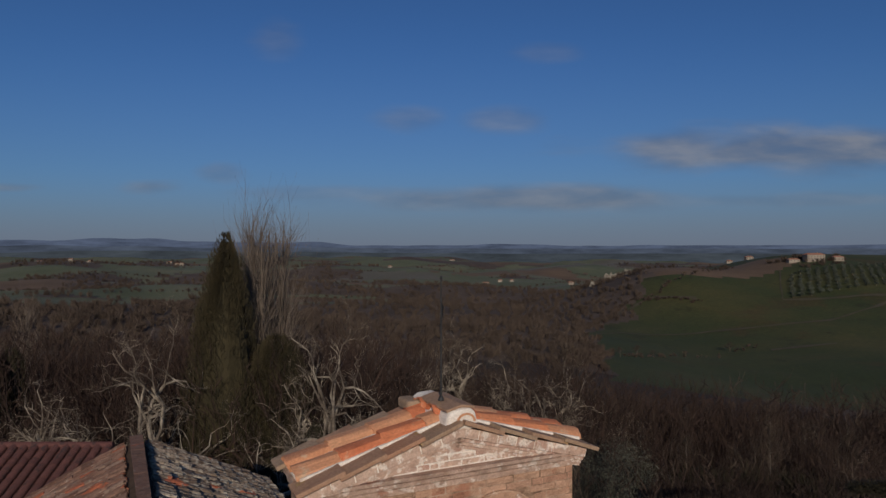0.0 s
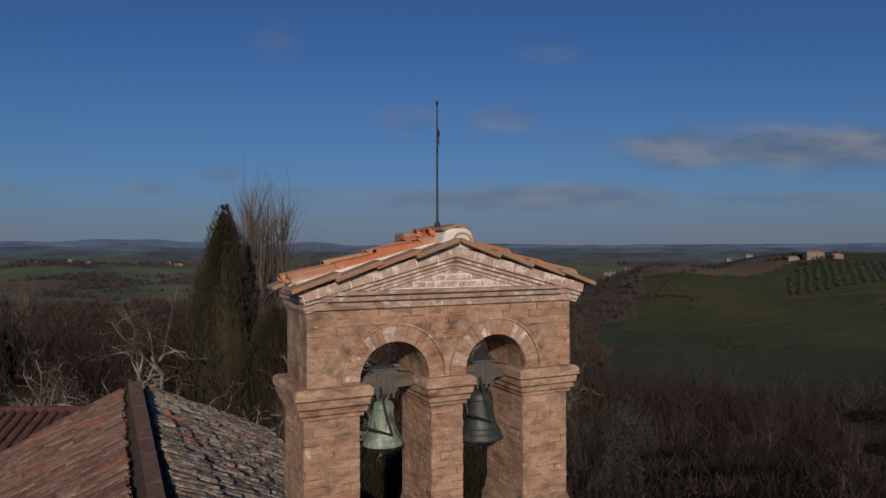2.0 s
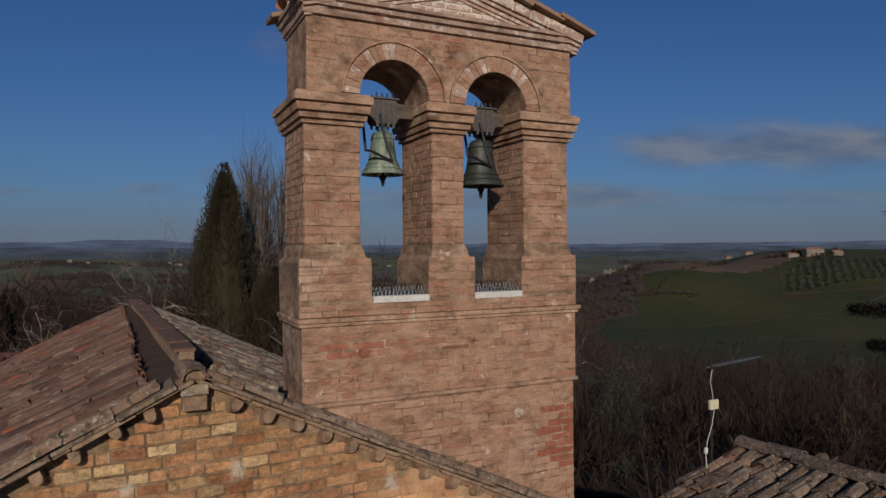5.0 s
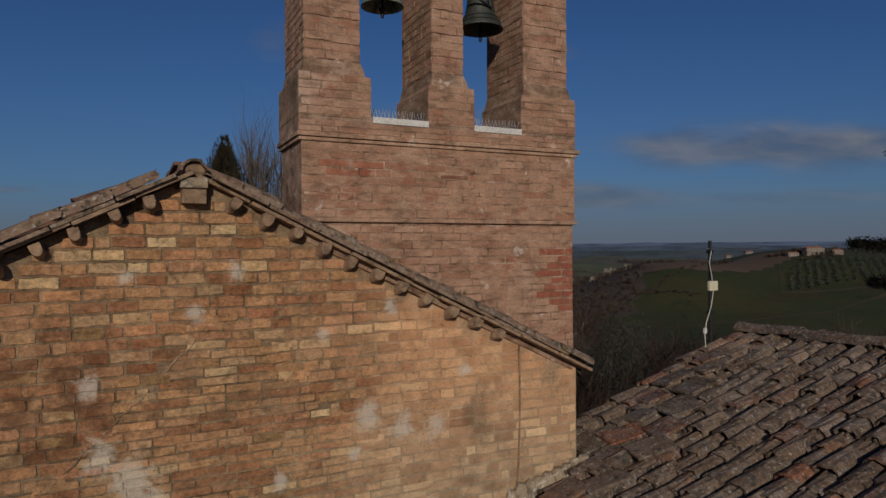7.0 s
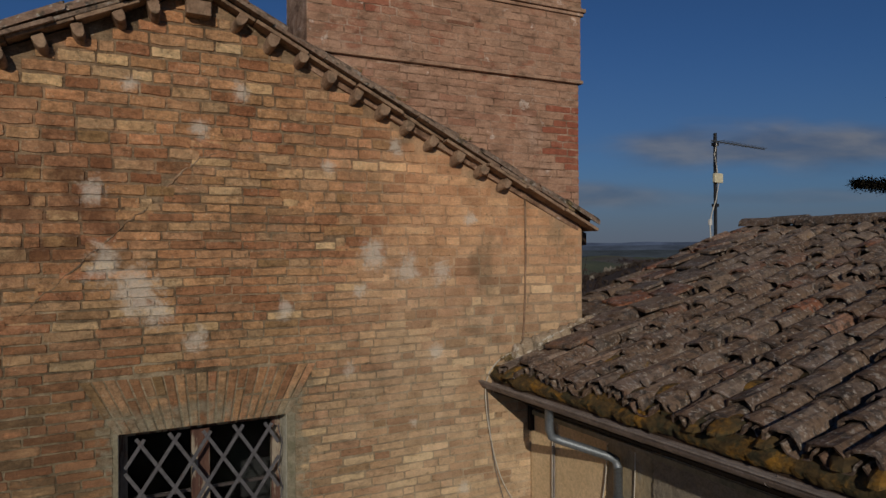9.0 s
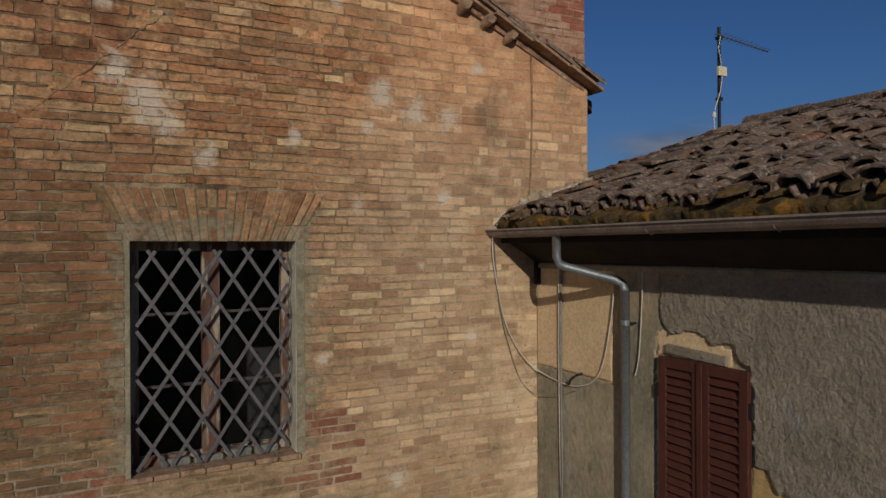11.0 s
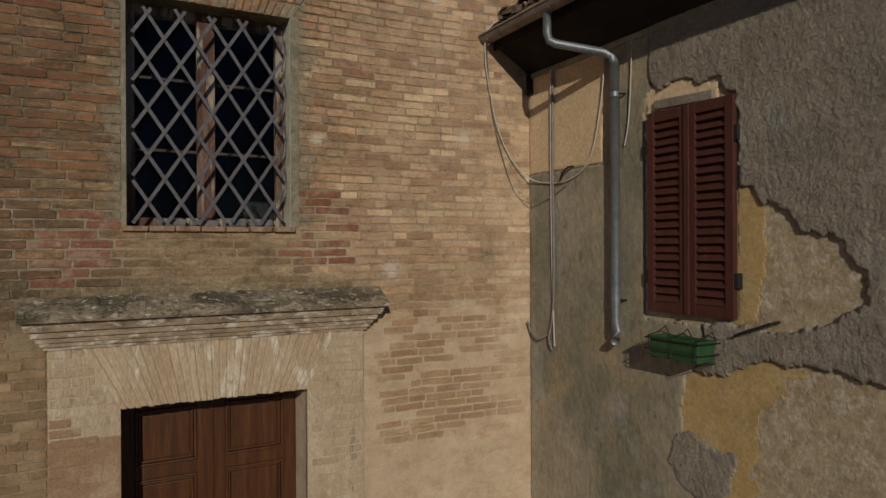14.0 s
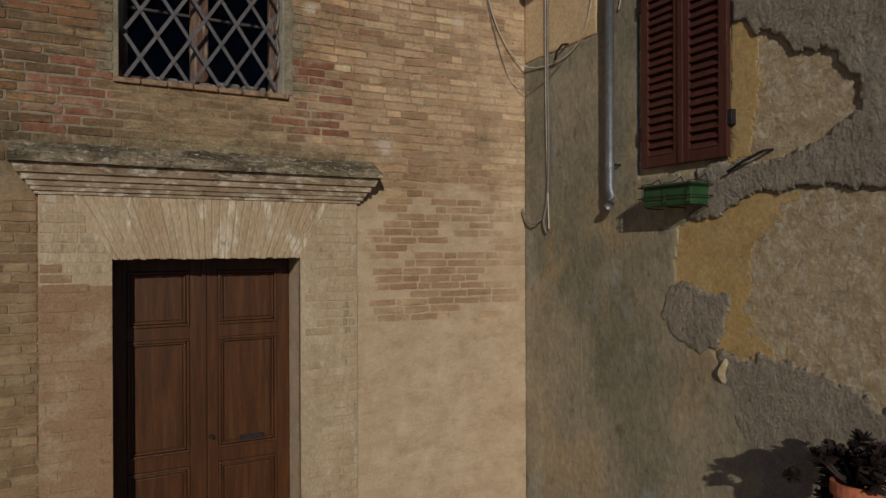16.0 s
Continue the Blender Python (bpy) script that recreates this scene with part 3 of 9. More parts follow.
M["old_wood"] = material("flaking_window_wood", [(0.3, (0.055, 0.024, 0.017)), (0.5, (0.12, 0.06, 0.042)), (0.7, (0.24, 0.18, 0.125))], 4, 0.8, 0.3, 60, stretch=(2, 2, 0.3), stains=(((0.37, 0.315, 0.235), 5, 0.50, 0.58, 0.8),))
M["beam_wood"] = material("dark_roof_timber", [(0.3, (0.04, 0.022, 0.013)), (0.7, (0.10, 0.06, 0.035))], 5, 0.9, 0.3, 50)
M["bracket"] = material("brick_bracket", [(0.3, (0.22, 0.13, 0.08)), (0.7, (0.42, 0.28, 0.175))], 8, 0.95, 0.5, 70, stains=(((0.12, 0.085, 0.055), 10, 0.50, 0.66, 0.7),), soot=0.6)
M["iron"] = material("grey_iron", [(0.3, (0.08593, 0.08078, 0.08422)), (0.7, (0.1474, 0.1398, 0.1415))], 20, 0.6, 0.2, 90, metal=0.3, stains=(((0.09826, 0.04971, 0.02695), 14, 0.6, 0.7, 0.4),))
M["dark_iron"] = material("dark_iron", [(0.3, (0.02, 0.02, 0.022)), (0.7, (0.05, 0.047, 0.045))], 20, 0.55, 0.2, 90, metal=0.5)
M["zinc"] = material("zinc_pipe", [(0.3, (0.165, 0.1824, 0.195)), (0.7, (0.255, 0.2736, 0.2886))], 6, 0.5, 0.1, 60, metal=0.55, stains=(((0.15, 0.1368, 0.117), 7, 0.58, 0.7, 0.5),))
M["gutter"] = material("rusty_gutter", [(0.3, (0.15, 0.117, 0.099)), (0.7, (0.3, 0.2475, 0.2175))], 6, 0.6, 0.2, 60, metal=0.2)
M["gutter_lip"] = material("gutter_lip", [(0.3, (0.20, 0.165, 0.14)), (0.7, (0.36, 0.31, 0.265))], 6, 0.6, 0.1, 60, metal=0.15)
M["bell_green"] = material("verdigris_bronze", [(0.3, (0.13, 0.17, 0.12)), (0.7, (0.33, 0.37, 0.28))], 9, 0.65, 0.25, 60, metal=0.2, stretch=(1, 1, 0.35), stains=(((0.06, 0.055, 0.038), 7, 0.54, 0.64, 0.8), ((0.50, 0.50, 0.40), 9, 0.56, 0.64, 0.7)))
M["bell_dark"] = material("dark_bronze", [(0.3, (0.04, 0.045, 0.04)), (0.7, (0.10, 0.10, 0.085))], 9, 0.55, 0.25, 60, metal=0.45, stains=(((0.16, 0.20, 0.15), 7, 0.56, 0.68, 0.6),), stretch=(1, 1, 0.4))
M["yoke"] = material("grey_yoke_wood", [(0.3, (0.07, 0.05, 0.04)), (0.7, (0.17, 0.13, 0.10))], 6, 0.9, 0.4, 60, stretch=(0.6, 3, 3))
M["lead"] = material("dull_lead", [(0.3, (0.045, 0.043, 0.045)), (0.7, (0.09, 0.085, 0.085))], 5, 0.7, 0.2, 40, stains=(((0.20, 0.17, 0.14), 6, 0.58, 0.7, 0.5),))
M["spike"] = material("bright_spikes", [(0.3, grey(0.5)), (0.7, grey(0.62))], 6, 0.4, 0.0, 60, metal=0.4)
M["white_paint"] = material("white_sill", [(0.3, (0.58, 0.54, 0.48)), (0.7, (0.72, 0.68, 0.62))], 8, 0.7, 0.15, 60)
M["plastic_white"] = material("yellowed_plastic", [(0.3, (0.62, 0.55, 0.36)), (0.7, (0.72, 0.65, 0.45))], 8, 0.5, 0.0, 60)
M["cable_white"] = material("pale_cable", [(0.3, (0.48, 0.43, 0.34)), (0.7, (0.62, 0.56, 0.46))], 8, 0.6, 0.0, 60)
M["cable_grey"] = material("grey_cable", [(0.3, (0.16, 0.14, 0.12)), (0.7, (0.26, 0.23, 0.20))], 8, 0.6, 0.0, 60)
M["planter"] = material("green_planter", [(0.3, (0.018, 0.06, 0.021)), (0.7, (0.036, 0.096, 0.033))], 12, 0.5, 0.1, 60, stains=(((0.072, 0.084, 0.054), 10, 0.6, 0.7, 0.5),))
M["terracotta"] = material("terracotta", [(0.3, (0.42, 0.12, 0.06)), (0.7, (0.52, 0.18, 0.09))], 12, 0.85, 0.2, 60)
M["dark_leaf"] = material("dark_leaf", [(0.3, (0.018, 0.014, 0.012)), (0.7, (0.05, 0.032, 0.026))], 12, 0.6, 0.1, 60, "island", [(0, (0.02, 0.015, 0.013)), (1, (0.05, 0.03, 0.025))], 0.5)
# near-black colour that stands for the shade of an unlit room
M["room_shade"] = material("painted_room_dark", [(0.3, grey(0.02)), (0.7, grey(0.03))], 3, 0.9, 0.0, 40)
M["bark"] = material("pale_bark", [(0.3, (0.04, 0.028, 0.021)), (0.48, (0.115, 0.088, 0.066)), (0.64, (0.34, 0.28, 0.215))], 0.9, 0.95, 0.2, 12)
M["twig"] = material("grey_twig", [(0.3, (0.0408, 0.02746, 0.01897)), (0.7, (0.0884, 0.06115, 0.04268))], 0.6, 0.95, 0.0, 12, "island", [(0, (0.034, 0.02246, 0.01541)), (0.8, (0.0612, 0.04118, 0.02845)), (1, (0.1156, 0.08424, 0.05928))], 0.3)
M["pale_twig"] = material("pale_grey_twig", [(0.3, (0.075, 0.055, 0.042)), (0.7, (0.17, 0.13, 0.10))], 0.6, 0.95, 0.0, 12)
M["birch_bark"] = material("pale_thin_trunk", [(0.3, (0.07, 0.055, 0.043)), (0.7, (0.20, 0.165, 0.13))], 0.9, 0.95, 0.0, 12)
M["grey_leaf"] = material("grey_olive_leaf", [(0.3, (0.03, 0.033, 0.024)), (0.7, (0.07, 0.072, 0.052))], 0.9, 0.9, 0.0, 12, "island", [(0, (0.03, 0.027, 0.019)), (0.7, (0.065, 0.058, 0.041)), (1, (0.13, 0.118, 0.088))], 0.4)
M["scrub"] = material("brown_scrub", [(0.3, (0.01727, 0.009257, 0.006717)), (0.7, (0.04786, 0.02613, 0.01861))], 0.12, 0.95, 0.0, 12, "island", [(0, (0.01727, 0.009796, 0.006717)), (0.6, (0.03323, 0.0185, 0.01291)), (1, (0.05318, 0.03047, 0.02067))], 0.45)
M["evergreen"] = material("dark_evergreen", [(0.3, (0.01346, 0.01161, 0.00588)), (0.7, (0.0306, 0.02321, 0.0105))], 0.5, 0.9, 0.0, 12, "island", [(0, (0.01224, 0.01161, 0.00504)), (0.7, (0.02754, 0.02143, 0.00924)), (1, (0.03978, 0.02589, 0.01176))], 0.4)
M["cypress"] = material("cypress_green", [(0.3, (0.01558, 0.01264, 0.005304)), (0.7, (0.0483, 0.0351, 0.01459))], 0.9, 0.9, 0.0, 12, "island", [(0, (0.01714, 0.01474, 0.005967)), (0.6, (0.03895, 0.02948, 0.01193)), (1, (0.06621, 0.04493, 0.01989))], 0.5)
M["olive"] = material("olive_leaf", [(0.3, (0.05, 0.055, 0.04)), (0.7, (0.09, 0.095, 0.07))], 0.4, 0.9, 0.0, 12, "island", [(0, (0.045, 0.05, 0.035)), (1, (0.09, 0.10, 0.075))], 0.4)
M["dry_grass"] = material("dry_grass", [(0.3, (0.154, 0.114, 0.045)), (0.7, (0.286, 0.209, 0.09))], 9, 0.9, 0.0, 40)
M["yard"] = material("gravel_yard", [(0.3, (0.16, 0.13, 0.10)), (0.7, (0.28, 0.24, 0.18))], 2, 0.95, 0.4, 30)
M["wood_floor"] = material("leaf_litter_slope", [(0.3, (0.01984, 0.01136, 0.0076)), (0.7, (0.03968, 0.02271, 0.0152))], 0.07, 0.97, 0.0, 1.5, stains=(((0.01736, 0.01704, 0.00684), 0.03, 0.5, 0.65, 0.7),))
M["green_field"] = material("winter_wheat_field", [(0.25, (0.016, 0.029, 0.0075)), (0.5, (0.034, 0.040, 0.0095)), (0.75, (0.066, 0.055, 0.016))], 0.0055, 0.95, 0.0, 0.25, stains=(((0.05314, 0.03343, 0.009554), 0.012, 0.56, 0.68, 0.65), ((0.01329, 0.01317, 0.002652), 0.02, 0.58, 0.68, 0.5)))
M["plough"] = material("ploughed_field", [(0.3, (0.085, 0.052, 0.030)), (0.7, (0.135, 0.086, 0.052))], 0.012, 0.95, 0.0, 0.5)
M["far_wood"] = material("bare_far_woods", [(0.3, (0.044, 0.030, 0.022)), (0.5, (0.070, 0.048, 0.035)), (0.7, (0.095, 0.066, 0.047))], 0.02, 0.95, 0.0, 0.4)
# paler and greyer than the near field: some distance haze is in the colour
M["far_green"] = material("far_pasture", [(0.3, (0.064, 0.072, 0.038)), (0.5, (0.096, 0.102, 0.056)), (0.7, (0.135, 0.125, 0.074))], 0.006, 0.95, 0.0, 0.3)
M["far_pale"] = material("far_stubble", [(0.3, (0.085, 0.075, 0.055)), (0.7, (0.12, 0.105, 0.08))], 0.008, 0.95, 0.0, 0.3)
M["lane"] = material("pale_lane", [(0.3, (0.045, 0.03744, 0.021)), (0.7, (0.078, 0.06336, 0.03938))], 0.05, 0.95, 0.0, 1.0)
M["cliff"] = material("pale_clay_cliff", [(0.3, (0.119, 0.09775, 0.0765)), (0.7, (0.255, 0.2253, 0.1785))], 0.25, 0.95, 0.3, 1.0)
M["far_wall"] = material("far_stucco", [(0.3, (0.208, 0.16, 0.12)), (0.7, (0.32, 0.264, 0.208))], 0.1, 0.9, 0.0, 2.0)
M["far_roof"] = material("far_tiles", [(0.3, (0.26, 0.11, 0.07)), (0.7, (0.34, 0.16, 0.10))], 0.3, 0.9, 0.0, 3.0)
M["far_glass"] = material("dark_far_window", [(0.3, grey(0.03)), (0.7, grey(0.05))], 1, 0.3, 0.0, 3.0)


def glass_material():
    m = bpy.data.materials.new("old_window_glass")
    m.use_nodes = True
    b = m.node_tree.nodes["Principled BSDF"]
    b.inputs["Base Color"].default_value = (0.9, 0.95, 0.95, 1)
    b.inputs["Transmission Weight"].default_value = 1.0
    b.inputs["Roughness"].default_value = 0.03
    b.inputs["IOR"].default_value = 1.18
    return m


M["glass"] = glass_material()

# ---- builders ----

class Geo:
    """Collects vertices and faces and makes one mesh of them."""

    def __init__(self):
        self.v, self.f = [], []

    def add(self, verts, faces, m=None):
        k = len(self.v)
        self.v += [tuple(m @ Vector(p)) for p in verts] if m else [tuple(p) for p in verts]
        self.f += [tuple(i + k for i in face) for face in faces]
        return self

    def box(self, x0, x1, y0, y1, z0, z1, m=None):
        vs = [(x, y, z) for z in (z0, z1) for y in (y0, y1) for x in (x0, x1)]
        return self.add(vs, [(0, 2, 3, 1), (4, 5, 7, 6), (0, 1, 5, 4), (2, 6, 7, 3), (0, 4, 6, 2), (1, 3, 7, 5)], m)

    def prism(self, outline, y0, y1, m=None):
        """An outline in x and z (counter-clockwise from the front), drawn out from y0 to y1."""
        k = len(outline)
        vs = [(x, y0, z) for x, z in outline] + [(x, y1, z) for x, z in outline]
        fs = [tuple(range(k)), tuple(range(2 * k - 1, k - 1, -1))] + [(i, i + k, (i + 1) % k + k, (i + 1) % k) for i in range(k)]
        return self.add(vs, fs, m)

    def tube(self, points, radii, sides=6, m=None):
        pts = [Vector(p) for p in points]
        if isinstance(radii, (int, float)):
            radii = [radii] * len(pts)
        vs, fs = [], []
        for i, p in enumerate(pts):
            d = (pts[min(i + 1, len(pts) - 1)] - pts[max(i - 1, 0)]).normalized()
            ref = Vector((0, 0, 1)) if abs(d.z) < 0.9 else Vector((1, 0, 0))
            a = d.cross(ref).normalized()
            b = d.cross(a)
            for j in range(sides):
                w = 2 * math.pi * j / sides
                vs.append(p + radii[i] * (math.cos(w) * a + math.sin(w) * b))
        for i in range(len(pts) - 1):
            for j in range(sides):
                fs.append((i * sides + j, i * sides + (j + 1) % sides, (i + 1) * sides + (j + 1) % sides, (i + 1) * sides + j))
        fs += [tuple(range(sides)), tuple(range(len(pts) * sides - 1, (len(pts) - 1) * sides - 1, -1))]
        return self.add(vs, fs, m)

    def lathe(self, profile, sides=24, m=None):
        vs = [(r * math.cos(2 * math.pi * j / sides), r * math.sin(2 * math.pi * j / sides), z) for r, z in profile for j in range(sides)]
        fs = [(i * sides + j, i * sides + (j + 1) % sides, (i + 1) * sides + (j + 1) % sides, (i + 1) * sides + j) for i in range(len(profile) - 1) for j in range(sides)]
        return self.add(vs, fs, m)

    def mesh(self, name):
        me = bpy.data.meshes.new(name)
        me.from_pydata(self.v, [], self.f)
        me.update()
        return me

    def stepped(self, x0, x1, y0, y1, profile, m=None):
        """A rectangular moulding in one piece: loops of (stand-out, z) from the bottom up."""
        vs = []
        for o, z in profile:
            vs += [(x0 - o, y0 - o, z), (x1 + o, y0 - o, z), (x1 + o, y1 + o, z), (x0 - o, y1 + o, z)]
        k = len(profile)
        fs = [(4 * i + j, 4 * i + (j + 1) % 4, 4 * i + 4 + (j + 1) % 4, 4 * i + 4 + j) for i in range(k - 1) for j in range(4)]
        return self.add(vs, fs + [(3, 2, 1, 0), tuple(range(4 * k - 4, 4 * k))], m)

    def obj(self, name, mat, parent=None, label="", smooth=False, bevel=0.0, kind="", weld=False):
        me = self.mesh(name)
        if weld:
            bm = bmesh.new()
            bm.from_mesh(me)
            bmesh.ops.remove_doubles(bm, verts=bm.verts[:], dist=0.0005)
            bm.to_mesh(me)
            bm.free()
        me.materials.append(M[mat])
        if smooth:
            me.polygons.foreach_set("use_smooth", [True] * len(me.polygons))
        return hang(new(name, me), parent, label, bevel, kind)


def hang(ob, parent=None, label="", bevel=0.0, kind="", m=None):
    """Puts ob under parent. Its mesh (moved by m) is given in the parent's own frame."""
    if m is not None:
        ob.matrix_basis = m
    if parent is not None:
        ob.parent = parent
    if bevel:
        mod = ob.modifiers.new("edges", "BEVEL")
        mod.width, mod.segments, mod.limit_method = bevel, 2, "ANGLE"
    return tagged(ob, label=label, kind=kind)


def thing(name, m, label, category, group="", kind=""):
    ob = new(name)
    ob.empty_display_size = 0.2
    ob.matrix_basis = m
    return tagged(ob, label=label, category=category, group=group, kind=kind)


def share(name, me, mats, parent):
    """Alike pieces: one object each on one mesh, at the poses mats."""
    for m in mats:
        ob = new(name, me)
        ob.parent = parent
        ob.matrix_basis = m


def unit_brick(mat, bevel=0.08, seed=0):
    """A brick of size 1 x 1 x 1 about the middle of its back, with worn front edges and corners."""
    rr = random.Random(seed)
    wob = 1.0 if seed else 0.0

    def ring(y, inset, corner):
        cx, cz = corner * 0.28, corner
        w, h = 0.5 - inset * 0.28, 0.5 - inset
        pts = [(-w, -h + cz), (-w + cx, -h), (-0.18, -h), (0.16, -h), (w - cx, -h), (w, -h + cz), (w, h - cz), (w - cx, h), (0.18, h), (-0.15, h), (-w + cx, h), (-w, h - cz)]
        return [(x + wob * rr.uniform(-0.018, 0.018), y * (1 + wob * rr.uniform(-0.22, 0.1)), z + wob * rr.uniform(-0.095, 0.085)) for x, z in pts]

    k = 12
    vs = ring(0.0, 0.0, 0.06) + ring(-1.0, bevel * 0.5, 0.11)
    fs = [tuple(range(k, 2 * k))] + [(i, (i + 1) % k, k + (i + 1) % k, k + i) for i in range(k)]
    me = bpy.data.meshes.new("brick")
    me.from_pydata(vs, [], fs)
    if mat:
        me.materials.append(M[mat])
    return me, vs, fs


def brick_pose(x0, x1, z0, z1, y, proud, tilt=0.0):
    return Matrix.Translation(((x0 + x1) / 2, y, (z0 + z1) / 2)) @ Matrix.Rotation(tilt, 4, "Y") @ Matrix.Diagonal((x1 - x0, proud, z1 - z0, 1))


def courses(x0, x1, z0, z1, pitch, joint, length, rng, keep, jitter=0.012, trim=None):
    """Bricks of a wall: x from, to, z from, to. keep(x, z) says whether a brick belongs there, and how far it stands out."""
    out = []
    z, row = z0, 0
    while z < z1:
        x = x0 - rng.uniform(0, length)
        while x < x1:
            w = length * (0.5 if rng.random() < 0.28 else 1.0) + rng.uniform(-jitter, jitter)
            a, b = max(x + joint / 2, x0), min(x + w - joint / 2, x1)
            x += w
            if trim:
                a, b = trim(a, b, z + pitch / 2)
            if b - a < 0.03:
                continue
            p = keep((a + b) / 2, z + pitch / 2, a, b)
            if p:
                dz = rng.uniform(-0.003, 0.003)
                out.append((a, b, z + joint / 2 + dz, z + pitch - joint / 2 + dz + rng.uniform(-0.002, 0.002), p * rng.uniform(0.7, 1.15)))
        z += pitch
        row += 1
    return out


def coppo(length=0.42, r0=0.105, r1=0.082, thick=0.014, n=6, seed=0):
    """A half-round roof tile along +x, wide end at x = 0, standing on z = 0."""
    vs, fs = [], []
    for x, r in ((0, r0), (length, r1)):
        for rr in (r, r - thick):
            for i in range(n + 1):
                w = math.pi * i / n
                vs.append((x, rr * math.cos(w), rr * math.sin(w) * 0.85))
    if seed:
        rr = random.Random(seed)
        dent = [rr.uniform(-0.012, 0.012) for _ in range(2 * (n + 1))]
        vs = [(x + rr.uniform(-0.014, 0.014), y + rr.uniform(-0.004, 0.004), z + dent[(q // (2 * n + 2)) * (n + 1) + q % (n + 1)]) for q, (x, y, z) in enumerate(vs)]
    k = n + 1
    for i in range(n):
        fs += [(i, i + 1, 2 * k + i + 1, 2 * k + i), (k + i + 1, k + i, 3 * k + i, 3 * k + i + 1), (i + 1, i, k + i, k + i + 1), (2 * k + i, 2 * k + i + 1, 3 * k + i + 1, 3 * k + i)]
    fs += [(0, 2 * k, 3 * k, k), (n, k + n, 3 * k + n, 2 * k + n)]
    return vs, fs


def mixed(name, templates, mats, mat, parent=None, label="", kind=""):
    """As joined(), with several shapes taken by turns."""
    vs, fs = [], []
    for i, m in enumerate(mats):
        tv, tf = templates[(i * 7 + i // 5) % len(templates)]
        k = len(vs)
        vs += (np.array([(*v, 1.0) for v in tv]) @ np.array(m).T[:, :3]).tolist()
        fs += [tuple(j + k for j in f) for f in tf]
    me = bpy.data.meshes.new(name)
    me.from_pydata(vs, [], fs)
    me.materials.append(M[mat])
    return hang(new(name, me), parent, label, 0, kind)


def joined(name, template, mats, mat, parent=None, label="", kind="", smooth=False):
    """Many copies of one small template in one mesh."""
    vs, fs = template
    base = np.array([(*v, 1.0) for v in vs])
    allv = np.concatenate([base @ np.array(m).T[:, :3] for m in mats])
    k = len(vs)
    allf = [tuple(i + j * k for i in f) for j in range(len(mats)) for f in fs]
    me = bpy.data.meshes.new(name)
    me.from_pydata(allv.tolist(), [], allf)
    me.materials.append(M[mat])
    if smooth:
        me.polygons.foreach_set("use_smooth", [True] * len(me.polygons))
    return hang(new(name, me), parent, label, 0, kind)

# ---- land ----
RIGHT, AHEAD = Vector((math.cos(radians(28.4)), -math.sin(radians(28.4)), 0)), Vector((math.sin(radians(28.4)), math.cos(radians(28.4)), 0))


def smooth(a, b, x):
    t = min(max((x - a) / (b - a), 0.0), 1.0)
    return t * t * (3 - 2 * t)


def land(a, b):
    """The height of the ground, a metres to the right and b metres ahead of the church yard's axis."""
    q = b + 0.4 * max(a, 0.0)
    if b < 0:
        q = 0.25 * -b + 0.5 * abs(a)
    deep = 62 + 20 * smooth(0, 300, a)
    z = -deep * (1 - math.exp(-(max(q - 30, 0.0) / 170) ** 1.3))
    wide = 260 if a < 560 else 900
    z += (71 + 10 * smooth(400, 520, a)) * math.exp(-((a - 560) / wide) ** 2 - ((b - 980) / (270 if b < 980 else 420)) ** 2)
    z += 14 * math.exp(-((a + 330) / 260) ** 2 - ((b - 560) / 200) ** 2)
    z += 22 * math.exp(-((a + 1000) / 330) ** 2 - ((b - 1800) / 260) ** 2)
    z += 40 * math.exp(-((a - 300) / 105) ** 2 - ((b - 1000) / 175) ** 2)
    z += 27 * math.exp(-((a + 480) / 300) ** 2 - ((b - 900) / 260) ** 2)
    r = math.hypot(a, b)
    z += 24 * smooth(1300, 3000, r) + 10 * smooth(2800, 4850, r)
    if r > 120:
        amp = 20 * smooth(200, 800, r) + 6 * smooth(1200, 2600, r)
        z += amp * (noise.noise(Vector((a / 330, b / 300, 1.7))) + 0.4 * noise.noise(Vector((a / 150, b / 150, 5.1)))) * (1 - 0.75 * math.exp(-((a - 420) / 260) ** 2 - ((b - 800) / 260) ** 2))
        z += 0.8 * smooth(120, 300, r) * noise.noise(Vector((a / 40, b / 40, 9.0)))
    return z


USES = ["yard", "wood_floor", "green_field", "plough", "far_wood", "far_green", "far_pale", "lane", "cliff"]


def use(a, b):
    """Which kind of land lies there."""
    r = math.hypot(a, b)
    if r < 15:
        return 0
    w = noise.noise(Vector((a / 60, b / 60, 3.0)))
    if b > 0 and a > 40 and 380 < b < 1250:
        side = a - (105 + 0.16 * (b - 380)) + 25 * w - 60 * smooth(680, 800, b) - 40 * smooth(820, 900, b)
        if side > 0:
            if (((a - 395) / 125) ** 2 + ((b - 985) / 88) ** 2) ** 0.5 + 0.12 * w < 1:
                return 3
            return 2
    if r < 420:
        return 1
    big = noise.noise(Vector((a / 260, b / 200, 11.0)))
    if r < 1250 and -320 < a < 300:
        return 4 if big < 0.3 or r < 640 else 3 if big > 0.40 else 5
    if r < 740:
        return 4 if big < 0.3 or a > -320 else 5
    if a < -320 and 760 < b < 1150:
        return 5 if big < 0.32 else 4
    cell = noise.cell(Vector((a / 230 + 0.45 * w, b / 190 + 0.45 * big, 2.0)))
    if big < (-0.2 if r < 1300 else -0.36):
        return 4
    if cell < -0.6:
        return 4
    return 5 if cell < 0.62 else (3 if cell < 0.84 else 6)


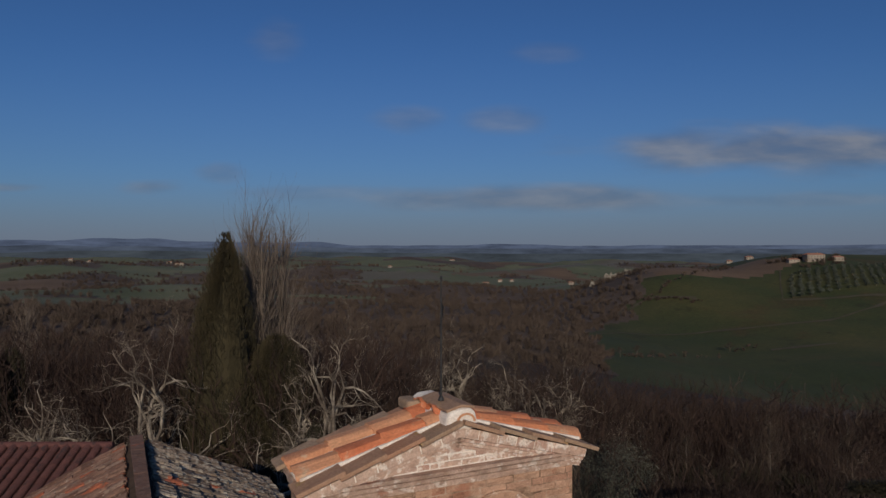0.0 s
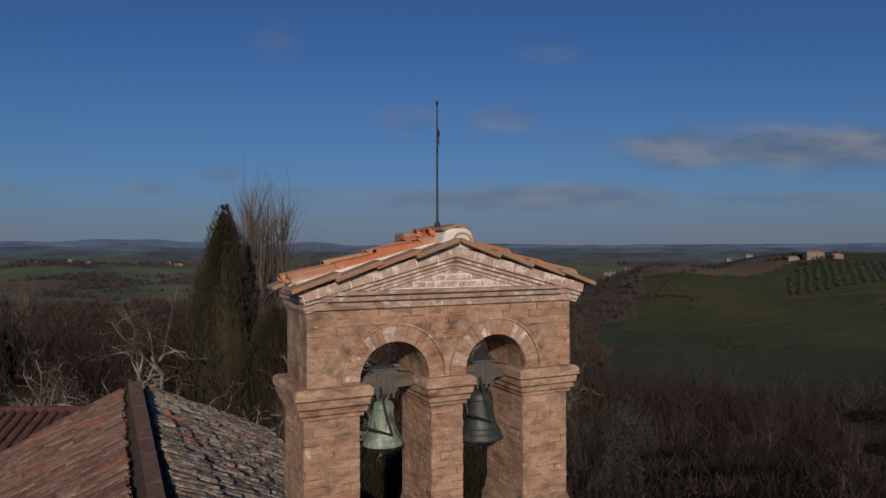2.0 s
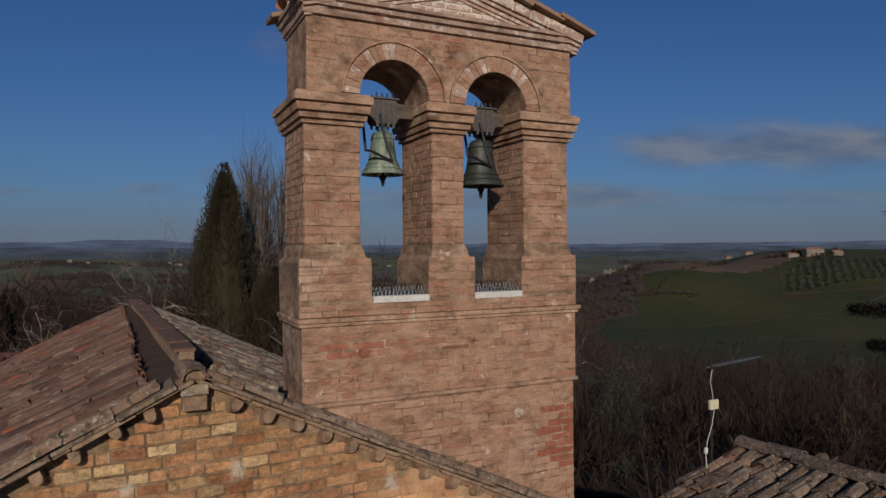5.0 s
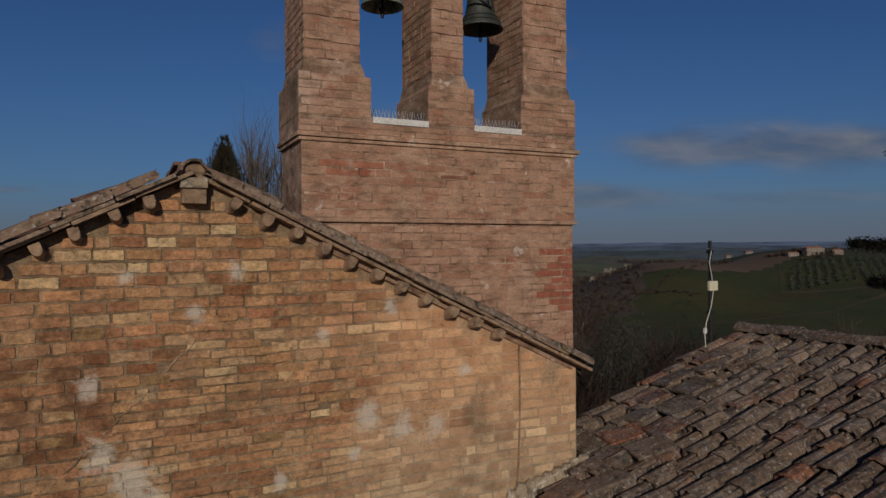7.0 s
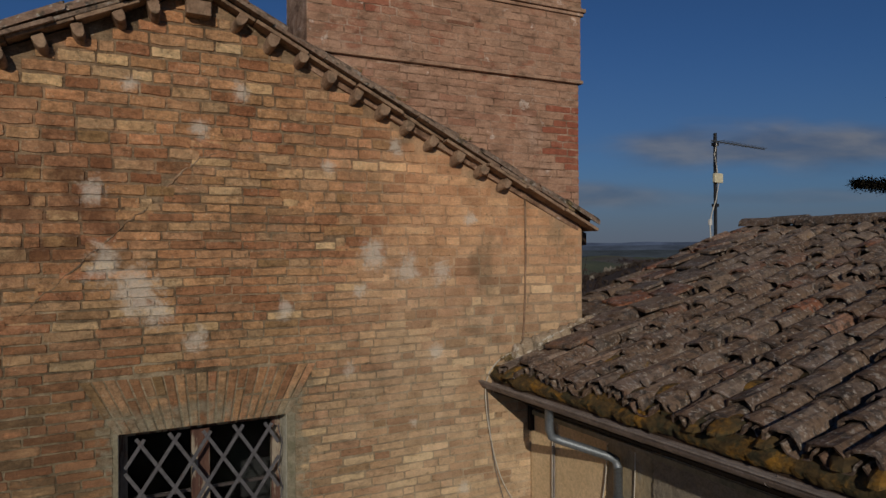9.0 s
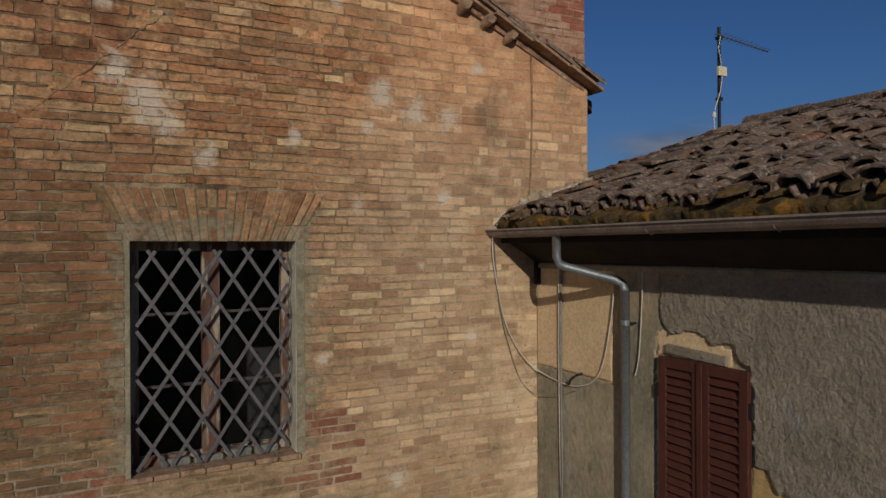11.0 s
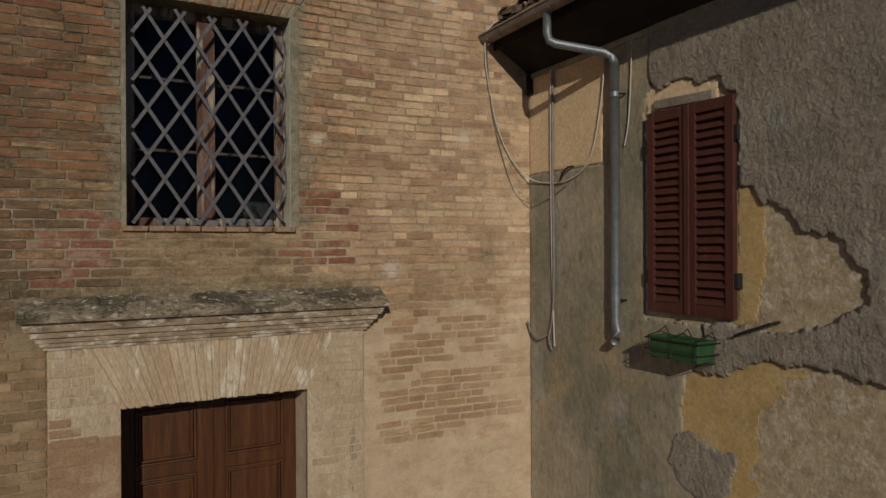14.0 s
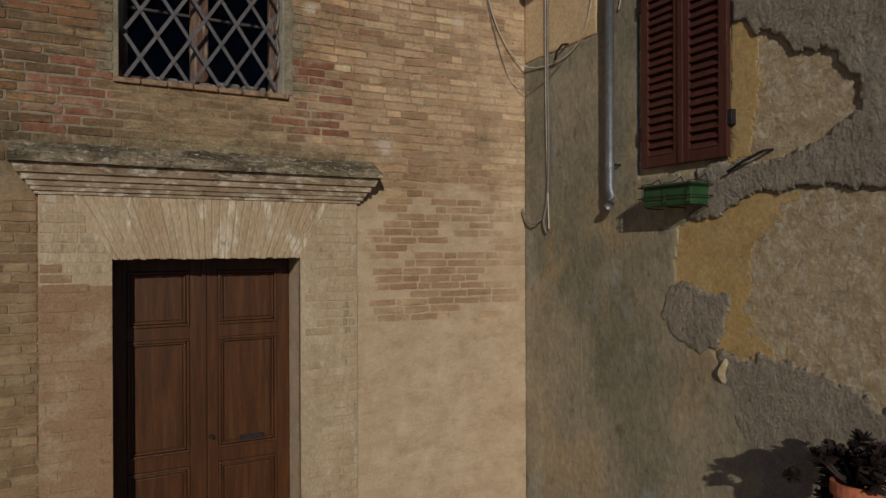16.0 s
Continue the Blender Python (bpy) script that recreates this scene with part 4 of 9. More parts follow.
def build_ground():
    rings = [0.0] + [12 * (4950 / 12) ** (i / 380) for i in range(381)]
    turns = [radians(v) for v in np.concatenate([np.linspace(-46, 46, 470), np.linspace(47, 313, 90)])]
    vs, fs, use_of = [], [], []
    for r in rings:
        for w in turns:
            a, b = r * math.sin(w), r * math.cos(w)
            p = a * RIGHT + b * AHEAD
            vs.append((p.x, p.y, land(a, b)))
    k = len(turns)
    for i in range(len(rings) - 1):
        for j in range(k):
            fs.append((i * k + j, (i + 1) * k + j, (i + 1) * k + (j + 1) % k, i * k + (j + 1) % k)[::-1])
            r, w = (rings[i] + rings[i + 1]) / 2, turns[j]
            use_of.append(use(r * math.sin(w), r * math.cos(w)))
    me = bpy.data.meshes.new("ground")
    me.from_pydata(vs, [], fs)
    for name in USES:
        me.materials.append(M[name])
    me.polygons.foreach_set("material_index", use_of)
    me.polygons.foreach_set("use_smooth", [True] * len(fs))
    me.update()
    tagged(new("ground", me), "rolling winter farmland of fields and bare woods", "ground", kind="structure")


build_ground()


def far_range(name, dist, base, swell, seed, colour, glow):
    """A plain glowing strip of far hills, with the haze of distance put into its colour."""
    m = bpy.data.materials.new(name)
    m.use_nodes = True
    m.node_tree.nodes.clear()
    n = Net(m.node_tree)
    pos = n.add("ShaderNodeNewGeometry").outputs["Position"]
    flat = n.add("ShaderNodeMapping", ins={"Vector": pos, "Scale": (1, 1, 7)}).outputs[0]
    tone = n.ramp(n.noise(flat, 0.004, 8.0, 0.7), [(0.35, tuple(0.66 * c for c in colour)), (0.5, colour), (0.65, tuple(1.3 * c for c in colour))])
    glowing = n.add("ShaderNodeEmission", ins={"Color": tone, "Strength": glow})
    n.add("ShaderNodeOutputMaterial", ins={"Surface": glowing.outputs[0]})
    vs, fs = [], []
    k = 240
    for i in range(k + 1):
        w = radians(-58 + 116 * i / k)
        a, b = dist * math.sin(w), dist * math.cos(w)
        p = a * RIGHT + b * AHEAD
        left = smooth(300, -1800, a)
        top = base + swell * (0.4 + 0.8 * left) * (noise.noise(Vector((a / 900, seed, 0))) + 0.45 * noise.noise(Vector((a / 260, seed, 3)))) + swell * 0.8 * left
        vs += [(p.x, p.y, -160), (p.x, p.y, top)]
    fs = [(2 * i, 2 * i + 2, 2 * i + 3, 2 * i + 1) for i in range(k)]
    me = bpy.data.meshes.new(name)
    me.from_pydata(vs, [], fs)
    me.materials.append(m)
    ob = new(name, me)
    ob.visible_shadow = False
    tagged(ob, "glowing strip of hills on the horizon, blue haze painted in", "hills", kind="structure")


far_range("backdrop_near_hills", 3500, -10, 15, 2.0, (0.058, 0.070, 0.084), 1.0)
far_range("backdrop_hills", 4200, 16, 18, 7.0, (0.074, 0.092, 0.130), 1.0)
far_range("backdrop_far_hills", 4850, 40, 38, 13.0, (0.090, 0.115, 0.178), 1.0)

# ---- church: front wall, nave and roof ----
FRONT = 5.165          # the plane of the church front
RIDGE = 0.71           # the ridge's place on the front
SLOPE = 0.485
EDGE_R, EDGE_L = 4.20, -5.6
APEX = 8.66            # top of the masonry under the verge
WIN = (0.175, 1.357, 3.83, 5.49)
DOOR = (0.13, 1.472, 0.0, 2.545)
SURROUND = (-0.31, 1.95, 3.0)
rng = random.Random(4)


def front_y(x):
    """The front bends a little forward towards its right corner."""
    return FRONT - 0.078 * max(x - 2.5, 0.0)


def rake(x):
    return APEX - SLOPE * abs(x - RIDGE)


church = thing("church", Matrix(), "old brick country church with gabled front and tiled roof", "church")


def build_front():
    xs = [EDGE_L, -2.5, DOOR[0], WIN[0], RIDGE, WIN[1], DOOR[1], 2.5, 3.0, 3.6, EDGE_R]
    g = Geo()
    deep = 0.5

    def cell(x0, x1, lo0, lo1, hi0, hi1):
        y0, y1 = front_y(x0), front_y(x1)
        vs = [(x0, y0, lo0), (x1, y1, lo1), (x1, y1, hi1), (x0, y0, hi0), (x0, y0 + deep, lo0), (x1, y1 + deep, lo1), (x1, y1 + deep, hi1), (x0, y0 + deep, hi0)]
        g.add(vs, [(0, 1, 2, 3), (5, 4, 7, 6), (4, 0, 3, 7), (1, 5, 6, 2), (3, 2, 6, 7), (4, 5, 1, 0)])

    for x0, x1 in zip(xs, xs[1:]):
        mid = (x0 + x1) / 2
        spans = [(-0.6, None)]
        if DOOR[0] <= mid <= DOOR[1]:
            spans = [(DOOR[3], None)]
        if WIN[0] <= mid <= WIN[1]:
            spans = [(DOOR[3], WIN[2]), (WIN[3], None)]
        for lo, hi in spans:
            cell(x0, x1, lo, lo, rake(x0) if hi is None else hi, rake(x1) if hi is None else hi)
    return g.obj("front_wall", "mortar", church, "old yellow and red brick wall washed with lime", weld=True)


front_wall = build_front()


def buried(x, z):
    """How far bricks stand proud of the mortar: clear joints high on the left, smeared towards the lower right."""
    w = noise.noise(Vector((x * 0.9, z * 0.9, 3.3)))
    v = x - 0.16 * z + 1.3 * w
    p = 0.0060 * (1 - smooth(0.2, 2.8, v)) * (0.6 + 0.4 * smooth(4.6, 6.0, z)) + 0.0034
    if z < 3.1 + 0.4 * w and x > 1.9:
        p = 0.0
        if 2.1 + 0.2 * w < x < 3.5 + 0.5 * w and 1.95 + 0.3 * w < z and noise.noise(Vector((x * 2.2, z * 7, 4.0))) > -0.2:
            p = 0.0022
    if 3.3 < z < 3.85 and 0.05 < x < 1.5:
        p = 0.0028
    if 0 < p < 0.0036:
        p = 0.0034 if noise.noise(Vector((x * 2.1, z * 2.6, 6.0))) > -0.22 else 0.0012
    return p


def in_arch(x, z, x0, x1, z0, rise, splay):
    if not z0 < z < z0 + rise:
        return False
    s = splay * (z - z0) / rise
    return x0 - s < x < x1 + s


def front_bricks():
    def keep(x, z, a, b):
        if z > rake(x) - 0.05 or z + 0.05 > rake(a) or z + 0.05 > rake(b):
            return 0
        if WIN[0] - 0.035 < x < WIN[1] + 0.065 and WIN[2] - 0.05 < z < WIN[3] + 0.01:
            return 0
        if in_arch(x, z, WIN[0] - 0.02, WIN[1] + 0.02, WIN[3], 0.39, 0.225):
            return 0
        if z < 3.0 and SURROUND[0] - 0.01 < x < SURROUND[1] + 0.01 or 3.0 <= z < 3.34 and -0.45 < x < 2.12:
            return 0
        return buried(x, z)

    def trim(a, b, z):
        """Cuts a brick back to the fan over the window, to the window's jambs and to the verge."""
        lo, hi = None, None
        if WIN[3] < z < WIN[3] + 0.39:
            s = 0.225 * (z - WIN[3]) / 0.39
            lo, hi = WIN[0] - 0.022 - s, WIN[1] + 0.022 + s
        elif WIN[2] - 0.05 < z <= WIN[3]:
            lo, hi = WIN[0] - 0.035, WIN[1] + 0.065
        elif z < 3.0:
            lo, hi = SURROUND[0] - 0.01, SURROUND[1] + 0.01
        if lo is not None:
            if a < lo < b:
                b = lo
            if a < hi < b:
                a = hi
        return a, b

    def old_gable(x):
        """The line of a former, lower roof: above it the wall was raised with thicker bricks."""
        return 7.44 + 1.0 * (x - 0.71) if x < 0.95 else 7.66 - 1.03 * (x - 0.95)

    def keep_high(x, z, a, b):
        return keep(x, z, a, b) if z > old_gable(x) else 0.7 * keep(x, z, a, b) if z > old_gable(x) - 0.05 else 0

    def keep_low(x, z, a, b):
        return (keep(x, z, a, b) if z <= old_gable(x) + 0.02 else 0.6 * keep(x, z, a, b) if z <= old_gable(x) + 0.085 else 0)

    shapes = [unit_brick("brick", 0.1, s) for s in range(1, 11)]
    rows = courses(-2.6, EDGE_R - 0.01, 0.02, APEX, 0.0675, 0.0085, 0.275, rng, keep_low, 0.035, trim)
    thick = courses(-2.6, EDGE_R - 0.01, 5.0, APEX, 0.0895, 0.0125, 0.235, rng, keep_high, 0.04, trim)
    red = [r for r in rows if (3.38 < r[2] < 4.1 and (-0.75 + 0.6 * (r[2] - 3.38) < r[0] < -0.05 + 0.45 * (r[2] - 3.38) and r[2] < 3.88 or 1.40 < r[1] and r[0] < 1.66 and r[2] > 3.5) and rng.random() < 0.68)]
    reds = set(red)
    rest = [r for r in rows if r not in reds]
    band = [r for r in rest if 5.95 < r[2] < 6.9 and r[0] < 2.4][:180] + [r for r in thick if 7.3 < r[2] < 8.2 and -0.6 < r[0] < 1.6][:95]
    chosen = set(band)

    def at(r, extra=0.0):
        bend = Matrix.Rotation(math.atan2(front_y(r[1]) - front_y(r[0]), r[1] - r[0]), 4, "Z")
        mid = (r[0] + r[1]) / 2
        wave = 0.011 * noise.noise(Vector((mid * 0.8, r[2] * 0.5, 9.0))) + 0.004 * noise.noise(Vector((mid * 3.1, r[2] * 0.9, 2.0)))
        m = brick_pose(0, r[1] - r[0], r[2] + rng.uniform(0, 0.003), r[3] - rng.uniform(0, 0.003), 0.004, r[4] + 0.004 + extra, rng.uniform(-0.02, 0.02) if r[4] > 0.003 else 0.0)
        return Matrix.Translation((mid, (front_y(r[0]) + front_y(r[1])) / 2, wave)) @ bend @ Matrix.Translation(((r[0] - r[1]) / 2, 0, 0)) @ m

    mixed("joined_bricks", [s[1:] for s in shapes], [at(r) for r in rest + thick if r not in chosen], "brick_joined", front_wall, "weathered bricks in uneven courses", "stuff")
    for k, s in enumerate(shapes):
        share("brick", s[0], [at(r) for r in band[k::len(shapes)]], front_wall)
    share("brick", unit_brick("red_brick", 0.1, 9)[0], [at(r, 0.0) for r in red], front_wall)
    # mended crack along the former roof line
    rr = random.Random(31)
    for pts, mat in (([(-0.40, 6.34), (-0.1, 6.63), (0.21, 6.93), (0.45, 7.15)], "mortar"), ([(0.45, 7.16), (0.58, 7.31), (0.71, 7.43), (0.86, 7.50)], "lime_brown"), ([(1.40, 6.97), (1.58, 6.78), (1.76, 6.58)], "mortar")):
        g = Geo()
        line = []
        for (xa, za), (xb, zb) in zip(pts, pts[1:]):
            for q in range(8):
                line.append((xa + (xb - xa) * q / 8 + rr.uniform(-0.012, 0.012), za + (zb - za) * q / 8 + rr.uniform(-0.012, 0.012)))
        vs = []
        for q, (x, z) in enumerate(line):
            w = rr.uniform(0.003, 0.009) * (1 if 0 < q < len(line) - 1 else 0.2)
            vs += [(x - w, FRONT - 0.004, z + w), (x, FRONT - 0.0115, z), (x + w, FRONT - 0.004, z - w)]
        g.add(vs, [(3 * q + e, 3 * q + 3 + e, 3 * q + 4 + e, 3 * q + 1 + e) for q in range(len(line) - 1) for e in (0, 1)])
        g.obj("mended_crack", mat, front_wall, "line of pale mortar filling a crack")


def flat_arch(name, mat, x0, x1, z0, rise, splay, count, y, proud, parent, label, joint=0.007, whole=False, hang_down=0.0):
    """Upright bricks that fan out over an opening, each a piece of its own."""
    tops, bots = np.linspace(x0 - splay, x1 + splay, count + 1), np.linspace(x0, x1, count + 1)
    for i in range(count):
        j = joint * rng.uniform(0.6, 1.5)
        b0, b1, t0, t1 = bots[i] + j, bots[i + 1] - j, tops[i] + j, tops[i + 1] - j
        cut = 1.2 if whole else rng.choice([0.3, 0.48, 0.62, 1.2, 1.2])
        for lo, hi in ((-rng.uniform(0, hang_down), cut - 0.02), (cut + 0.02, 1.0)):
            hi = min(hi, 1.0) - rng.uniform(0, 0.02)
            if lo >= hi:
                continue
            p = proud * rng.uniform(0.6, 1.3)
            vs = []
            for yy, e in ((y, 0), (y - p * 0.7, 0), (y - p, 0.006)):
                for s, left in ((lo, 1), (lo, 0), (hi, 0), (hi, 1)):
                    x = (b0 + (t0 - b0) * s + e) if left else (b1 + (t1 - b1) * s - e)
                    vs.append((x, yy, z0 + rise * s + (e if s == lo else -e)))
            fs = [(8, 9, 10, 11)] + [(4 + i, 4 + (i + 1) % 4, 8 + (i + 1) % 4, 8 + i) for i in range(4)] + [(i, (i + 1) % 4, 4 + (i + 1) % 4, 4 + i) for i in range(4)]
            Geo().add(vs, fs).obj(name, mat, parent, label)


flat_arch("arch_brick", "brick", WIN[0] - 0.02, WIN[1] + 0.02, WIN[3], 0.385, 0.22, 22, FRONT + 0.003, 0.013, front_wall, "", 0.0062)


def build_window():
    w = thing("church_window", Matrix.Translation((0, 0, 0)), "tall church window behind an iron lattice, flaking wooden frame", "window")
    w.parent = None
    x0, x1, z0, z1 = WIN
    # plaster reveal round the opening
    g = Geo()
    for a, b, c, d in ((x0 - 0.03, x0, z0, z1 + 0.01), (x1, x1 + 0.06, z0, z1 + 0.01)):
        g.box(a, b, FRONT - 0.007, FRONT + 0.02, c, d)
    g.obj("jamb_edge", "jamb_edge", w, "stained plaster edge of the opening")
    g = Geo()
    g.box(x1 - 0.004, x1, FRONT + 0.004, FRONT + 0.30, z0, z1)
    g.box(x0, x0 + 0.004, FRONT + 0.004, FRONT + 0.30, z0, z1)
    g.obj("reveal", "jamb", w, "pale plaster reveal")
    # sill of bricks
    n = 7
    for i in range(n):
        a = x0 - 0.03 + (x1 - x0 + 0.06) * i / n
        b = a + (x1 - x0 + 0.06) / n - 0.008
        Geo().box(a, b, FRONT - 0.035 + rng.uniform(-0.006, 0.006), FRONT + 0.24, z0 - 0.038, z0 + rng.uniform(-0.002, 0.004)).obj("sill_brick", "bracket", w, bevel=0.006)
    # timber frame with a middle post
    y = FRONT + 0.20
    fr = Geo()
    for a, b in ((x0 + 0.0, x0 + 0.07), (x1 - 0.07, x1 - 0.004)):
        fr.box(a, b, y, y + 0.06, z0, z1)
    fr.box(x0 + 0.07, x1 - 0.07, y, y + 0.06, z1 - 0.07, z1)
    fr.box(x0 + 0.07, x1 - 0.07, y, y + 0.06, z0, z0 + 0.07)
    lump = random.Random(77)
    a = x0 + 0.2
    while a < x1 - 0.2:
        b = a + lump.uniform(0.10, 0.24)
        Geo().box(a, b, FRONT + 0.10, FRONT + 0.17, z0 + 0.002, z0 + lump.uniform(0.05, 0.085)).obj("sill_stone", "sill_plaster", w, "grey lump of plaster on the sill", bevel=0.018)
        a = b + lump.uniform(0.01, 0.06)
    fr.obj("window_frame", "old_wood", w, "flaking reddish wooden frame", bevel=0.004)
    mid = (x0 + x1) / 2 - 0.02
    Geo().box(mid - 0.065, mid + 0.065, y - 0.02, y + 0.05, z0 + 0.07, z1 - 0.07).obj("mullion", "old_wood", w, "peeling middle post", bevel=0.006)
    for zz in (z0 + 0.58, z0 + 1.12):
        for a, b in ((x0 + 0.07, mid - 0.065), (mid + 0.065, x1 - 0.07)):
            Geo().box(a, b, y + 0.01, y + 0.04, zz - 0.010, zz + 0.010).obj("glazing_bar", "dark_wood", w)
    zs = [z0 + 0.07, z0 + 0.58, z0 + 1.12, z1 - 0.07]
    for a, b in ((x0 + 0.07, mid - 0.065), (mid + 0.065, x1 - 0.07)):
        for lo, hi in zip(zs, zs[1:]):
            p = Geo().box(a, b, y + 0.022, y + 0.027, lo, hi).obj("pane", "glass", w)
            p.visible_shadow = False
    # lattice of flat bars, set just inside the wall's face
    lat = thing("window_lattice", Matrix(), "grey iron diamond lattice set in a window opening", "window grille")
    lx0, lx1, lz0, lz1 = x0 + 0.045, x1 - 0.05, z0 + 0.012, z1 - 0.045
    cols, rowsn = 4.8, 4.66
    dx, dz = (lx1 - lx0) / cols, (lz1 - lz0) / rowsn
    for sign in (1, -1):
        for k in range(-8, 14):
            # a bar along z = z_start + sign * dz / dx * (x - lx0)
            c = k * dz + 0.165 - sign * 0.45 * dz
            pts = []
            for i in range(61):
                x = lx0 + (lx1 - lx0) * i / 60
                z = lz0 + c + sign * dz / dx * (x - lx0)
                if lz0 <= z <= lz1:
                    pts.append((x, z))
            if len(pts) < 5:
                continue
            (xa, za), (xb, zb) = pts[0], pts[-1]
            yy = FRONT + (0.055 if sign > 0 else 0.062)
            d = Vector((xb - xa, 0, zb - za)).normalized()
            nn = Vector((-d.z, 0, d.x)) * 0.0125
            g = Geo()
            ps = [Vector((xa, yy, za)) - nn, Vector((xb, yy, zb)) - nn, Vector((xb, yy, zb)) + nn, Vector((xa, yy, za)) + nn]
            ps2 = [p + Vector((0, 0.007, 0)) for p in ps]
            g.add(ps + ps2, [(0, 1, 2, 3), (7, 6, 5, 4), (0, 4, 5, 1), (1, 5, 6, 2), (2, 6, 7, 3), (3, 7, 4, 0)])
            g.obj("lattice_bar", "iron", lat)
    # bent edge wires that tie the lattice to the jamb
    for z in np.arange(lz0 + 0.2, lz1 - 0.1, dz):
        Geo().tube([(lx1 - 0.005, FRONT + 0.06, z), (lx1 + 0.03, FRONT + 0.075, z + dz * 0.5), (lx1 - 0.005, FRONT + 0.06, z + dz * 0.95)], 0.005, 5).obj("tie", "iron", lat)


build_window()


def moulding(profile, x0, x1, y, back):
    """Straight steps in one piece: (stand-out, z) from the bottom up; the ends return."""
    return Geo().stepped(x0, x1, y, y + back, profile)


def build_door():
    d = thing("church_doorway", Matrix(), "lime-washed door surround with moulded lichened cornice", "doorway")
    sx0, sx1, sz = SURROUND
    y = FRONT
    g = Geo()
    g.box(sx0, DOOR[0], y - 0.03, y + 0.02, 2.36, sz)
    g.box(DOOR[1], sx1, y - 0.03, y + 0.02, 0, sz)
    g.box(DOOR[0], DOOR[1], y - 0.03, y + 0.02, DOOR[3], sz)
    g.obj("surround", "lime", d)
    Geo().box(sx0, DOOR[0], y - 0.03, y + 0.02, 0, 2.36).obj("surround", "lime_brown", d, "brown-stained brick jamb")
    rr = random.Random(8)

    def keep(x, z, a, b):
        if b > DOOR[0] - 0.005 and a < DOOR[1] + 0.005 and z < DOOR[3] + 0.02:
            return 0
        return 0.0035 if x < 0.13 or noise.noise(Vector((x * 2, z * 2, 0))) > -0.2 else 0.0015

    def trim(a, b, z):
        if z > DOOR[3] - 0.02:
            s = 0.24 * (z - DOOR[3]) / 0.445
            lo, hi = DOOR[0] - s - 0.006, DOOR[1] + s + 0.006
            if a < lo < b:
                b = lo
            if a < hi < b:
                a = hi
            if a >= lo and b <= hi:
                b = a
        return a, b

    rows = courses(sx0 + 0.005, sx1 - 0.005, 0.02, sz - 0.05, 0.0675, 0.010, 0.287, rr, keep, 0.012, trim)
    worn = [unit_brick(None, 0.1, q)[1:] for q in (1, 2, 3, 4)]
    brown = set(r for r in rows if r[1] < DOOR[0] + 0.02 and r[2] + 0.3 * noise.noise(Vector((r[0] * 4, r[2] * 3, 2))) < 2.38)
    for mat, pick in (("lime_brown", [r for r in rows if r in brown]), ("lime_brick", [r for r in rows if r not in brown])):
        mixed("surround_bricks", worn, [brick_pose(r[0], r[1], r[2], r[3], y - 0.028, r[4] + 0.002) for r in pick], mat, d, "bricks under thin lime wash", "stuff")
    flat_arch("arch_brick", "lime_arch", DOOR[0] + 0.0, DOOR[1] - 0.0, DOOR[3], 0.445, 0.24, 30, y - 0.028, 0.008, d, "", 0.0034, True, 0.022)
    low = moulding([(0.045, 2.985), (0.045, 3.008), (0.062, 3.010), (0.066, 3.036), (0.080, 3.040), (0.092, 3.074), (0.112, 3.078), (0.116, 3.116), (0.140, 3.122), (0.165, 3.184)], sx0 + 0.02, sx1 - 0.02, y - 0.0, 0.02)
    low.obj("moulding", "cornice_low", d, "stepped brick moulding with peeling wash")
    k, prof = 150, [(0.0, 3.185), (0.20, 3.186), (0.205, 3.205), (0.195, 3.228), (0.15, 3.26), (0.10, 3.285), (0.05, 3.315), (0.0, 3.345)]
    cap = Geo()
    vs = []
    for i in range(k + 1):
        a = sx0 - 0.16 + (sx1 - sx0 + 0.32) * i / k
        for q, (out, zz) in enumerate(prof):
            w = noise.noise(Vector((a * 14, q * 1.3, 1.0))) + 0.6 * noise.noise(Vector((a * 40, q * 2.1, 5.0)))
            vs.append((a, y - out - (0.010 * w if out > 0 else 0), zz + (0.011 * w if q > 1 else 0.003 * w)))
    e = len(prof)
    cap.add(vs, [(i * e + q, i * e + q + 1, i * e + e + q + 1, i * e + e + q) for i in range(k) for q in range(e - 1)] + [tuple(range(e))[::-1], tuple(k * e + q for q in range(e))])
    cap.obj("cornice_top", "cornice", d, "lichen-covered sloping top of the cornice")
    # the two leaves stand back in the opening
    x0, x1, z0, z1 = DOOR
    yb = y + 0.30
    for a, b, name in ((x0 + 0.002, x0 + 0.655, "l"), (x0 + 0.66, x1 - 0.004, "r")):
        leaf = Geo()
        st = 0.105
        bands = [(0.02, 0.16), (0.91, 1.02), (1.91, 2.01), (2.44, z1 + 0.03)]
        leaf.box(a, a + st, yb, yb + 0.05, 0.02, z1 + 0.03)
        leaf.box(b - st, b, yb, yb + 0.05, 0.02, z1 + 0.03)
        for lo, hi in bands:
            leaf.box(a + st, b - st, yb + 0.001, yb + 0.049, lo, hi)
        leaf_ob = leaf.obj("door_leaf", "door_wood", d, "brown panelled wooden door leaf", bevel=0.004)
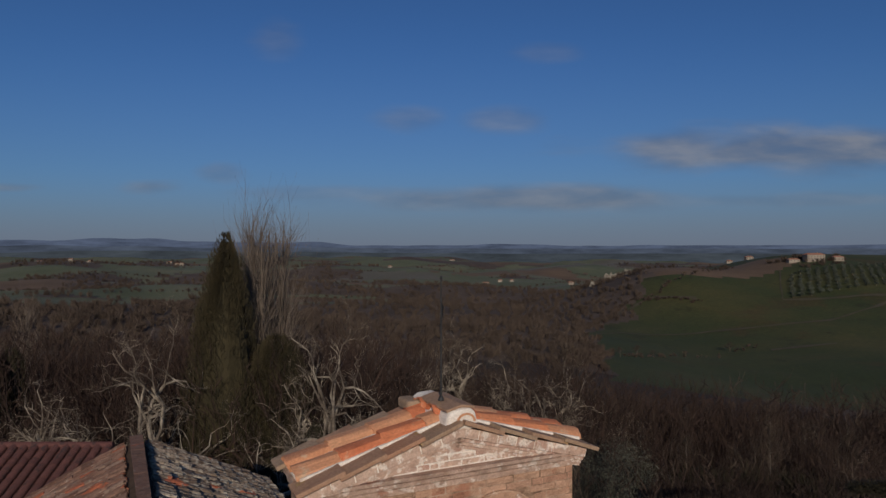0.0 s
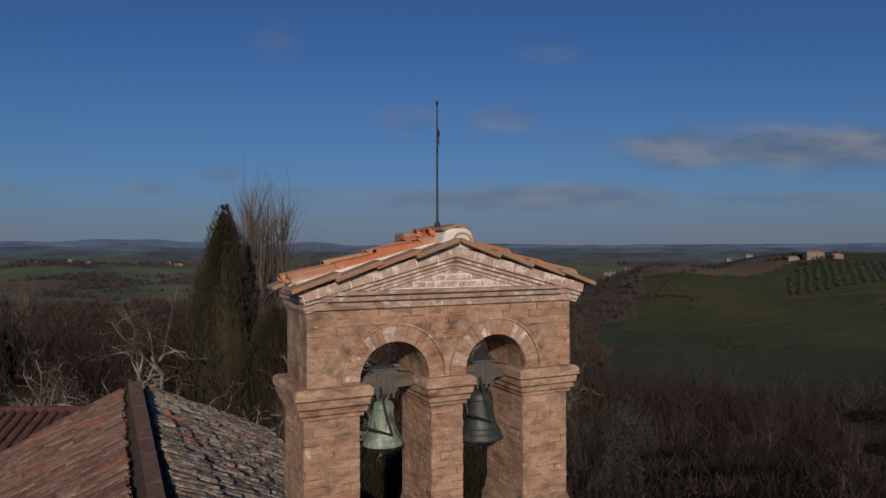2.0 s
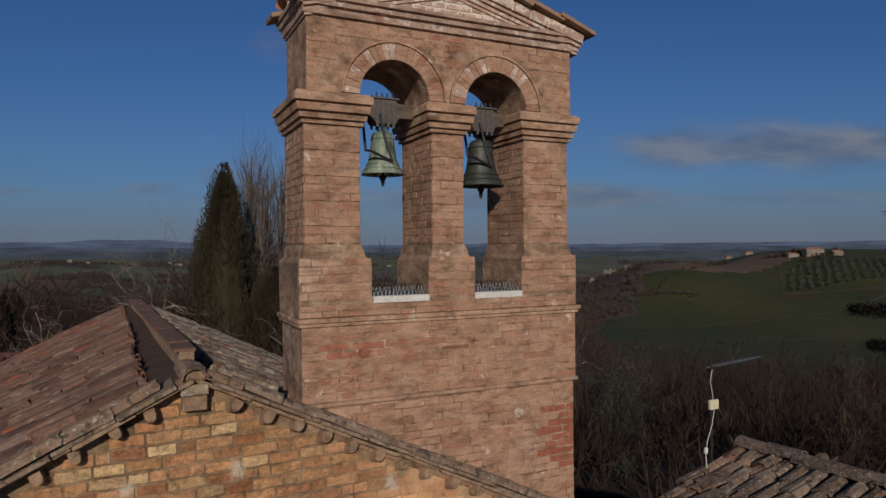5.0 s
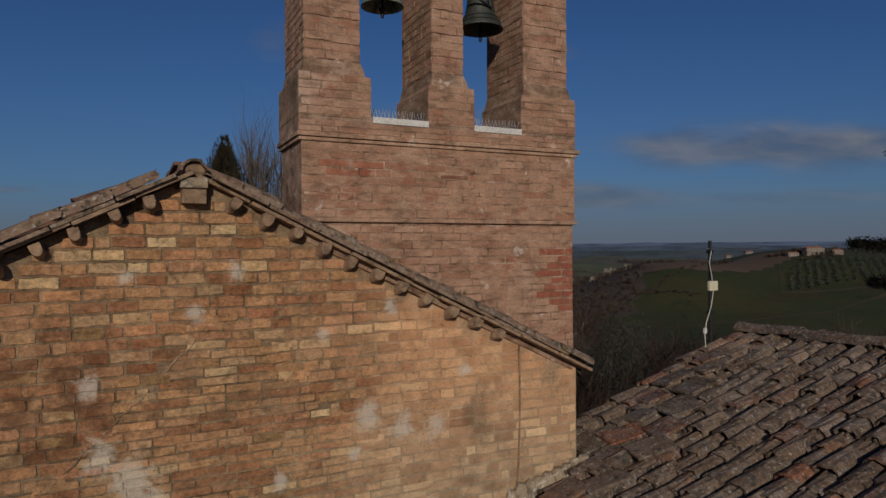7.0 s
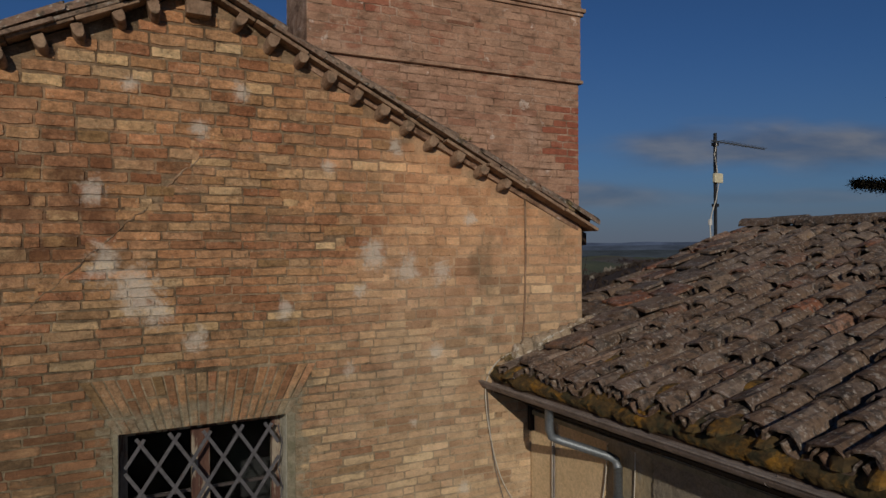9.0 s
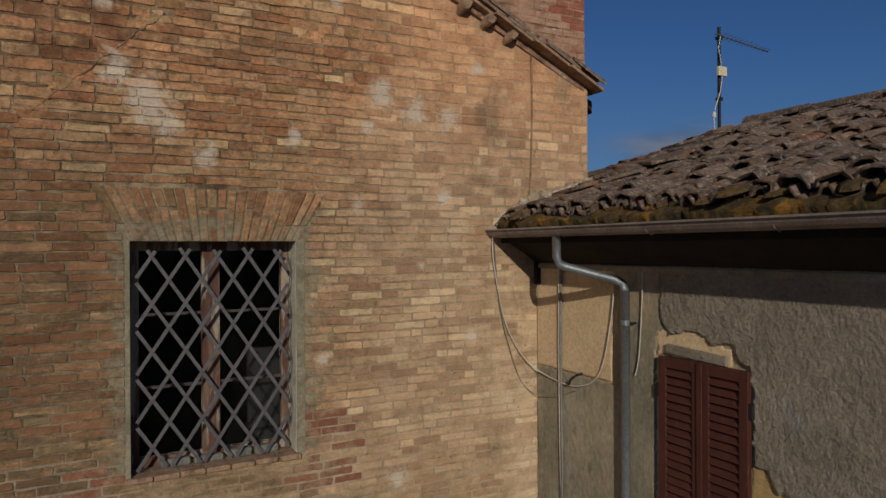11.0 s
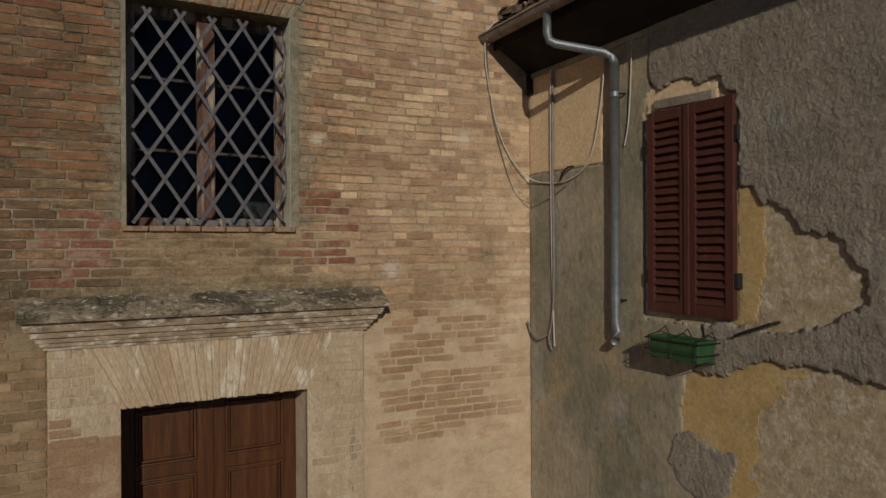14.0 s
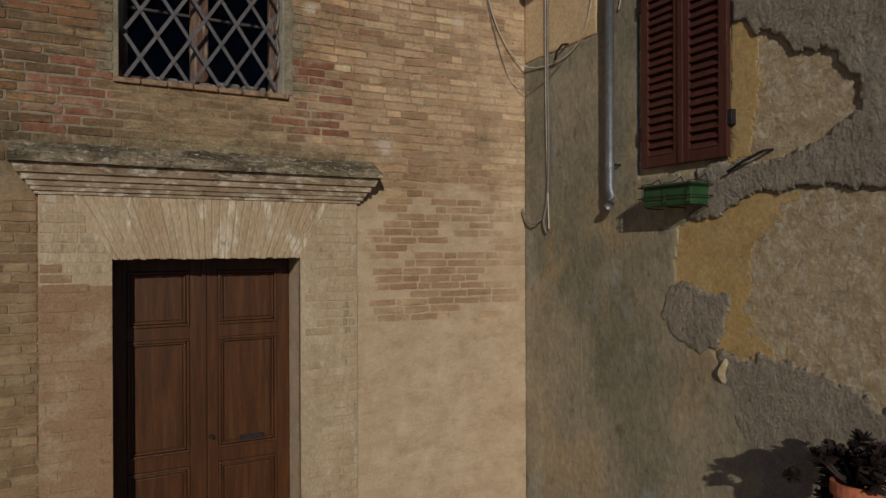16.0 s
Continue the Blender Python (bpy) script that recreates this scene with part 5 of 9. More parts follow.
        for (_, lo), (hi, _) in zip(bands, bands[1:]):
            Geo().box(a + st, b - st, yb + 0.022, yb + 0.032, lo, hi).obj("panel", "door_wood", leaf_ob)
            Geo().box(a + st + 0.05, b - st - 0.05, yb + 0.012, yb + 0.022, lo + 0.05, hi - 0.05).obj("raised_field", "door_wood", leaf_ob, bevel=0.008)
            m = Geo()
            for e, w, f in ((0.0, 0.022, -0.012), (0.024, 0.016, 0.002)):
                m.box(a + st + e, b - st - e, yb + f, yb + 0.022, lo + e, lo + e + w)
                m.box(a + st + e, b - st - e, yb + f, yb + 0.022, hi - e - w, hi - e)
                m.box(a + st + e, a + st + e + w, yb + f, yb + 0.022, lo + e + w, hi - e - w)
                m.box(b - st - e - w, b - st - e, yb + f, yb + 0.022, lo + e + w, hi - e - w)
            m.obj("panel_moulding", "door_wood", leaf_ob, bevel=0.006)
    Geo().box(x0 + 0.64, x0 + 0.675, yb - 0.015, yb - 0.001, 0.02, z1 + 0.02).obj("cover_strip", "door_wood", d, bevel=0.004)
    Geo().tube([(x0 + 0.71, yb - 0.002, 1.12), (x0 + 0.71, yb - 0.03, 1.12)], 0.018, 10).obj("keyhole_plate", "dark_iron", d)
    slot = Geo().box(x0 + 0.93, x0 + 1.12, yb - 0.008, yb + 0.0, 1.06, 1.10)
    slot.obj("letter_slot", "dark_iron", d, bevel=0.002)
    # added sheet behind the leaves, its near-black colour standing for shade
    Geo().box(x0, x1, yb + 0.06, yb + 0.10, 0, z1 + 0.1).obj("dark_behind", "room_shade", d)
    Geo().box(x0 - 0.1, x1 + 0.1, y - 0.35, y + 0.3, -0.1, 0.02).obj("threshold", "cornice_low", d, bevel=0.01)


build_door()


def build_nave():
    deep = 15.6
    # side walls and back wall
    g = Geo()
    g.box(EDGE_L, EDGE_L + 0.5, FRONT + 0.5, FRONT + deep, -3, rake(EDGE_L) - 0.6)
    g.obj("side_wall", "mortar", church)
    g = Geo()
    g.box(EDGE_R - 0.3, EDGE_R + 0.2, FRONT + 1.0, FRONT + deep, -3, rake(EDGE_R) - 0.5)
    g.obj("side_wall", "mortar", church)
    b = Geo()
    b.prism([(EDGE_L, -3), (EDGE_R, -3), (EDGE_R, 6.2), (RIDGE + 0.5, 7.75), (EDGE_L, 5.0)], FRONT + deep - 0.4, FRONT + deep)
    b.obj("back_wall", "mortar", church)
    # inside: an added near-black sheet, the unlit nave's shade put into its colour
    Geo().box(EDGE_L + 0.6, EDGE_R - 0.4, FRONT + 3.0, FRONT + 3.1, 0, 6.0).obj("inner_screen", "room_shade", church)
    # roof boards: the ridge runs back a little askew and sinks a little
    def ridge(t):
        return Vector((RIDGE + 0.52 * t, FRONT + 0.1 + deep * t, 8.72 - 0.62 * t))

    def on(t, s, side):
        """A point of the roof: t along the ridge, s metres across, down the slope."""
        return ridge(t) + Vector((side * s, 0, -SLOPE * s - 0.03 * math.sin(t * 9 + s)))

    for side, span, mat, name in ((-1, 6.3, "tile_warm", "nave_roof"), (1, 3.75, "tile_chips", "nave_roof")):
        boards = Geo()
        n = 12
        pts = [[on(i / n, s, side) for i in range(n + 1)] for s in (0, span)]
        vs = [p for row in pts for p in row] + [p - Vector((0, 0, 0.12)) for row in pts for p in row]
        k = n + 1
        fs = []
        for i in range(n):
            q = (i, i + 1, k + i + 1, k + i)
            fs.append(q if side < 0 else q[::-1])
            q = tuple(v + 2 * k for v in q)
            fs.append(q[::-1] if side < 0 else q)
        fs += [(0, k, 3 * k, 2 * k)[::side], (n, 2 * k + n, 3 * k + n, k + n)[::side]]
        for i in range(n):
            fs.append((k + i, k + i + 1, 3 * k + i + 1, 3 * k + i)[::side])
        boards.add(vs, fs)
        roof = boards.obj(name, "beam_wood", church, "sagging roof of half-round clay tiles")
        mats, chan = [], []
        pitch_y, step = 0.232, 0.345
        rows = int(deep / pitch_y)
        for i in range(rows):
            t = (i + 0.5) / rows
            nn = int(span / step * 1.08)
            for j in range(nn):
                s = span - (j * step) * math.cos(math.atan(SLOPE)) + rng.uniform(-0.03, 0.03)
                if s < 0.1:
                    continue
                if side > 0 and t * deep < 0.75 and s > 0.75:
                    continue
                p = on(t, s, side) + Vector((0, rng.uniform(-0.015, 0.015), rng.uniform(0, 0.05) + 0.02))
                up = Matrix.Rotation(math.pi if side > 0 else 0.0, 4, "Z")
                tilt = Matrix.Rotation(-math.atan(SLOPE) + rng.uniform(-0.03, 0.05), 4, "Y")
                mats.append(Matrix.Translation(p) @ up @ tilt @ Matrix.Rotation(rng.uniform(-0.06, 0.06), 4, "Z"))
                # channel tile, turned over, between two rows
                q = on((i + 1.0) / rows, s, side) + Vector((0, 0, 0.085))
                chan.append(Matrix.Translation(q) @ up @ tilt @ Matrix.Rotation(math.pi, 4, "X"))
        mixed("tiles", [coppo(0.44, 0.118, 0.095, 0.022, 5, q) for q in (1, 2, 3, 4, 5)], mats, mat, roof, "half-round clay tiles, " + ("brown" if side < 0 else "grey with lichen"), "stuff")
        joined("channel_tiles", coppo(0.44, 0.095, 0.085, 0.014, 4), chan, mat, roof, "", "stuff")
    # ridge: a low brick kerb with a flat cap
    n = 26
    for i in range(n):
        a, b = ridge(0.025 + 0.975 * i / n), ridge(0.025 + 0.975 * (i + 1) / n)
        wd = 0.5 + 0.6 * i / n
        for name, mat, w0, w1, z0, z1 in (("ridge_kerb", "bracket", -0.10 * wd, 0.13 * wd, -0.1, 0.10), ("ridge_cap", "tile_warm", -0.17 * wd, 0.15 * wd, 0.10, 0.135)):
            up = rng.uniform(-0.008, 0.008) if name == "ridge_cap" else 0.0
            vs = [a + Vector((w0, 0.004, z0)), a + Vector((w1, 0.004, z0)), a + Vector((w1, 0.004, z1 + up)), a + Vector((w0, 0.004, z1 + up)),
                  b + Vector((w0, -0.004, z0)), b + Vector((w1, -0.004, z0)), b + Vector((w1, -0.004, z1 + up)), b + Vector((w0, -0.004, z1 + up))]
            Geo().add(vs, [(0, 1, 2, 3), (5, 4, 7, 6), (4, 0, 3, 7), (1, 5, 6, 2), (3, 2, 6, 7), (4, 5, 1, 0)]).obj(name, mat, church)


build_nave()


def build_verge():
    """The edge of the roof on the front: flat tiles on brackets, half-round tiles above them."""
    tilt = math.atan(SLOPE)
    for side, length in ((1, 3.99), (-1, 5.6)):
        frame_m = Matrix.Translation((RIDGE, FRONT, APEX)) @ (Matrix.Rotation(tilt, 4, "Y") if side > 0 else Matrix.Rotation(math.pi - tilt, 4, "Y") @ Matrix.Diagonal((1, 1, -1, 1)))
        # local x runs down the slope, z away from the wall head
        n = int(length / 0.42)
        for layer, (over, z0, z1, mat) in enumerate(((0.12, 0.0, 0.028, "bracket"), (0.16, 0.034, 0.062, "coping"))):
            for i in range(n):
                a = i * length / n + (0.12 if layer else 0.0)
                b = a + length / n - 0.008
                if b > length + 0.05:
                    continue
                lift = rng.uniform(-0.006, 0.012)
                fold = front_y(RIDGE + side * (a + b) / 2 * math.cos(tilt)) - FRONT
                g = Geo().box(a, b, -over + rng.uniform(-0.03, 0.03) + fold, 0.16, z0 + lift, z1 + lift, frame_m)
                g.obj("verge_tile", mat, church, bevel=0.004)
        # coping tiles
        tpl = coppo(0.40, 0.09, 0.078, 0.014, 6, 12)
        me = bpy.data.meshes.new("coping_tile")
        me.from_pydata(tpl[0], [], tpl[1])
        me.materials.append(M["coping"])
        cnt = int(length / 0.33)
        mats = []
        for i in range(cnt):
            s = length - i * 0.33
            if s < 0.2:
                continue
            p = Vector((RIDGE + side * s * math.cos(tilt), 0, APEX - s * math.sin(tilt) + (0.066 if side > 0 else 0.088) + rng.uniform(0, 0.014)))
            p.y = front_y(p.x) - 0.02 + rng.uniform(-0.02, 0.02)
            up = Matrix.Rotation(math.pi if side > 0 else 0.0, 4, "Z")
            mats.append(Matrix.Translation(p) @ up @ Matrix.Rotation(-tilt + rng.uniform(-0.02, 0.06), 4, "Y") @ Matrix.Rotation(rng.uniform(-0.08, 0.08), 4, "Z"))
        share("coping_tile", me, mats, church)
        # ends of half-round tiles that carry the verge
        for i in range(11 if side > 0 else 13):
            s = 0.34 + i * 0.257 + rng.uniform(-0.012, 0.012)
            x = RIDGE + side * s * math.cos(tilt)
            y, z = front_y(x), APEX - s * math.sin(tilt)
            drop, half, out = rng.uniform(0.085, 0.115), rng.uniform(0.036, 0.046), -rng.uniform(0.10, 0.13)
            m = Matrix.Translation((x, y, z - 0.004)) @ Matrix.Rotation(side * tilt + rng.uniform(-0.22, 0.22), 4, "Y")
            arc = [(-half, 0.0), (-half, -drop * 0.55), (-half * 0.75, -drop * 0.85), (-half * 0.25, -drop), (half * 0.3, -drop), (half * 0.78, -drop * 0.83), (half, -drop * 0.5), (half, 0.0)]
            k = len(arc)
            vs = [(a, 0.004, b * 1.25) for a, b in arc] + [(a * 0.93, out, b * 0.86) for a, b in arc]
            g = Geo().add(vs, [tuple(range(k))[::-1], tuple(range(k, 2 * k))] + [(q, (q + 1) % k, k + (q + 1) % k, k + q) for q in range(k)], m)
            g.obj("bracket", "bracket", church, bevel=0.006)
    # block and round tile at the peak
    Geo().box(RIDGE - 0.085, RIDGE + 0.085, FRONT - 0.11, FRONT, APEX - 0.20, APEX - 0.095).obj("peak_brick", "bracket", church, "projecting brick under the peak", bevel=0.008)
    Geo().box(RIDGE - 0.095, RIDGE + 0.095, FRONT - 0.125, FRONT, APEX - 0.09, APEX - 0.01).obj("peak_block", "cornice_low", church, "plastered block at the peak", bevel=0.012)
    vs, fs = coppo(0.55, 0.10, 0.09, 0.02, 8, 5)
    Geo().add(vs, fs, Matrix.Translation((RIDGE, FRONT - 0.15, APEX + 0.03)) @ Matrix.Rotation(math.pi / 2, 4, "Z")).obj("peak_tile", "coping", church, "half-round ridge tile grey with lichen")
    Geo().box(RIDGE - 0.085, RIDGE + 0.085, FRONT - 0.11, FRONT + 0.2, APEX + 0.0, APEX + 0.11).obj("peak_mortar", "bracket", church, bevel=0.03)


build_verge()

# ---- bell gable ----
TM = Matrix.Translation((1.49, 5.16, 0)) @ Matrix.Rotation(radians(-2.77), 4, "Z")
DEEP = 0.70
ARCHES = ((0.85, 0.315), (1.84, 0.318))
SPRING = 10.905
gable = thing("bell_gable", TM, "rose brick bell gable with two arches and tiled pediment", "bell gable")


def build_gable():
    rr = random.Random(11)
    foot_l, foot_r = APEX - SLOPE * (1.54 - RIDGE) - 0.06, APEX - SLOPE * (4.16 - RIDGE) - 0.06
    Geo().prism([(0.05, foot_l), (2.68, foot_r), (2.68, 8.345), (0.05, 8.345)], 0.0, DEEP).obj("shaft", "tower_mortar", gable, bevel=0.008)
    Geo().box(0.06, 2.67, 0.20, DEEP - 0.004, -0.5, foot_r + 0.1).obj("inner_shaft", "tower_mortar", gable)
    shaft2 = Geo().box(0.035, 2.70, -0.012, DEEP + 0.01, 8.375, 9.0)
    shaft2.obj("upper_shaft", "tower_mortar", gable, bevel=0.01)
    Geo().box(0.02, 2.715, -0.035, DEEP + 0.03, 8.345, 8.38).obj("string_course", "tower_moulding", gable, bevel=0.008)
    s = Geo().box(0.01, 2.725, -0.03, DEEP + 0.03, 8.995, 9.025)
    s.box(-0.005, 2.74, -0.05, DEEP + 0.045, 9.028, 9.065)
    s.obj("string_course", "tower_moulding", gable, bevel=0.006)
    Geo().box(0.012, 2.705, -0.02, DEEP + 0.02, 9.066, 9.2).obj("base", "foot_brick", gable, bevel=0.01)
    rows = courses(0.02, 2.70, 9.068, 9.17, 0.051, 0.007, 0.27, rr, lambda x, z, a, b: 0.004, 0.04)
    joined("base_bricks", unit_brick(None, 0.1, 8)[1:], [brick_pose(r[0], r[1], r[2], r[3], -0.018, r[4] + 0.002) for r in rows], "tower_joined", gable, "", "stuff")
    # three piers: foot, flare, shaft
    for a0, a1, b0, b1 in ((0.012, 0.622, 0.066, 0.534), (1.144, 1.597, 1.193, 1.498), (2.087, 2.705, 2.133, 2.622)):
        steps = [(9.2, a0, a1, 0.02), (9.50, a0, a1, 0.02), (9.515, a0, a1, 0.02), (9.56, a0 + 0.7 * (b0 - a0), a1 - 0.6 * (a1 - b1), 0.012), (9.60, a0 + 0.75 * (b0 - a0), a1 - 0.7 * (a1 - b1), 0.01), (9.66, b0, b1, 0.0)]
        g = Geo()
        vs = []
        for z, l, r, o in steps:
            vs += [(l, -o, z), (r, -o, z), (r, DEEP + o, z), (l, DEEP + o, z)]
        fs = [(i * 4 + j, i * 4 + (j + 1) % 4, i * 4 + 4 + (j + 1) % 4, i * 4 + 4 + j) for i in range(len(steps) - 1) for j in range(4)] + [(3, 2, 1, 0), tuple(range(len(vs) - 4, len(vs)))]
        g.add(vs, fs)
        foot = g.obj("pier_foot", "foot_brick", gable, "flared brick foot darkened by lichen")
        rows = courses(a0 + 0.004, a1 - 0.004, 9.21, 9.50, 0.068, 0.009, 0.285, rr, lambda x, z, a, b: 0.0055 if noise.noise(Vector((x * 3, z * 5, 2.0))) > -0.25 else 0.002, 0.03)
        joined("foot_bricks", unit_brick(None, 0.1, 7)[1:], [brick_pose(r[0], r[1], r[2], r[3], -0.018, r[4] + 0.002) for r in rows], "tower_joined", foot, "", "stuff")
        Geo().box(b0, b1, 0.0, DEEP, 9.66, 10.63).obj("pier", "tower_mortar", gable, bevel=0.008)
        # impost
        steps = [(0.0, 10.63), (0.024, 10.632), (0.028, 10.658), (0.006, 10.662), (0.008, 10.670), (0.046, 10.673), (0.052, 10.712), (0.022, 10.717), (0.024, 10.726), (0.066, 10.730), (0.076, 10.786), (0.040, 10.791), (0.042, 10.798), (0.090, 10.803), (0.090, 10.862), (0.062, 10.885)]
        Geo().stepped(b0, b1, 0.0, DEEP, steps).obj("impost", "tower_moulding", gable, "moulded brick impost")
    # the head with two round arches
    n = 20
    x0, x1, top = 0.088, 2.665, 11.51
    head = Geo()

    def arc(c, r, i):
        w = math.pi * i / n
        return (c - r * math.cos(w), SPRING + r * math.sin(w))
    for (c, r), lo, hi in ((ARCHES[0], x0, 1.345), (ARCHES[1], 1.345, x1)):
        pts = [(lo, 10.885), (c - r, 10.885)] + [arc(c, r, i) for i in range(n + 1)] + [(c + r, 10.885), (hi, 10.885)]
        k = len(pts)
        for y in (0.0, DEEP):
            base = len(head.v)
            head.v += [(x, y, z) for x, z in pts] + [(x, y, top) for x, _ in pts]
            for i in range(k - 1):
                q = (base + i, base + i + 1, base + k + i + 1, base + k + i)
                if abs(pts[i][0] - pts[i + 1][0]) > 1e-6:
                    head.f.append(q if y == 0.0 else q[::-1])
        base = len(head.v)
        head.v += [(x, 0.0, z) for x, z in pts] + [(x, DEEP, z) for x, z in pts]
        for i in range(k - 1):
            head.f.append((base + k + i, base + k + i + 1, base + i + 1, base + i))
    head.add([(x0, 0, 10.885), (x0, DEEP, 10.885), (x0, DEEP, top), (x0, 0, top)], [(0, 3, 2, 1)])
    head.add([(x1, 0, 10.885), (x1, DEEP, 10.885), (x1, DEEP, top), (x1, 0, top)], [(0, 1, 2, 3)])
    head.obj("head", "tower_mortar", gable, "brick wall head over the arches", weld=True)
    # voussoirs and the thin outer ring, on both faces
    for c, r in ARCHES:
        for face, y0 in ((0, 0.0), (1, DEEP)):
            cnt = 22
            for i in range(cnt):
                w0, w1 = math.pi * (i + 0.03) / cnt, math.pi * (i + 0.97) / cnt
                p = rr.uniform(0.008, 0.016)
                ya, yb = (-p, 0.002) if face == 0 else (DEEP - 0.002, DEEP + p)
                g = Geo()
                ro = r + 0.138
                q = [(c - rad * math.cos(w), SPRING + rad * math.sin(w)) for rad, w in ((r + 0.002, w1), (r + 0.002, w0), (ro, w0), (ro, w1))]
                g.prism(q[::-1], ya, yb)
                if face == 0:
                    g.obj("voussoir", "pale_brick" if rr.random() < 0.2 else "tower_brick", gable)
            if face == 0:
                ring = Geo()
                m = 26
                for i in range(m):
                    w0, w1 = math.pi * i / m, math.pi * (i + 1) / m
                    q = [(c - rad * math.cos(w), SPRING + rad * math.sin(w)) for rad, w in ((r + 0.142, w1), (r + 0.142, w0), (r + 0.160, w0), (r + 0.160, w1))]
                    ring.prism(q[::-1], -0.026, 0.002)
                ring.obj("archivolt", "tower_moulding", gable)
    # cornice and pediment
    Geo().stepped(x0, x1, 0.0, DEEP, [(0.0, 11.508), (0.030, 11.512), (0.036, 11.560), (0.010, 11.566), (0.012, 11.576), (0.056, 11.580), (0.064, 11.612), (0.030, 11.617), (0.032, 11.625), (0.078, 11.630), (0.082, 11.66), (0.0, 11.662)]).obj("cornice", "pale_moulding", gable, "stepped brick cornice")
    APX = 1.40
    k = 0.262
    ped = Geo()
    ped.prism([(x0, 11.66), (x1, 11.66), (x1 - 0.02, 11.672), (APX, 12.0), (x0 + 0.02, 11.672)], 0.0, DEEP)
    ped_ob = ped.obj("pediment", "white_mortar", gable, "pediment of rose bricks in white mortar")
    # bricks of the tympanum
    def keep(x, z, a, b):
        lim = 11.85 - k * (abs(x - APX) + 0.05)
        return 0.007 if z < lim else 0
    rows = courses(x0 + 0.05, x1 - 0.05, 11.665, 11.86, 0.0585, 0.016, 0.22, rr, keep, 0.04)
    me = unit_brick("pale_brick", 0.1, 3)[0]
    share("brick", me, [brick_pose(r[0], r[1], r[2], r[3], 0.002, r[4] + 0.002) for r in rows], ped_ob)
    # raking mouldings
    for side in (-1, 1):
        ang = math.atan(k)
        fm = Matrix.Translation((APX, 0, 12.035)) @ (Matrix.Rotation(ang, 4, "Y") if side > 0 else Matrix.Rotation(math.pi - ang, 4, "Y") @ Matrix.Diagonal((1, 1, -1, 1)))
        ln = 1.43 if side > 0 else 1.42
        for o, z0, z1, mat in ((0.02, -0.195, -0.168, "pale_brick"), (0.035, -0.164, -0.132, "pale_brick"), (0.06, -0.128, -0.098, "pale_brick")):
            Geo().box(0.0, ln, -o, DEEP + o, z0, z1, fm).obj("raking_moulding", mat, gable, bevel=0.004)
        # a course of bricks on edge under the tiles
        nb = 7
        for i in range(nb):
            a, b = i * ln / nb + 0.006, (i + 1) * ln / nb - 0.006
            Geo().box(a, b, -0.085 + rr.uniform(-0.006, 0.006), DEEP + 0.085, -0.094, -0.004, fm).obj("raking_brick", "pale_brick", gable, bevel=0.006)
        Geo().box(0.0, ln, -0.076, DEEP + 0.076, -0.092, -0.006, fm).obj("raking_bed", "white_mortar", gable)
        # flat verge tiles, stepped down like shingles
        nt = 4
        L = 1.45 if side > 0 else 1.45
        for edge in (0, 1):
            for i in range(nt):
                a = L * i / nt - 0.0
                b = a + L / nt + 0.06
                y0, y1 = (-0.155, 0.12) if edge == 0 else (DEEP - 0.12, DEEP + 0.155)
                tip = Matrix.Translation((a, 0, 0.048)) @ Matrix.Rotation(0.075 + rr.uniform(-0.012, 0.02), 4, "Y")
                g = Geo().box(0, b - a, y0 + rr.uniform(-0.02, 0.02), y1, -0.016, 0.022, fm @ tip)
                g.obj("verge_tile", "tile_pale", gable, "flat clay tile spotted with yellow lichen", bevel=0.006)
        Geo().box(0.0, L - 0.06, 0.05, DEEP - 0.05, -0.002, 0.035, fm).obj("tile_bed", "white_mortar", gable)
        # broad cover tiles in rows, bedded in white mortar
        for row, y in enumerate((0.185, 0.49)):
            Geo().box(0.0, L - 0.03, y - 0.15, y - 0.11, 0.0, 0.07, fm).obj("mortar_fillet", "white_mortar", gable, bevel=0.012)
            cnt = 4
            for i in range(cnt):
                s = L + 0.01 - i * 0.395
                x = APX + side * s * math.cos(ang)
                z = 12.035 - s * math.sin(ang) + 0.06
                vs, fs = coppo(0.45, 0.135, 0.118, 0.018, 8, 3 + i + row)
                mm = Matrix.Translation((x, y, z)) @ Matrix.Rotation(math.pi if side > 0 else 0.0, 4, "Z") @ Matrix.Rotation(-ang + 0.035, 4, "Y") @ Matrix.Rotation(rr.uniform(-0.03, 0.03), 4, "Z") @ Matrix.Diagonal((1, 1, 0.72, 1))
                Geo().add(vs, fs, mm).obj("cover_tile", "tile_orange", gable, "orange half-round tile patched with mortar")
    # plaster saddle with a round tile end at the peak
    sad = Geo().prism([(APX - 0.16, 12.0), (APX + 0.19, 12.0), (APX + 0.15, 12.16), (APX + 0.10, 12.195), (APX - 0.06, 12.19), (APX - 0.12, 12.15)], -0.09, DEEP + 0.05)
    sad.obj("saddle", "white_mortar", gable, "lump of pale mortar at the peak", bevel=0.03)
    vs, fs = coppo(0.30, 0.095, 0.09, 0.02, 8)
    Geo().add(vs, fs, Matrix.Translation((APX + 0.05, -0.10, 12.075)) @ Matrix.Rotation(math.pi / 2, 4, "Z")).obj("saddle_tile", "tile_orange", gable)
    Geo().prism([(APX - 0.13, 12.165), (APX + 0.02, 12.20), (APX + 0.15, 12.18), (APX + 0.15, 12.205), (APX + 0.02, 12.228), (APX - 0.13, 12.19)], -0.07, DEEP * 0.75).obj("saddle_slab", "tile_pale", gable, bevel=0.008)
    Geo().box(APX - 0.26, APX - 0.12, DEEP * 0.72, DEEP + 0.06, 12.06, 12.16).obj("back_block", "tile_pale", gable, bevel=0.02)
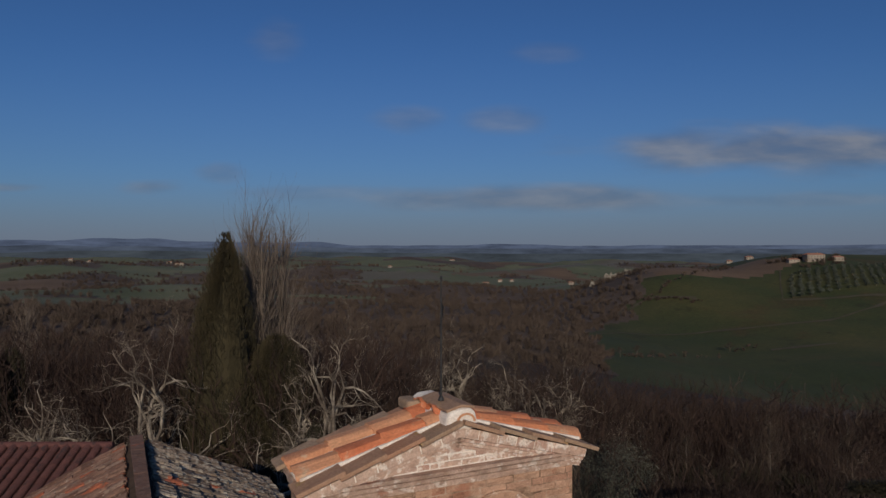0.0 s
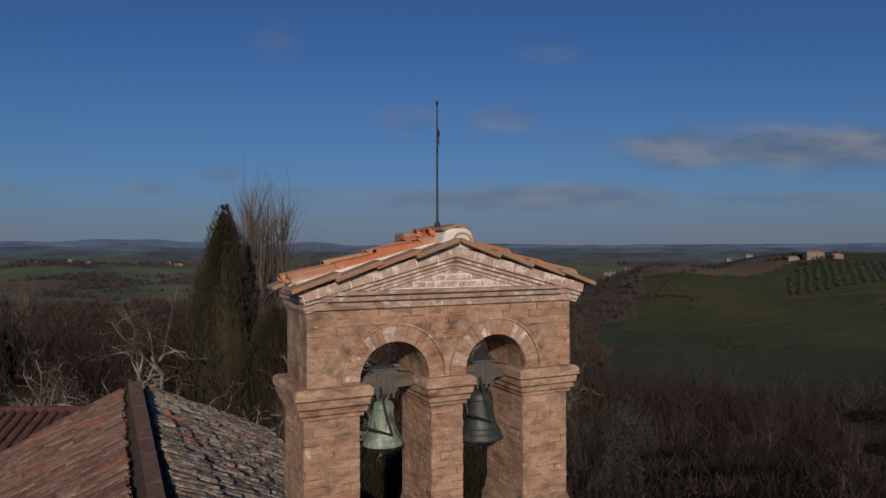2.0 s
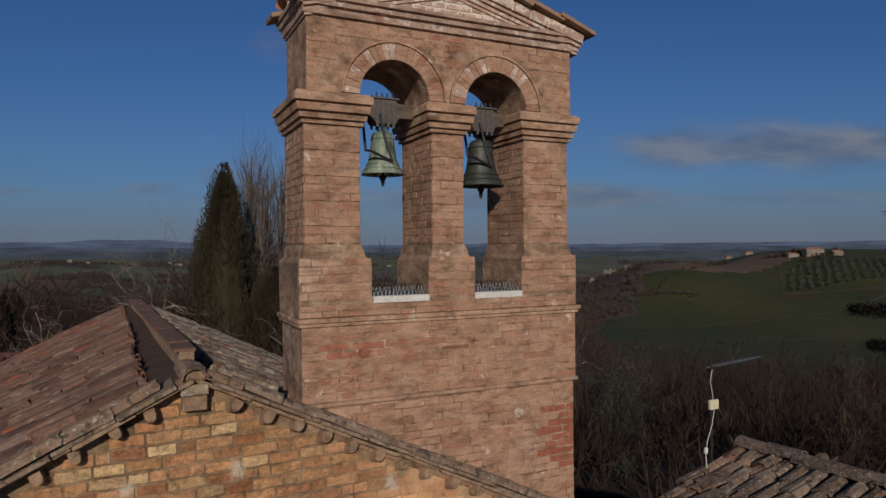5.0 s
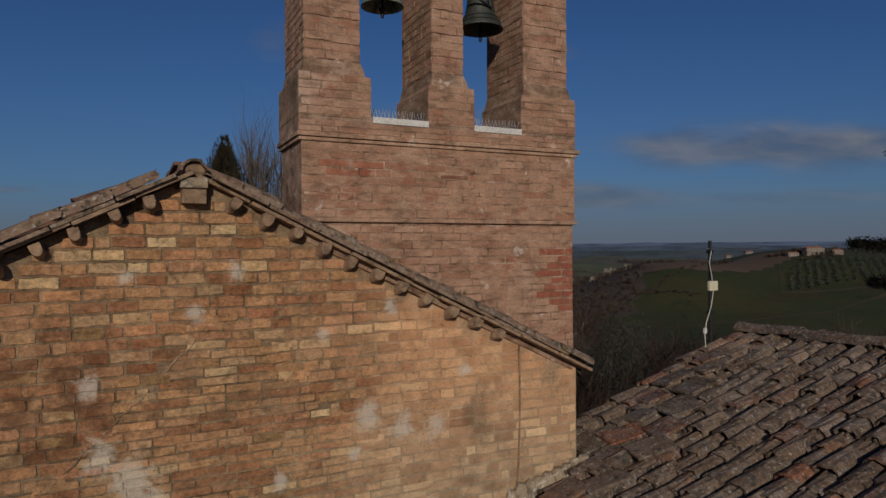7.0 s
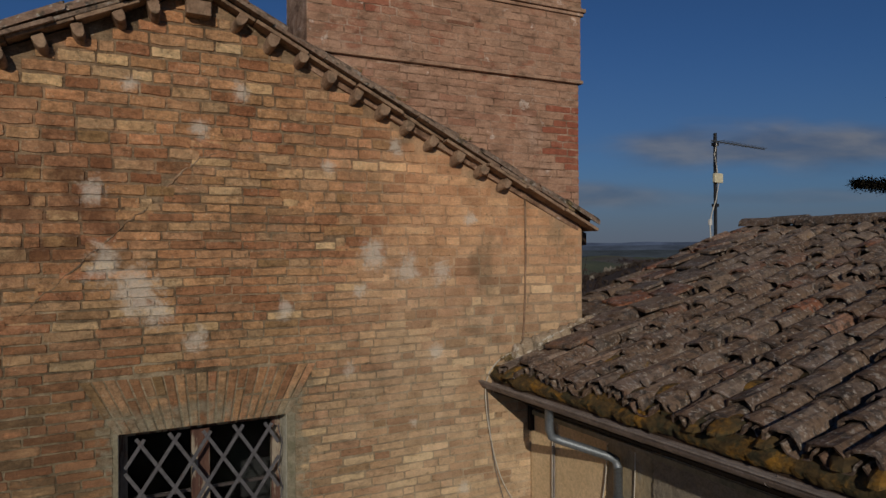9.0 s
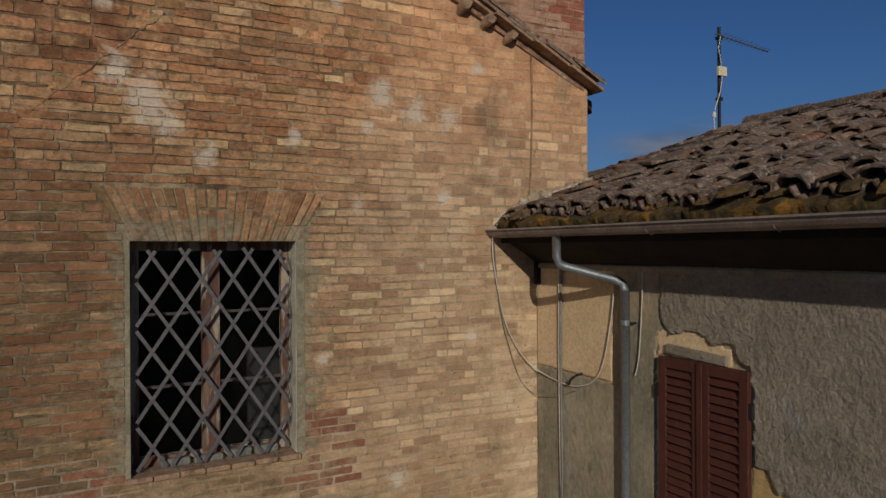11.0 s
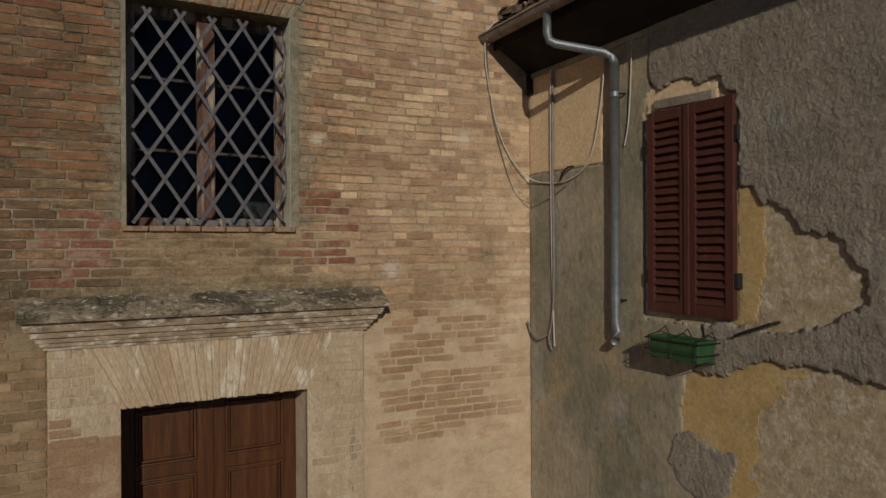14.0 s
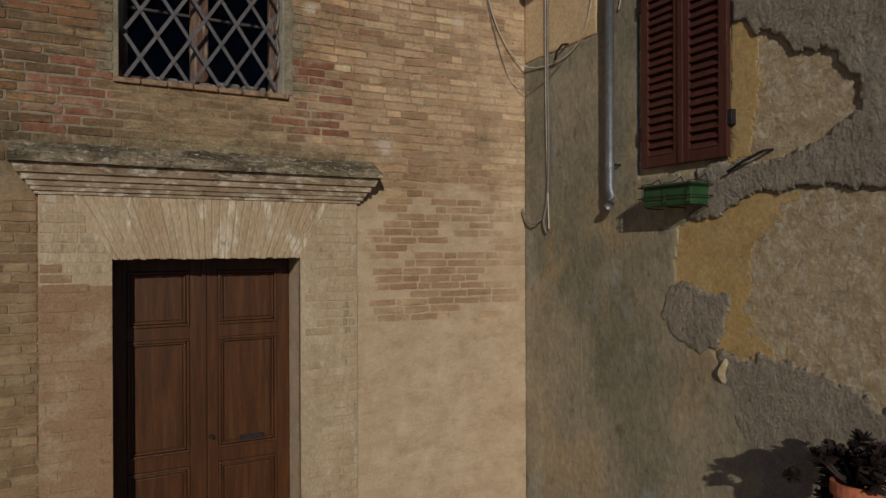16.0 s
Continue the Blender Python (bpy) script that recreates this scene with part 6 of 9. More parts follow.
    # recessed stone and patch of white plaster low on the front
    Geo().box(1.26, 1.53, -0.02, 0.01, 8.735, 8.765).obj("small_ledge", "red_brick", gable, bevel=0.004)
    # bricks of the front
    def keep2(x, z, a, b):
        if z < rake_at(a) + 0.02 or z < rake_at(b) + 0.02:
            return 0
        w = noise.noise(Vector((x * 1.4, z * 1.4, 8.0)))
        return 0.004 if w > -0.15 else 0.0015

    def rake_at(u):
        x = 1.49 + u
        return APEX - SLOPE * abs(x - RIDGE) - 0.05
    rows = courses(0.052, 2.678, 6.9, 8.34, 0.068, 0.010, 0.285, rr, keep2)
    joined("joined_bricks", unit_brick(None, 0.1, 4)[1:], [brick_pose(r[0], r[1], r[2], r[3], 0.002, r[4] + 0.002) for r in rows if not (r[0] > 2.25 and 7.45 < r[2] < 8.08)], "tower_joined", gable, "rose bricks with thin joints", "stuff")
    redm = unit_brick("tower_red", 0.08, 5)[0]
    share("brick", redm, [brick_pose(r[0], r[1], r[2], r[3], 0.002, r[4] + 0.002) for r in rows if r[0] > 2.25 and 7.45 < r[2] < 8.08], gable)
    rows = courses(0.037, 2.698, 8.383, 8.99, 0.068, 0.010, 0.285, rr, keep2)
    dark = [r for r in rows if r[0] < 0.55 and 8.72 < r[2] < 8.86 and r[0] > 0.1]
    joined("joined_bricks", unit_brick(None, 0.1, 6)[1:], [brick_pose(r[0], r[1], r[2], r[3], -0.010, r[4] + 0.002) for r in rows if r not in dark], "tower_joined", gable, "", "stuff")
    share("brick", redm, [brick_pose(r[0], r[1], r[2], r[3], -0.010, r[4] + 0.003) for r in dark], gable)
    mats = []
    for b0, b1, z0, z1 in ((0.068, 0.532, 9.67, 10.62), (1.195, 1.496, 9.67, 10.62), (2.135, 2.62, 9.67, 10.62)):
        for r in courses(b0, b1, z0, z1, 0.068, 0.006, 0.285, rr, lambda x, z, a, b: 0.011 if int((z - 9.67) / 0.068) % 3 == 2 else 0.003, 0.03):
            mats.append(brick_pose(r[0], r[1], r[2], r[3], 0.002, r[4] + 0.001))
    for r in courses(0.09, 2.663, 10.89, 11.505, 0.068, 0.006, 0.285, rr, lambda x, z, a, b: (0.007 if noise.noise(Vector((x * 2.0, z * 14, 1.0))) > 0.25 else 0.002) if all(math.hypot(e - c, z - SPRING) > rad + 0.17 for c, rad in ARCHES for e in (a, x, b)) else 0):
        mats.append(brick_pose(r[0], r[1], r[2], r[3], 0.002, r[4] + 0.001))
    worn = [unit_brick("tower_brick", 0.1, q) for q in (11, 12, 13, 14)]
    for q, w in enumerate(worn):
        share("brick", w[0], mats[q::4], gable)
    # bricks of the piers' inner faces
    mats = []
    for u, turn in ((1.193, -1), (2.133, -1), (0.066, -1)):
        for r in courses(0.01, DEEP - 0.01, 9.67, 10.62, 0.068, 0.011, 0.285, rr, lambda x, z, a, b: 0.005):
            mats.append(Matrix.Translation((u, 0, 0)) @ Matrix.Rotation(radians(-90), 4, "Z") @ Matrix.Translation((-DEEP, 0, 0)) @ brick_pose(r[0], r[1], r[2], r[3], 0.002, r[4] + 0.001))
    joined("reveal_bricks", unit_brick(None)[1:], mats, "tower_joined", gable, "", "stuff")
    # lower wall head beside the gable's foot
    # sills: white board, lead tray, bird spikes
    for a, b in ((0.64, 1.14), (1.60, 2.085)):
        Geo().box(a - 0.005, b + 0.005, -0.03, 0.02, 9.17, 9.225).obj("sill_board", "white_paint", gable, "white painted sill board", bevel=0.004)
        Geo().box(a, b, 0.02, DEEP - 0.02, 9.201, 9.215).obj("sill_tray", "lead", gable)
        for edge in range(2):
            g = Geo()
            y = 0.035 if edge == 0 else DEEP - 0.05
            g.box(a, b, y - 0.012, y + 0.012, 9.216, 9.226)
            x = a + 0.02
            while x < b - 0.01:
                for lean in (-0.035, 0.035):
                    g.tube([(x, y, 9.22), (x + rr.uniform(-.01, .01), y + lean, 9.30)], 0.0022, 3)
                x += 0.035
            g.obj("bird_spike_strip", "dark_iron" if edge else "spike", gable)
        for x in (a + 0.012, b - 0.012):
            g = Geo()
            y = 0.05
            g.box(x - 0.01, x + 0.01, 0.05, DEEP - 0.06, 9.216, 9.226)
            while y < DEEP - 0.06:
                for lean in (-0.035, 0.035):
                    g.tube([(x, y, 9.22), (x + lean * 0.5, y, 9.31)], 0.0022, 3)
                y += 0.035
            g.obj("bird_spike_strip", "dark_iron", gable)


build_gable()


def build_rod():
    rod = thing("lightning_rod", TM @ Matrix.Translation((1.345, 0.20, 12.215)), "thin iron rod with small vane on the gable peak", "lightning rod")
    Geo().tube([(0, 0, 0), (0, 0, 0.6), (0, 0, 1.11)], [0.011, 0.009, 0.006], 8).obj("shaft", "dark_iron", rod)
    Geo().lathe([(0.0, 1.145), (0.010, 1.135), (0.013, 1.12), (0.009, 1.105), (0.0, 1.10)], 10).obj("finial", "dark_iron", rod)
    v = Geo()
    v.prism([(0.008, 0.78), (0.04, 0.74), (0.025, 0.80), (0.045, 0.85), (0.008, 0.90)], -0.003, 0.003, Matrix.Rotation(0.6, 4, "Z"))
    v.prism([(0.008, 0.68), (0.035, 0.66), (0.03, 0.74), (0.008, 0.76)], -0.003, 0.003, Matrix.Rotation(0.9, 4, "Z"))
    v.obj("vane", "dark_iron", rod)
    Geo().lathe([(0.0, 0.04), (0.02, 0.035), (0.03, 0.0)], 10).obj("foot", "dark_iron", rod)


build_rod()


def build_bell(u, v, mat, label, scale):
    b = thing("bell", TM @ Matrix.Translation((u, v, 10.72)), label, "bell", "bells in the gable")
    s = scale
    outer = [(0.0, -0.055), (0.045, -0.057), (0.085, -0.075), (0.10, -0.10), (0.105, -0.15), (0.115, -0.24), (0.13, -0.32), (0.155, -0.385), (0.185, -0.43), (0.195, -0.452)]
    inner = [(0.185, -0.452), (0.165, -0.42), (0.12, -0.34), (0.10, -0.24), (0.09, -0.12), (0.0, -0.09)]
    body = Geo().lathe([(r * s, z * s) for r, z in outer + inner], 32).obj("body", mat, b, smooth=True)
    for z, r in ((-0.13, 0.105), (-0.36, 0.147), (-0.40, 0.168)):
        Geo().lathe([(r * s, (z + 0.006) * s), ((r + 0.006) * s, z * s), (r * s, (z - 0.006) * s)], 32).obj("raised_band", mat, body)
    cr = Geo()
    for k in range(3):
        w = math.pi * k / 3
        d = Vector((math.cos(w), math.sin(w), 0)) * 0.04
        cr.tube([d + Vector((0, 0, -0.06)), d * 1.3 + Vector((0, 0, -0.02)), d * 0.5 + Vector((0, 0, 0.02))], 0.011, 6)
    cr.obj("crown", mat, b)
    cl = Geo().tube([(0, 0, -0.1 * s), (0, 0, -0.46 * s)], 0.011, 8)
    cl.lathe([(0, -0.445 * s), (0.03, -0.46 * s), (0.034, -0.48 * s), (0.02, -0.50 * s), (0.012, -0.55 * s), (0, -0.555 * s)], 14)
    cl.obj("clapper", "dark_iron", b)
    # wooden yoke with straps, bolts and gudgeons
    y = Geo()
    y.prism([(-0.29, 0.06), (-0.13, 0.055), (-0.10, 0.0), (0.10, 0.0), (0.13, 0.055), (0.29, 0.06), (0.29, 0.17), (0.12, 0.19), (0.10, 0.215), (-0.10, 0.215), (-0.12, 0.19), (-0.29, 0.17)], -0.075, 0.075)
    yoke = y.obj("yoke", "yoke", b, "grey weathered wooden yoke", bevel=0.008)
    for x in (-0.075, -0.025, 0.025, 0.075):
        for ya, yb in ((-0.083, -0.076), (0.076, 0.083)):
            Geo().box(x - 0.011, x + 0.011, ya, yb, -0.03, 0.20).obj("strap", "iron", yoke)
        for yy in (-0.06, 0.06):
            Geo().tube([(x, yy, 0.20), (x, yy, 0.275)], [0.009, 0.006], 6).obj("bolt", "dark_iron", yoke)
    Geo().box(-0.13, 0.13, -0.09, 0.09, 0.216, 0.232).obj("top_plate", "iron", yoke, bevel=0.003)
    Geo().tube([(-0.34, 0, 0.115), (0.34, 0, 0.115)], 0.02, 10).obj("axle", "dark_iron", b)
    # iron lever and bracket on the near side
    lv = Geo()
    lv.tube([(-0.06, -0.10, 0.08), (-0.02, -0.13, -0.15), (0.03, -0.16, -0.34)], 0.012, 6)
    lv.tube([(0.03, -0.16, -0.34), (-0.17, -0.17, -0.26), (-0.20, -0.12, -0.25)], 0.012, 6)
    lv.tube([(-0.20, -0.12, -0.25), (-0.19, 0.0, 0.1)], 0.012, 6)
    lv.obj("striking_lever", "dark_iron", b)


build_bell(0.845, 0.30, "bell_green", "small bronze bell with pale green verdigris on a wooden yoke", 0.98)
build_bell(1.84, 0.30, "bell_dark", "dark bronze bell with scant verdigris on a wooden yoke", 1.13)

# ---- house beside the church ----
WALL_X = 3.62
EAVE_X, EAVE_Z = 3.20, 5.66
PITCH = 0.297
RIDGE_X = 7.57
HOUSE_END = 5.78      # far verge
HOUSE_NEAR = -3.5
house = thing("house", Matrix.Translation((0, 0, 0)), "low house with peeling grey plaster and lichened tile roof", "house")


def roof_z(x):
    return EAVE_Z + PITCH * (min(x, 2 * RIDGE_X - x) - EAVE_X)


def inside(poly, y, z):
    hit = False
    for (y0, z0), (y1, z1) in zip(poly, poly[1:] + poly[:1]):
        if (z0 > z) != (z1 > z) and y < (y1 - y0) * (z - z0) / (z1 - z0) + y0:
            hit = not hit
    return hit


def coat(poly, thick, name, mat, parent, label, rough=0.03, relief=0.0, cell=0.0125, seed=0.0):
    """A thin coat of plaster on the house wall: an outline in y and z whose edge crumbles; relief roughens its face."""
    ya, yb = min(p[0] for p in poly) - 0.06, max(p[0] for p in poly) + 0.06
    za, zb = min(p[1] for p in poly) - 0.06, max(p[1] for p in poly) + 0.06
    ny, nz = int((yb - ya) / cell) + 1, int((zb - za) / cell) + 1
    full = set()
    for i in range(ny):
        for j in range(nz):
            y, z = ya + (i + 0.5) * cell, za + (j + 0.5) * cell
            q = Vector((y * 9, z * 9, seed))
            dy = rough * (noise.noise(q) + 0.6 * noise.noise(q * 2.7))
            dz = rough * (noise.noise(q + Vector((7, 3, 1))) + 0.6 * noise.noise(q * 2.7 + Vector((1, 8, 2))))
            if inside(poly, y + dy, z + dz):
                full.add((i, j))
    index, vs, fs = {}, [], []

    def vert(i, j, back):
        key = (i, j, back)
        if key not in index:
            y, z = ya + i * cell, za + j * cell
            border = any((i + a, j + b) not in full for a in (-1, 0) for b in (-1, 0))
            n = 0.6 * noise.noise(Vector((y * 22, z * 13, seed + 4))) + 1.0 * noise.noise(Vector((y * 60, z * 30, seed)))
            jit = 0.35 * cell if border else 0.0
            index[key] = len(vs)
            vs.append((WALL_X + 0.003 if back else WALL_X - max(thick + relief * n - (0.3 * thick if border else 0), 0.003), y + jit * noise.noise(Vector((y * 90, z * 90, 1))) * 2, z + jit * noise.noise(Vector((y * 90, z * 90, 6))) * 2))
        return index[key]

    for i, j in full:
        fs.append((vert(i, j, 0), vert(i, j + 1, 0), vert(i + 1, j + 1, 0), vert(i + 1, j, 0)))
        for (di, dj), (a, b) in (((-1, 0), ((0, 0), (0, 1))), ((1, 0), ((1, 1), (1, 0))), ((0, -1), ((1, 0), (0, 0))), ((0, 1), ((0, 1), (1, 1)))):
            if (i + di, j + dj) not in full:
                p, q = (i + a[0], j + a[1]), (i + b[0], j + b[1])
                fs.append((vert(*p, 0), vert(*p, 1), vert(*q, 1), vert(*q, 0)))
    g = Geo()
    g.v, g.f = vs, fs
    return g.obj(name, mat, parent, label, smooth=thick > 0.006)


def build_house_wall():
    rr = random.Random(21)
    y1 = front_y(WALL_X) - 0.004
    g = Geo()
    sh = (2.81, 3.545, 3.19, 4.64)
    for a, b, c, d in ((HOUSE_NEAR, sh[0] + 0.03, -0.5, 5.42), (sh[1] - 0.03, y1, -0.5, 5.42), (sh[0] + 0.03, sh[1] - 0.03, -0.5, sh[2] + 0.03), (sh[0] + 0.03, sh[1] - 0.03, sh[3] - 0.03, 5.42)):
        g.box(WALL_X, WALL_X + 0.45, a, b, c, d)
    wall = g.obj("wall", "plaster_bare", house, "bare undercoat showing yellow and grey")
    coat([(y1, -0.2), (y1, 4.335), (4.07, 4.335), (4.03, 5.38), (3.57, 5.38), (3.55, 4.9), (3.62, 4.66), (3.62, 3.13), (3.10, 3.12), (3.05, 2.95), (3.24, 2.74), (3.28, 2.5), (3.26, 2.33), (3.05, 2.22), (2.99, 1.95), (2.90, 1.84), (2.62, 1.6), (2.42, 1.2), (2.3, -0.2)], 0.012, "render_coat", "plaster_smooth", wall, "worn olive-grey render", 0.012, 0.0028, 0.016)
    coat([(y1, 4.345), (y1, 5.38), (4.035, 5.38), (4.075, 4.345)], 0.009, "cream_coat", "plaster_cream", wall, "cream painted plaster in the corner", 0.006, 0.0, 0.02)
    up = [(3.56, 5.40), (3.56, 4.92), (3.50, 4.81), (3.25, 4.84), (3.12, 4.77), (2.97, 4.80), (2.87, 4.67), (2.80, 4.64), (2.80, 4.07), (2.62, 3.95), (2.48, 3.88), (2.36, 3.73), (2.18, 3.72), (2.10, 3.60), (2.03, 3.52), (2.0, 3.36), (2.2, 3.22), (2.55, 3.14),
          (2.80, 3.16), (3.08, 3.14), (3.04, 2.95), (3.16, 2.80), (2.95, 2.80), (2.70, 2.92), (2.42, 2.965), (2.1, 2.94), (1.9, 2.91), (1.5, 2.95), (1.0, 2.9), (1.0, 5.40)]
    coat(up, 0.026, "rough_coat", "plaster_rough", wall, "rough-cast grey plaster with crumbling edge", 0.035, 0.0055, seed=2.0)
    Geo().box(WALL_X - 0.026, WALL_X + 0.002, HOUSE_NEAR, 0.99, -0.4, 5.40).obj("plain_coat", "plaster_rough", wall)
    lowp = [(2.96, 1.86), (2.86, 1.95), (2.70, 1.90), (2.45, 1.93), (2.28, 1.93), (2.05, 1.84), (1.9, 1.76), (1.5, 1.6), (1.0, 1.5), (1.0, -0.2), (2.50, -0.2), (2.62, 1.2), (2.80, 1.6)]
    coat(lowp, 0.0135, "rough_coat", "plaster_rough", wall, "rough grey plaster low on the wall", 0.07, 0.004, seed=5.0)
    coat([(3.40, 2.12), (3.30, 2.38), (2.98, 2.30), (2.82, 2.32), (2.86, 2.16), (2.93, 1.95), (3.1, 1.90), (3.28, 1.97)], 0.018, "rough_scrap", "plaster_rough", wall, "scrap of rough bluish plaster", 0.03, 0.005, seed=7.0)
    coat([(2.82, 4.08), (2.63, 3.98), (2.62, 3.6), (2.68, 3.2), (2.82, 3.14)], 0.006, "ochre_coat", "plaster_ochre", wall, "strip of ochre paint beside the shutter", 0.03, 0.0, seed=9.0)
    coat([(3.30, 2.70), (3.05, 2.85), (2.80, 2.95), (2.42, 2.98), (2.40, 2.88), (2.70, 2.62), (2.70, 2.3), (2.66, 2.05), (2.45, 1.97), (2.5, 1.9), (2.96, 1.88), (3.04, 2.1), (3.04, 2.3), (3.30, 2.40)], 0.0035, "ochre_coat", "plaster_ochre", wall, "ochre paint around the bare patch", 0.10, 0.0, seed=11.0)
    coat([(3.60, 4.64), (3.60, 4.83), (3.50, 4.84), (3.3, 4.84), (3.1, 4.80), (2.96, 4.74), (2.96, 4.64)], 0.008, "lintel_patch", "plaster_cream", wall, "broken cream plaster over the shutter", 0.02, 0.002, seed=13.0)
    # far gable end and back
    e = Geo()
    e.add([(x, y, z) for y in (5.22, 5.62) for x, z in ((4.3, -1), (11.4, -1), (11.4, roof_z(11.4) - 0.2), (RIDGE_X, roof_z(RIDGE_X) - 0.15), (4.3, roof_z(4.3) - 0.15))],
          [(0, 1, 2, 3, 4), (9, 8, 7, 6, 5), (0, 5, 6, 1), (1, 6, 7, 2), (2, 7, 8, 3), (3, 8, 9, 4), (4, 9, 5, 0)])
    e.obj("end_wall", "plaster_smooth", house)
    Geo().box(11.0, 11.4, HOUSE_NEAR, 5.22, -1, 5.2).obj("back_wall", "plaster_smooth", house)
    Geo().box(WALL_X + 0.45, 11.0, HOUSE_NEAR, HOUSE_NEAR + 0.4, -1, 5.3).obj("near_wall", "plaster_smooth", house)


build_house_wall()


def build_house_roof():
    rr = random.Random(5)
    ang = math.atan(PITCH)
    deck = Geo()
    zr = roof_z(RIDGE_X)
    for y0, y1, xs in ((HOUSE_NEAR, front_y(3.7) - 0.01, EAVE_X), (front_y(3.7) - 0.01, HOUSE_END, 4.28)):
        z0 = roof_z(xs)
        for a, za, b, zb in ((xs, z0, RIDGE_X, zr), (RIDGE_X, zr, 11.9, roof_z(11.9))):
            deck.add([(a, y0, za - 0.09), (b, y0, zb - 0.09), (b, y1, zb - 0.09), (a, y1, za - 0.09), (a, y0, za), (b, y0, zb), (b, y1, zb), (a, y1, za)],
                     [(3, 2, 1, 0), (4, 5, 6, 7), (0, 1, 5, 4), (1, 2, 6, 5), (2, 3, 7, 6), (3, 0, 4, 7)])
    roof = deck.obj("roof", "beam_wood", house, "roof of lichened half-round tiles")
    tpl = coppo(0.41, 0.104, 0.080, 0.02, 6)
    tpls = [coppo(0.40, 0.104, 0.080, 0.020, 6, q) for q in (1, 2, 3, 4, 5, 6)]
    meshes = []
    for tv, tf in tpls:
        me = bpy.data.meshes.new("tile")
        me.from_pydata(tv, [], tf)
        me.materials.append(M["tile_grey"])
        meshes.append(me)
    near, rest, chan = [], [], []
    rowp = 0.212
    y = HOUSE_END - 0.10
    while y > HOUSE_NEAR:
        xs = EAVE_X - 0.05 if y < front_y(3.8) - 0.12 else 4.36
        n = int((RIDGE_X - xs) / (0.30 * math.cos(ang))) + 1
        wob = rr.uniform(-0.02, 0.02)
        for j in range(n):
            x = xs + j * 0.30 * math.cos(ang) + rr.uniform(-0.06, 0.06)
            if x > RIDGE_X - 0.12:
                continue
            if j == 0 and xs < 4:
                x += 0.05 + rr.uniform(0, 0.05)
            p = Vector((x, y + wob + rr.uniform(-0.028, 0.028), roof_z(x) + 0.03 + rr.uniform(0, 0.04) + 0.03 * noise.noise(Vector((x * 1.3, y * 1.3, 0)))))
            m = Matrix.Translation(p) @ Matrix.Rotation(-ang + rr.uniform(-0.02, 0.07), 4, "Y") @ Matrix.Rotation(rr.uniform(-0.07, 0.07), 4, "Z") @ Matrix.Rotation(rr.uniform(-0.08, 0.08), 4, "X") @ Matrix.Diagonal((1, rr.uniform(0.92, 1.1), rr.uniform(0.9, 1.12), 1))
            (near if (2.4 < y and len(near) < 300) else rest).append(m)
            q = Vector((x - 0.03, y - rowp / 2, roof_z(x) + 0.085 + rr.uniform(-0.01, 0.012)))
            chan.append(Matrix.Translation(q) @ Matrix.Rotation(-ang + rr.uniform(-0.01, 0.05), 4, "Y") @ Matrix.Rotation(math.pi, 4, "X"))
        y -= rowp
    for q, me in enumerate(meshes):
        share("tile", me, near[q::6], roof)
    mixed("tiles", tpls, rest, "tile_joined", roof, "half-round tiles with grey and yellow lichen", "stuff")
    joined("channel_tiles", coppo(0.43, 0.095, 0.085, 0.014, 4), chan, "tile_joined", roof, "", "stuff")
    # flat slabs laid over the tiles along the church
    for x, y in ((3.75, 4.62), (4.05, 4.45), (4.32, 4.72), (4.65, 4.5), (4.72, 4.95), (5.02, 4.68), (5.1, 5.1), (5.42, 4.85), (5.5, 5.28), (5.85, 5.02), (5.95, 5.4), (6.3, 5.2), (4.45, 5.12), (6.65, 5.42)):
        w, h = rr.uniform(0.16, 0.23), rr.uniform(0.11, 0.16)
        lay = Matrix.Translation((x, y, roof_z(x) + 0.145 + rr.uniform(-0.01, 0.02))) @ Matrix.Rotation(-ang + rr.uniform(-0.03, 0.08), 4, "Y") @ Matrix.Rotation(rr.uniform(-0.3, 0.3), 4, "Z") @ Matrix.Rotation(rr.uniform(-0.1, 0.1), 4, "X")
        corners = [(sx * w * rr.uniform(0.85, 1.1), sy * h * rr.uniform(0.85, 1.1)) for sx, sy in ((-1, -1), (1, -1), (1, 1), (-1, 1))]
        Geo().add([(a, b, z) for z in (-0.016, 0.016) for a, b in corners], [(3, 2, 1, 0), (4, 5, 6, 7), (0, 1, 5, 4), (1, 2, 6, 5), (2, 3, 7, 6), (3, 0, 4, 7)], lay).obj("flat_tile", "tile_grey", roof, "loose flat slab of clay", bevel=0.006)
    # rough mortar where the roof meets the church corner
    for k in range(9):
        x = 3.45 + 0.1 * k
        g = Geo().lathe([(0.0, 0.10), (0.05, 0.095), (0.09, 0.06), (0.11, 0.0), (0.09, -0.05)], 8, Matrix.Translation((x, front_y(x) - 0.05, roof_z(x) + 0.05)) @ Matrix.Rotation(rr.uniform(0, 3), 4, "Z") @ Matrix.Diagonal((rr.uniform(0.7, 1.1), rr.uniform(0.5, 0.8), rr.uniform(0.9, 1.5), 1)))
        g.obj("mortar_lump", "cornice_low", roof, "lump of pale mortar against the church")
    # cushions of moss in the channels by the eave
    vs, fs = [], []
    lump = Geo().lathe([(0.0, 0.05), (0.5, 0.04), (0.85, 0.015), (1.0, -0.02)], 9)
    mats = []
    for m in chan:
        p = m.translation
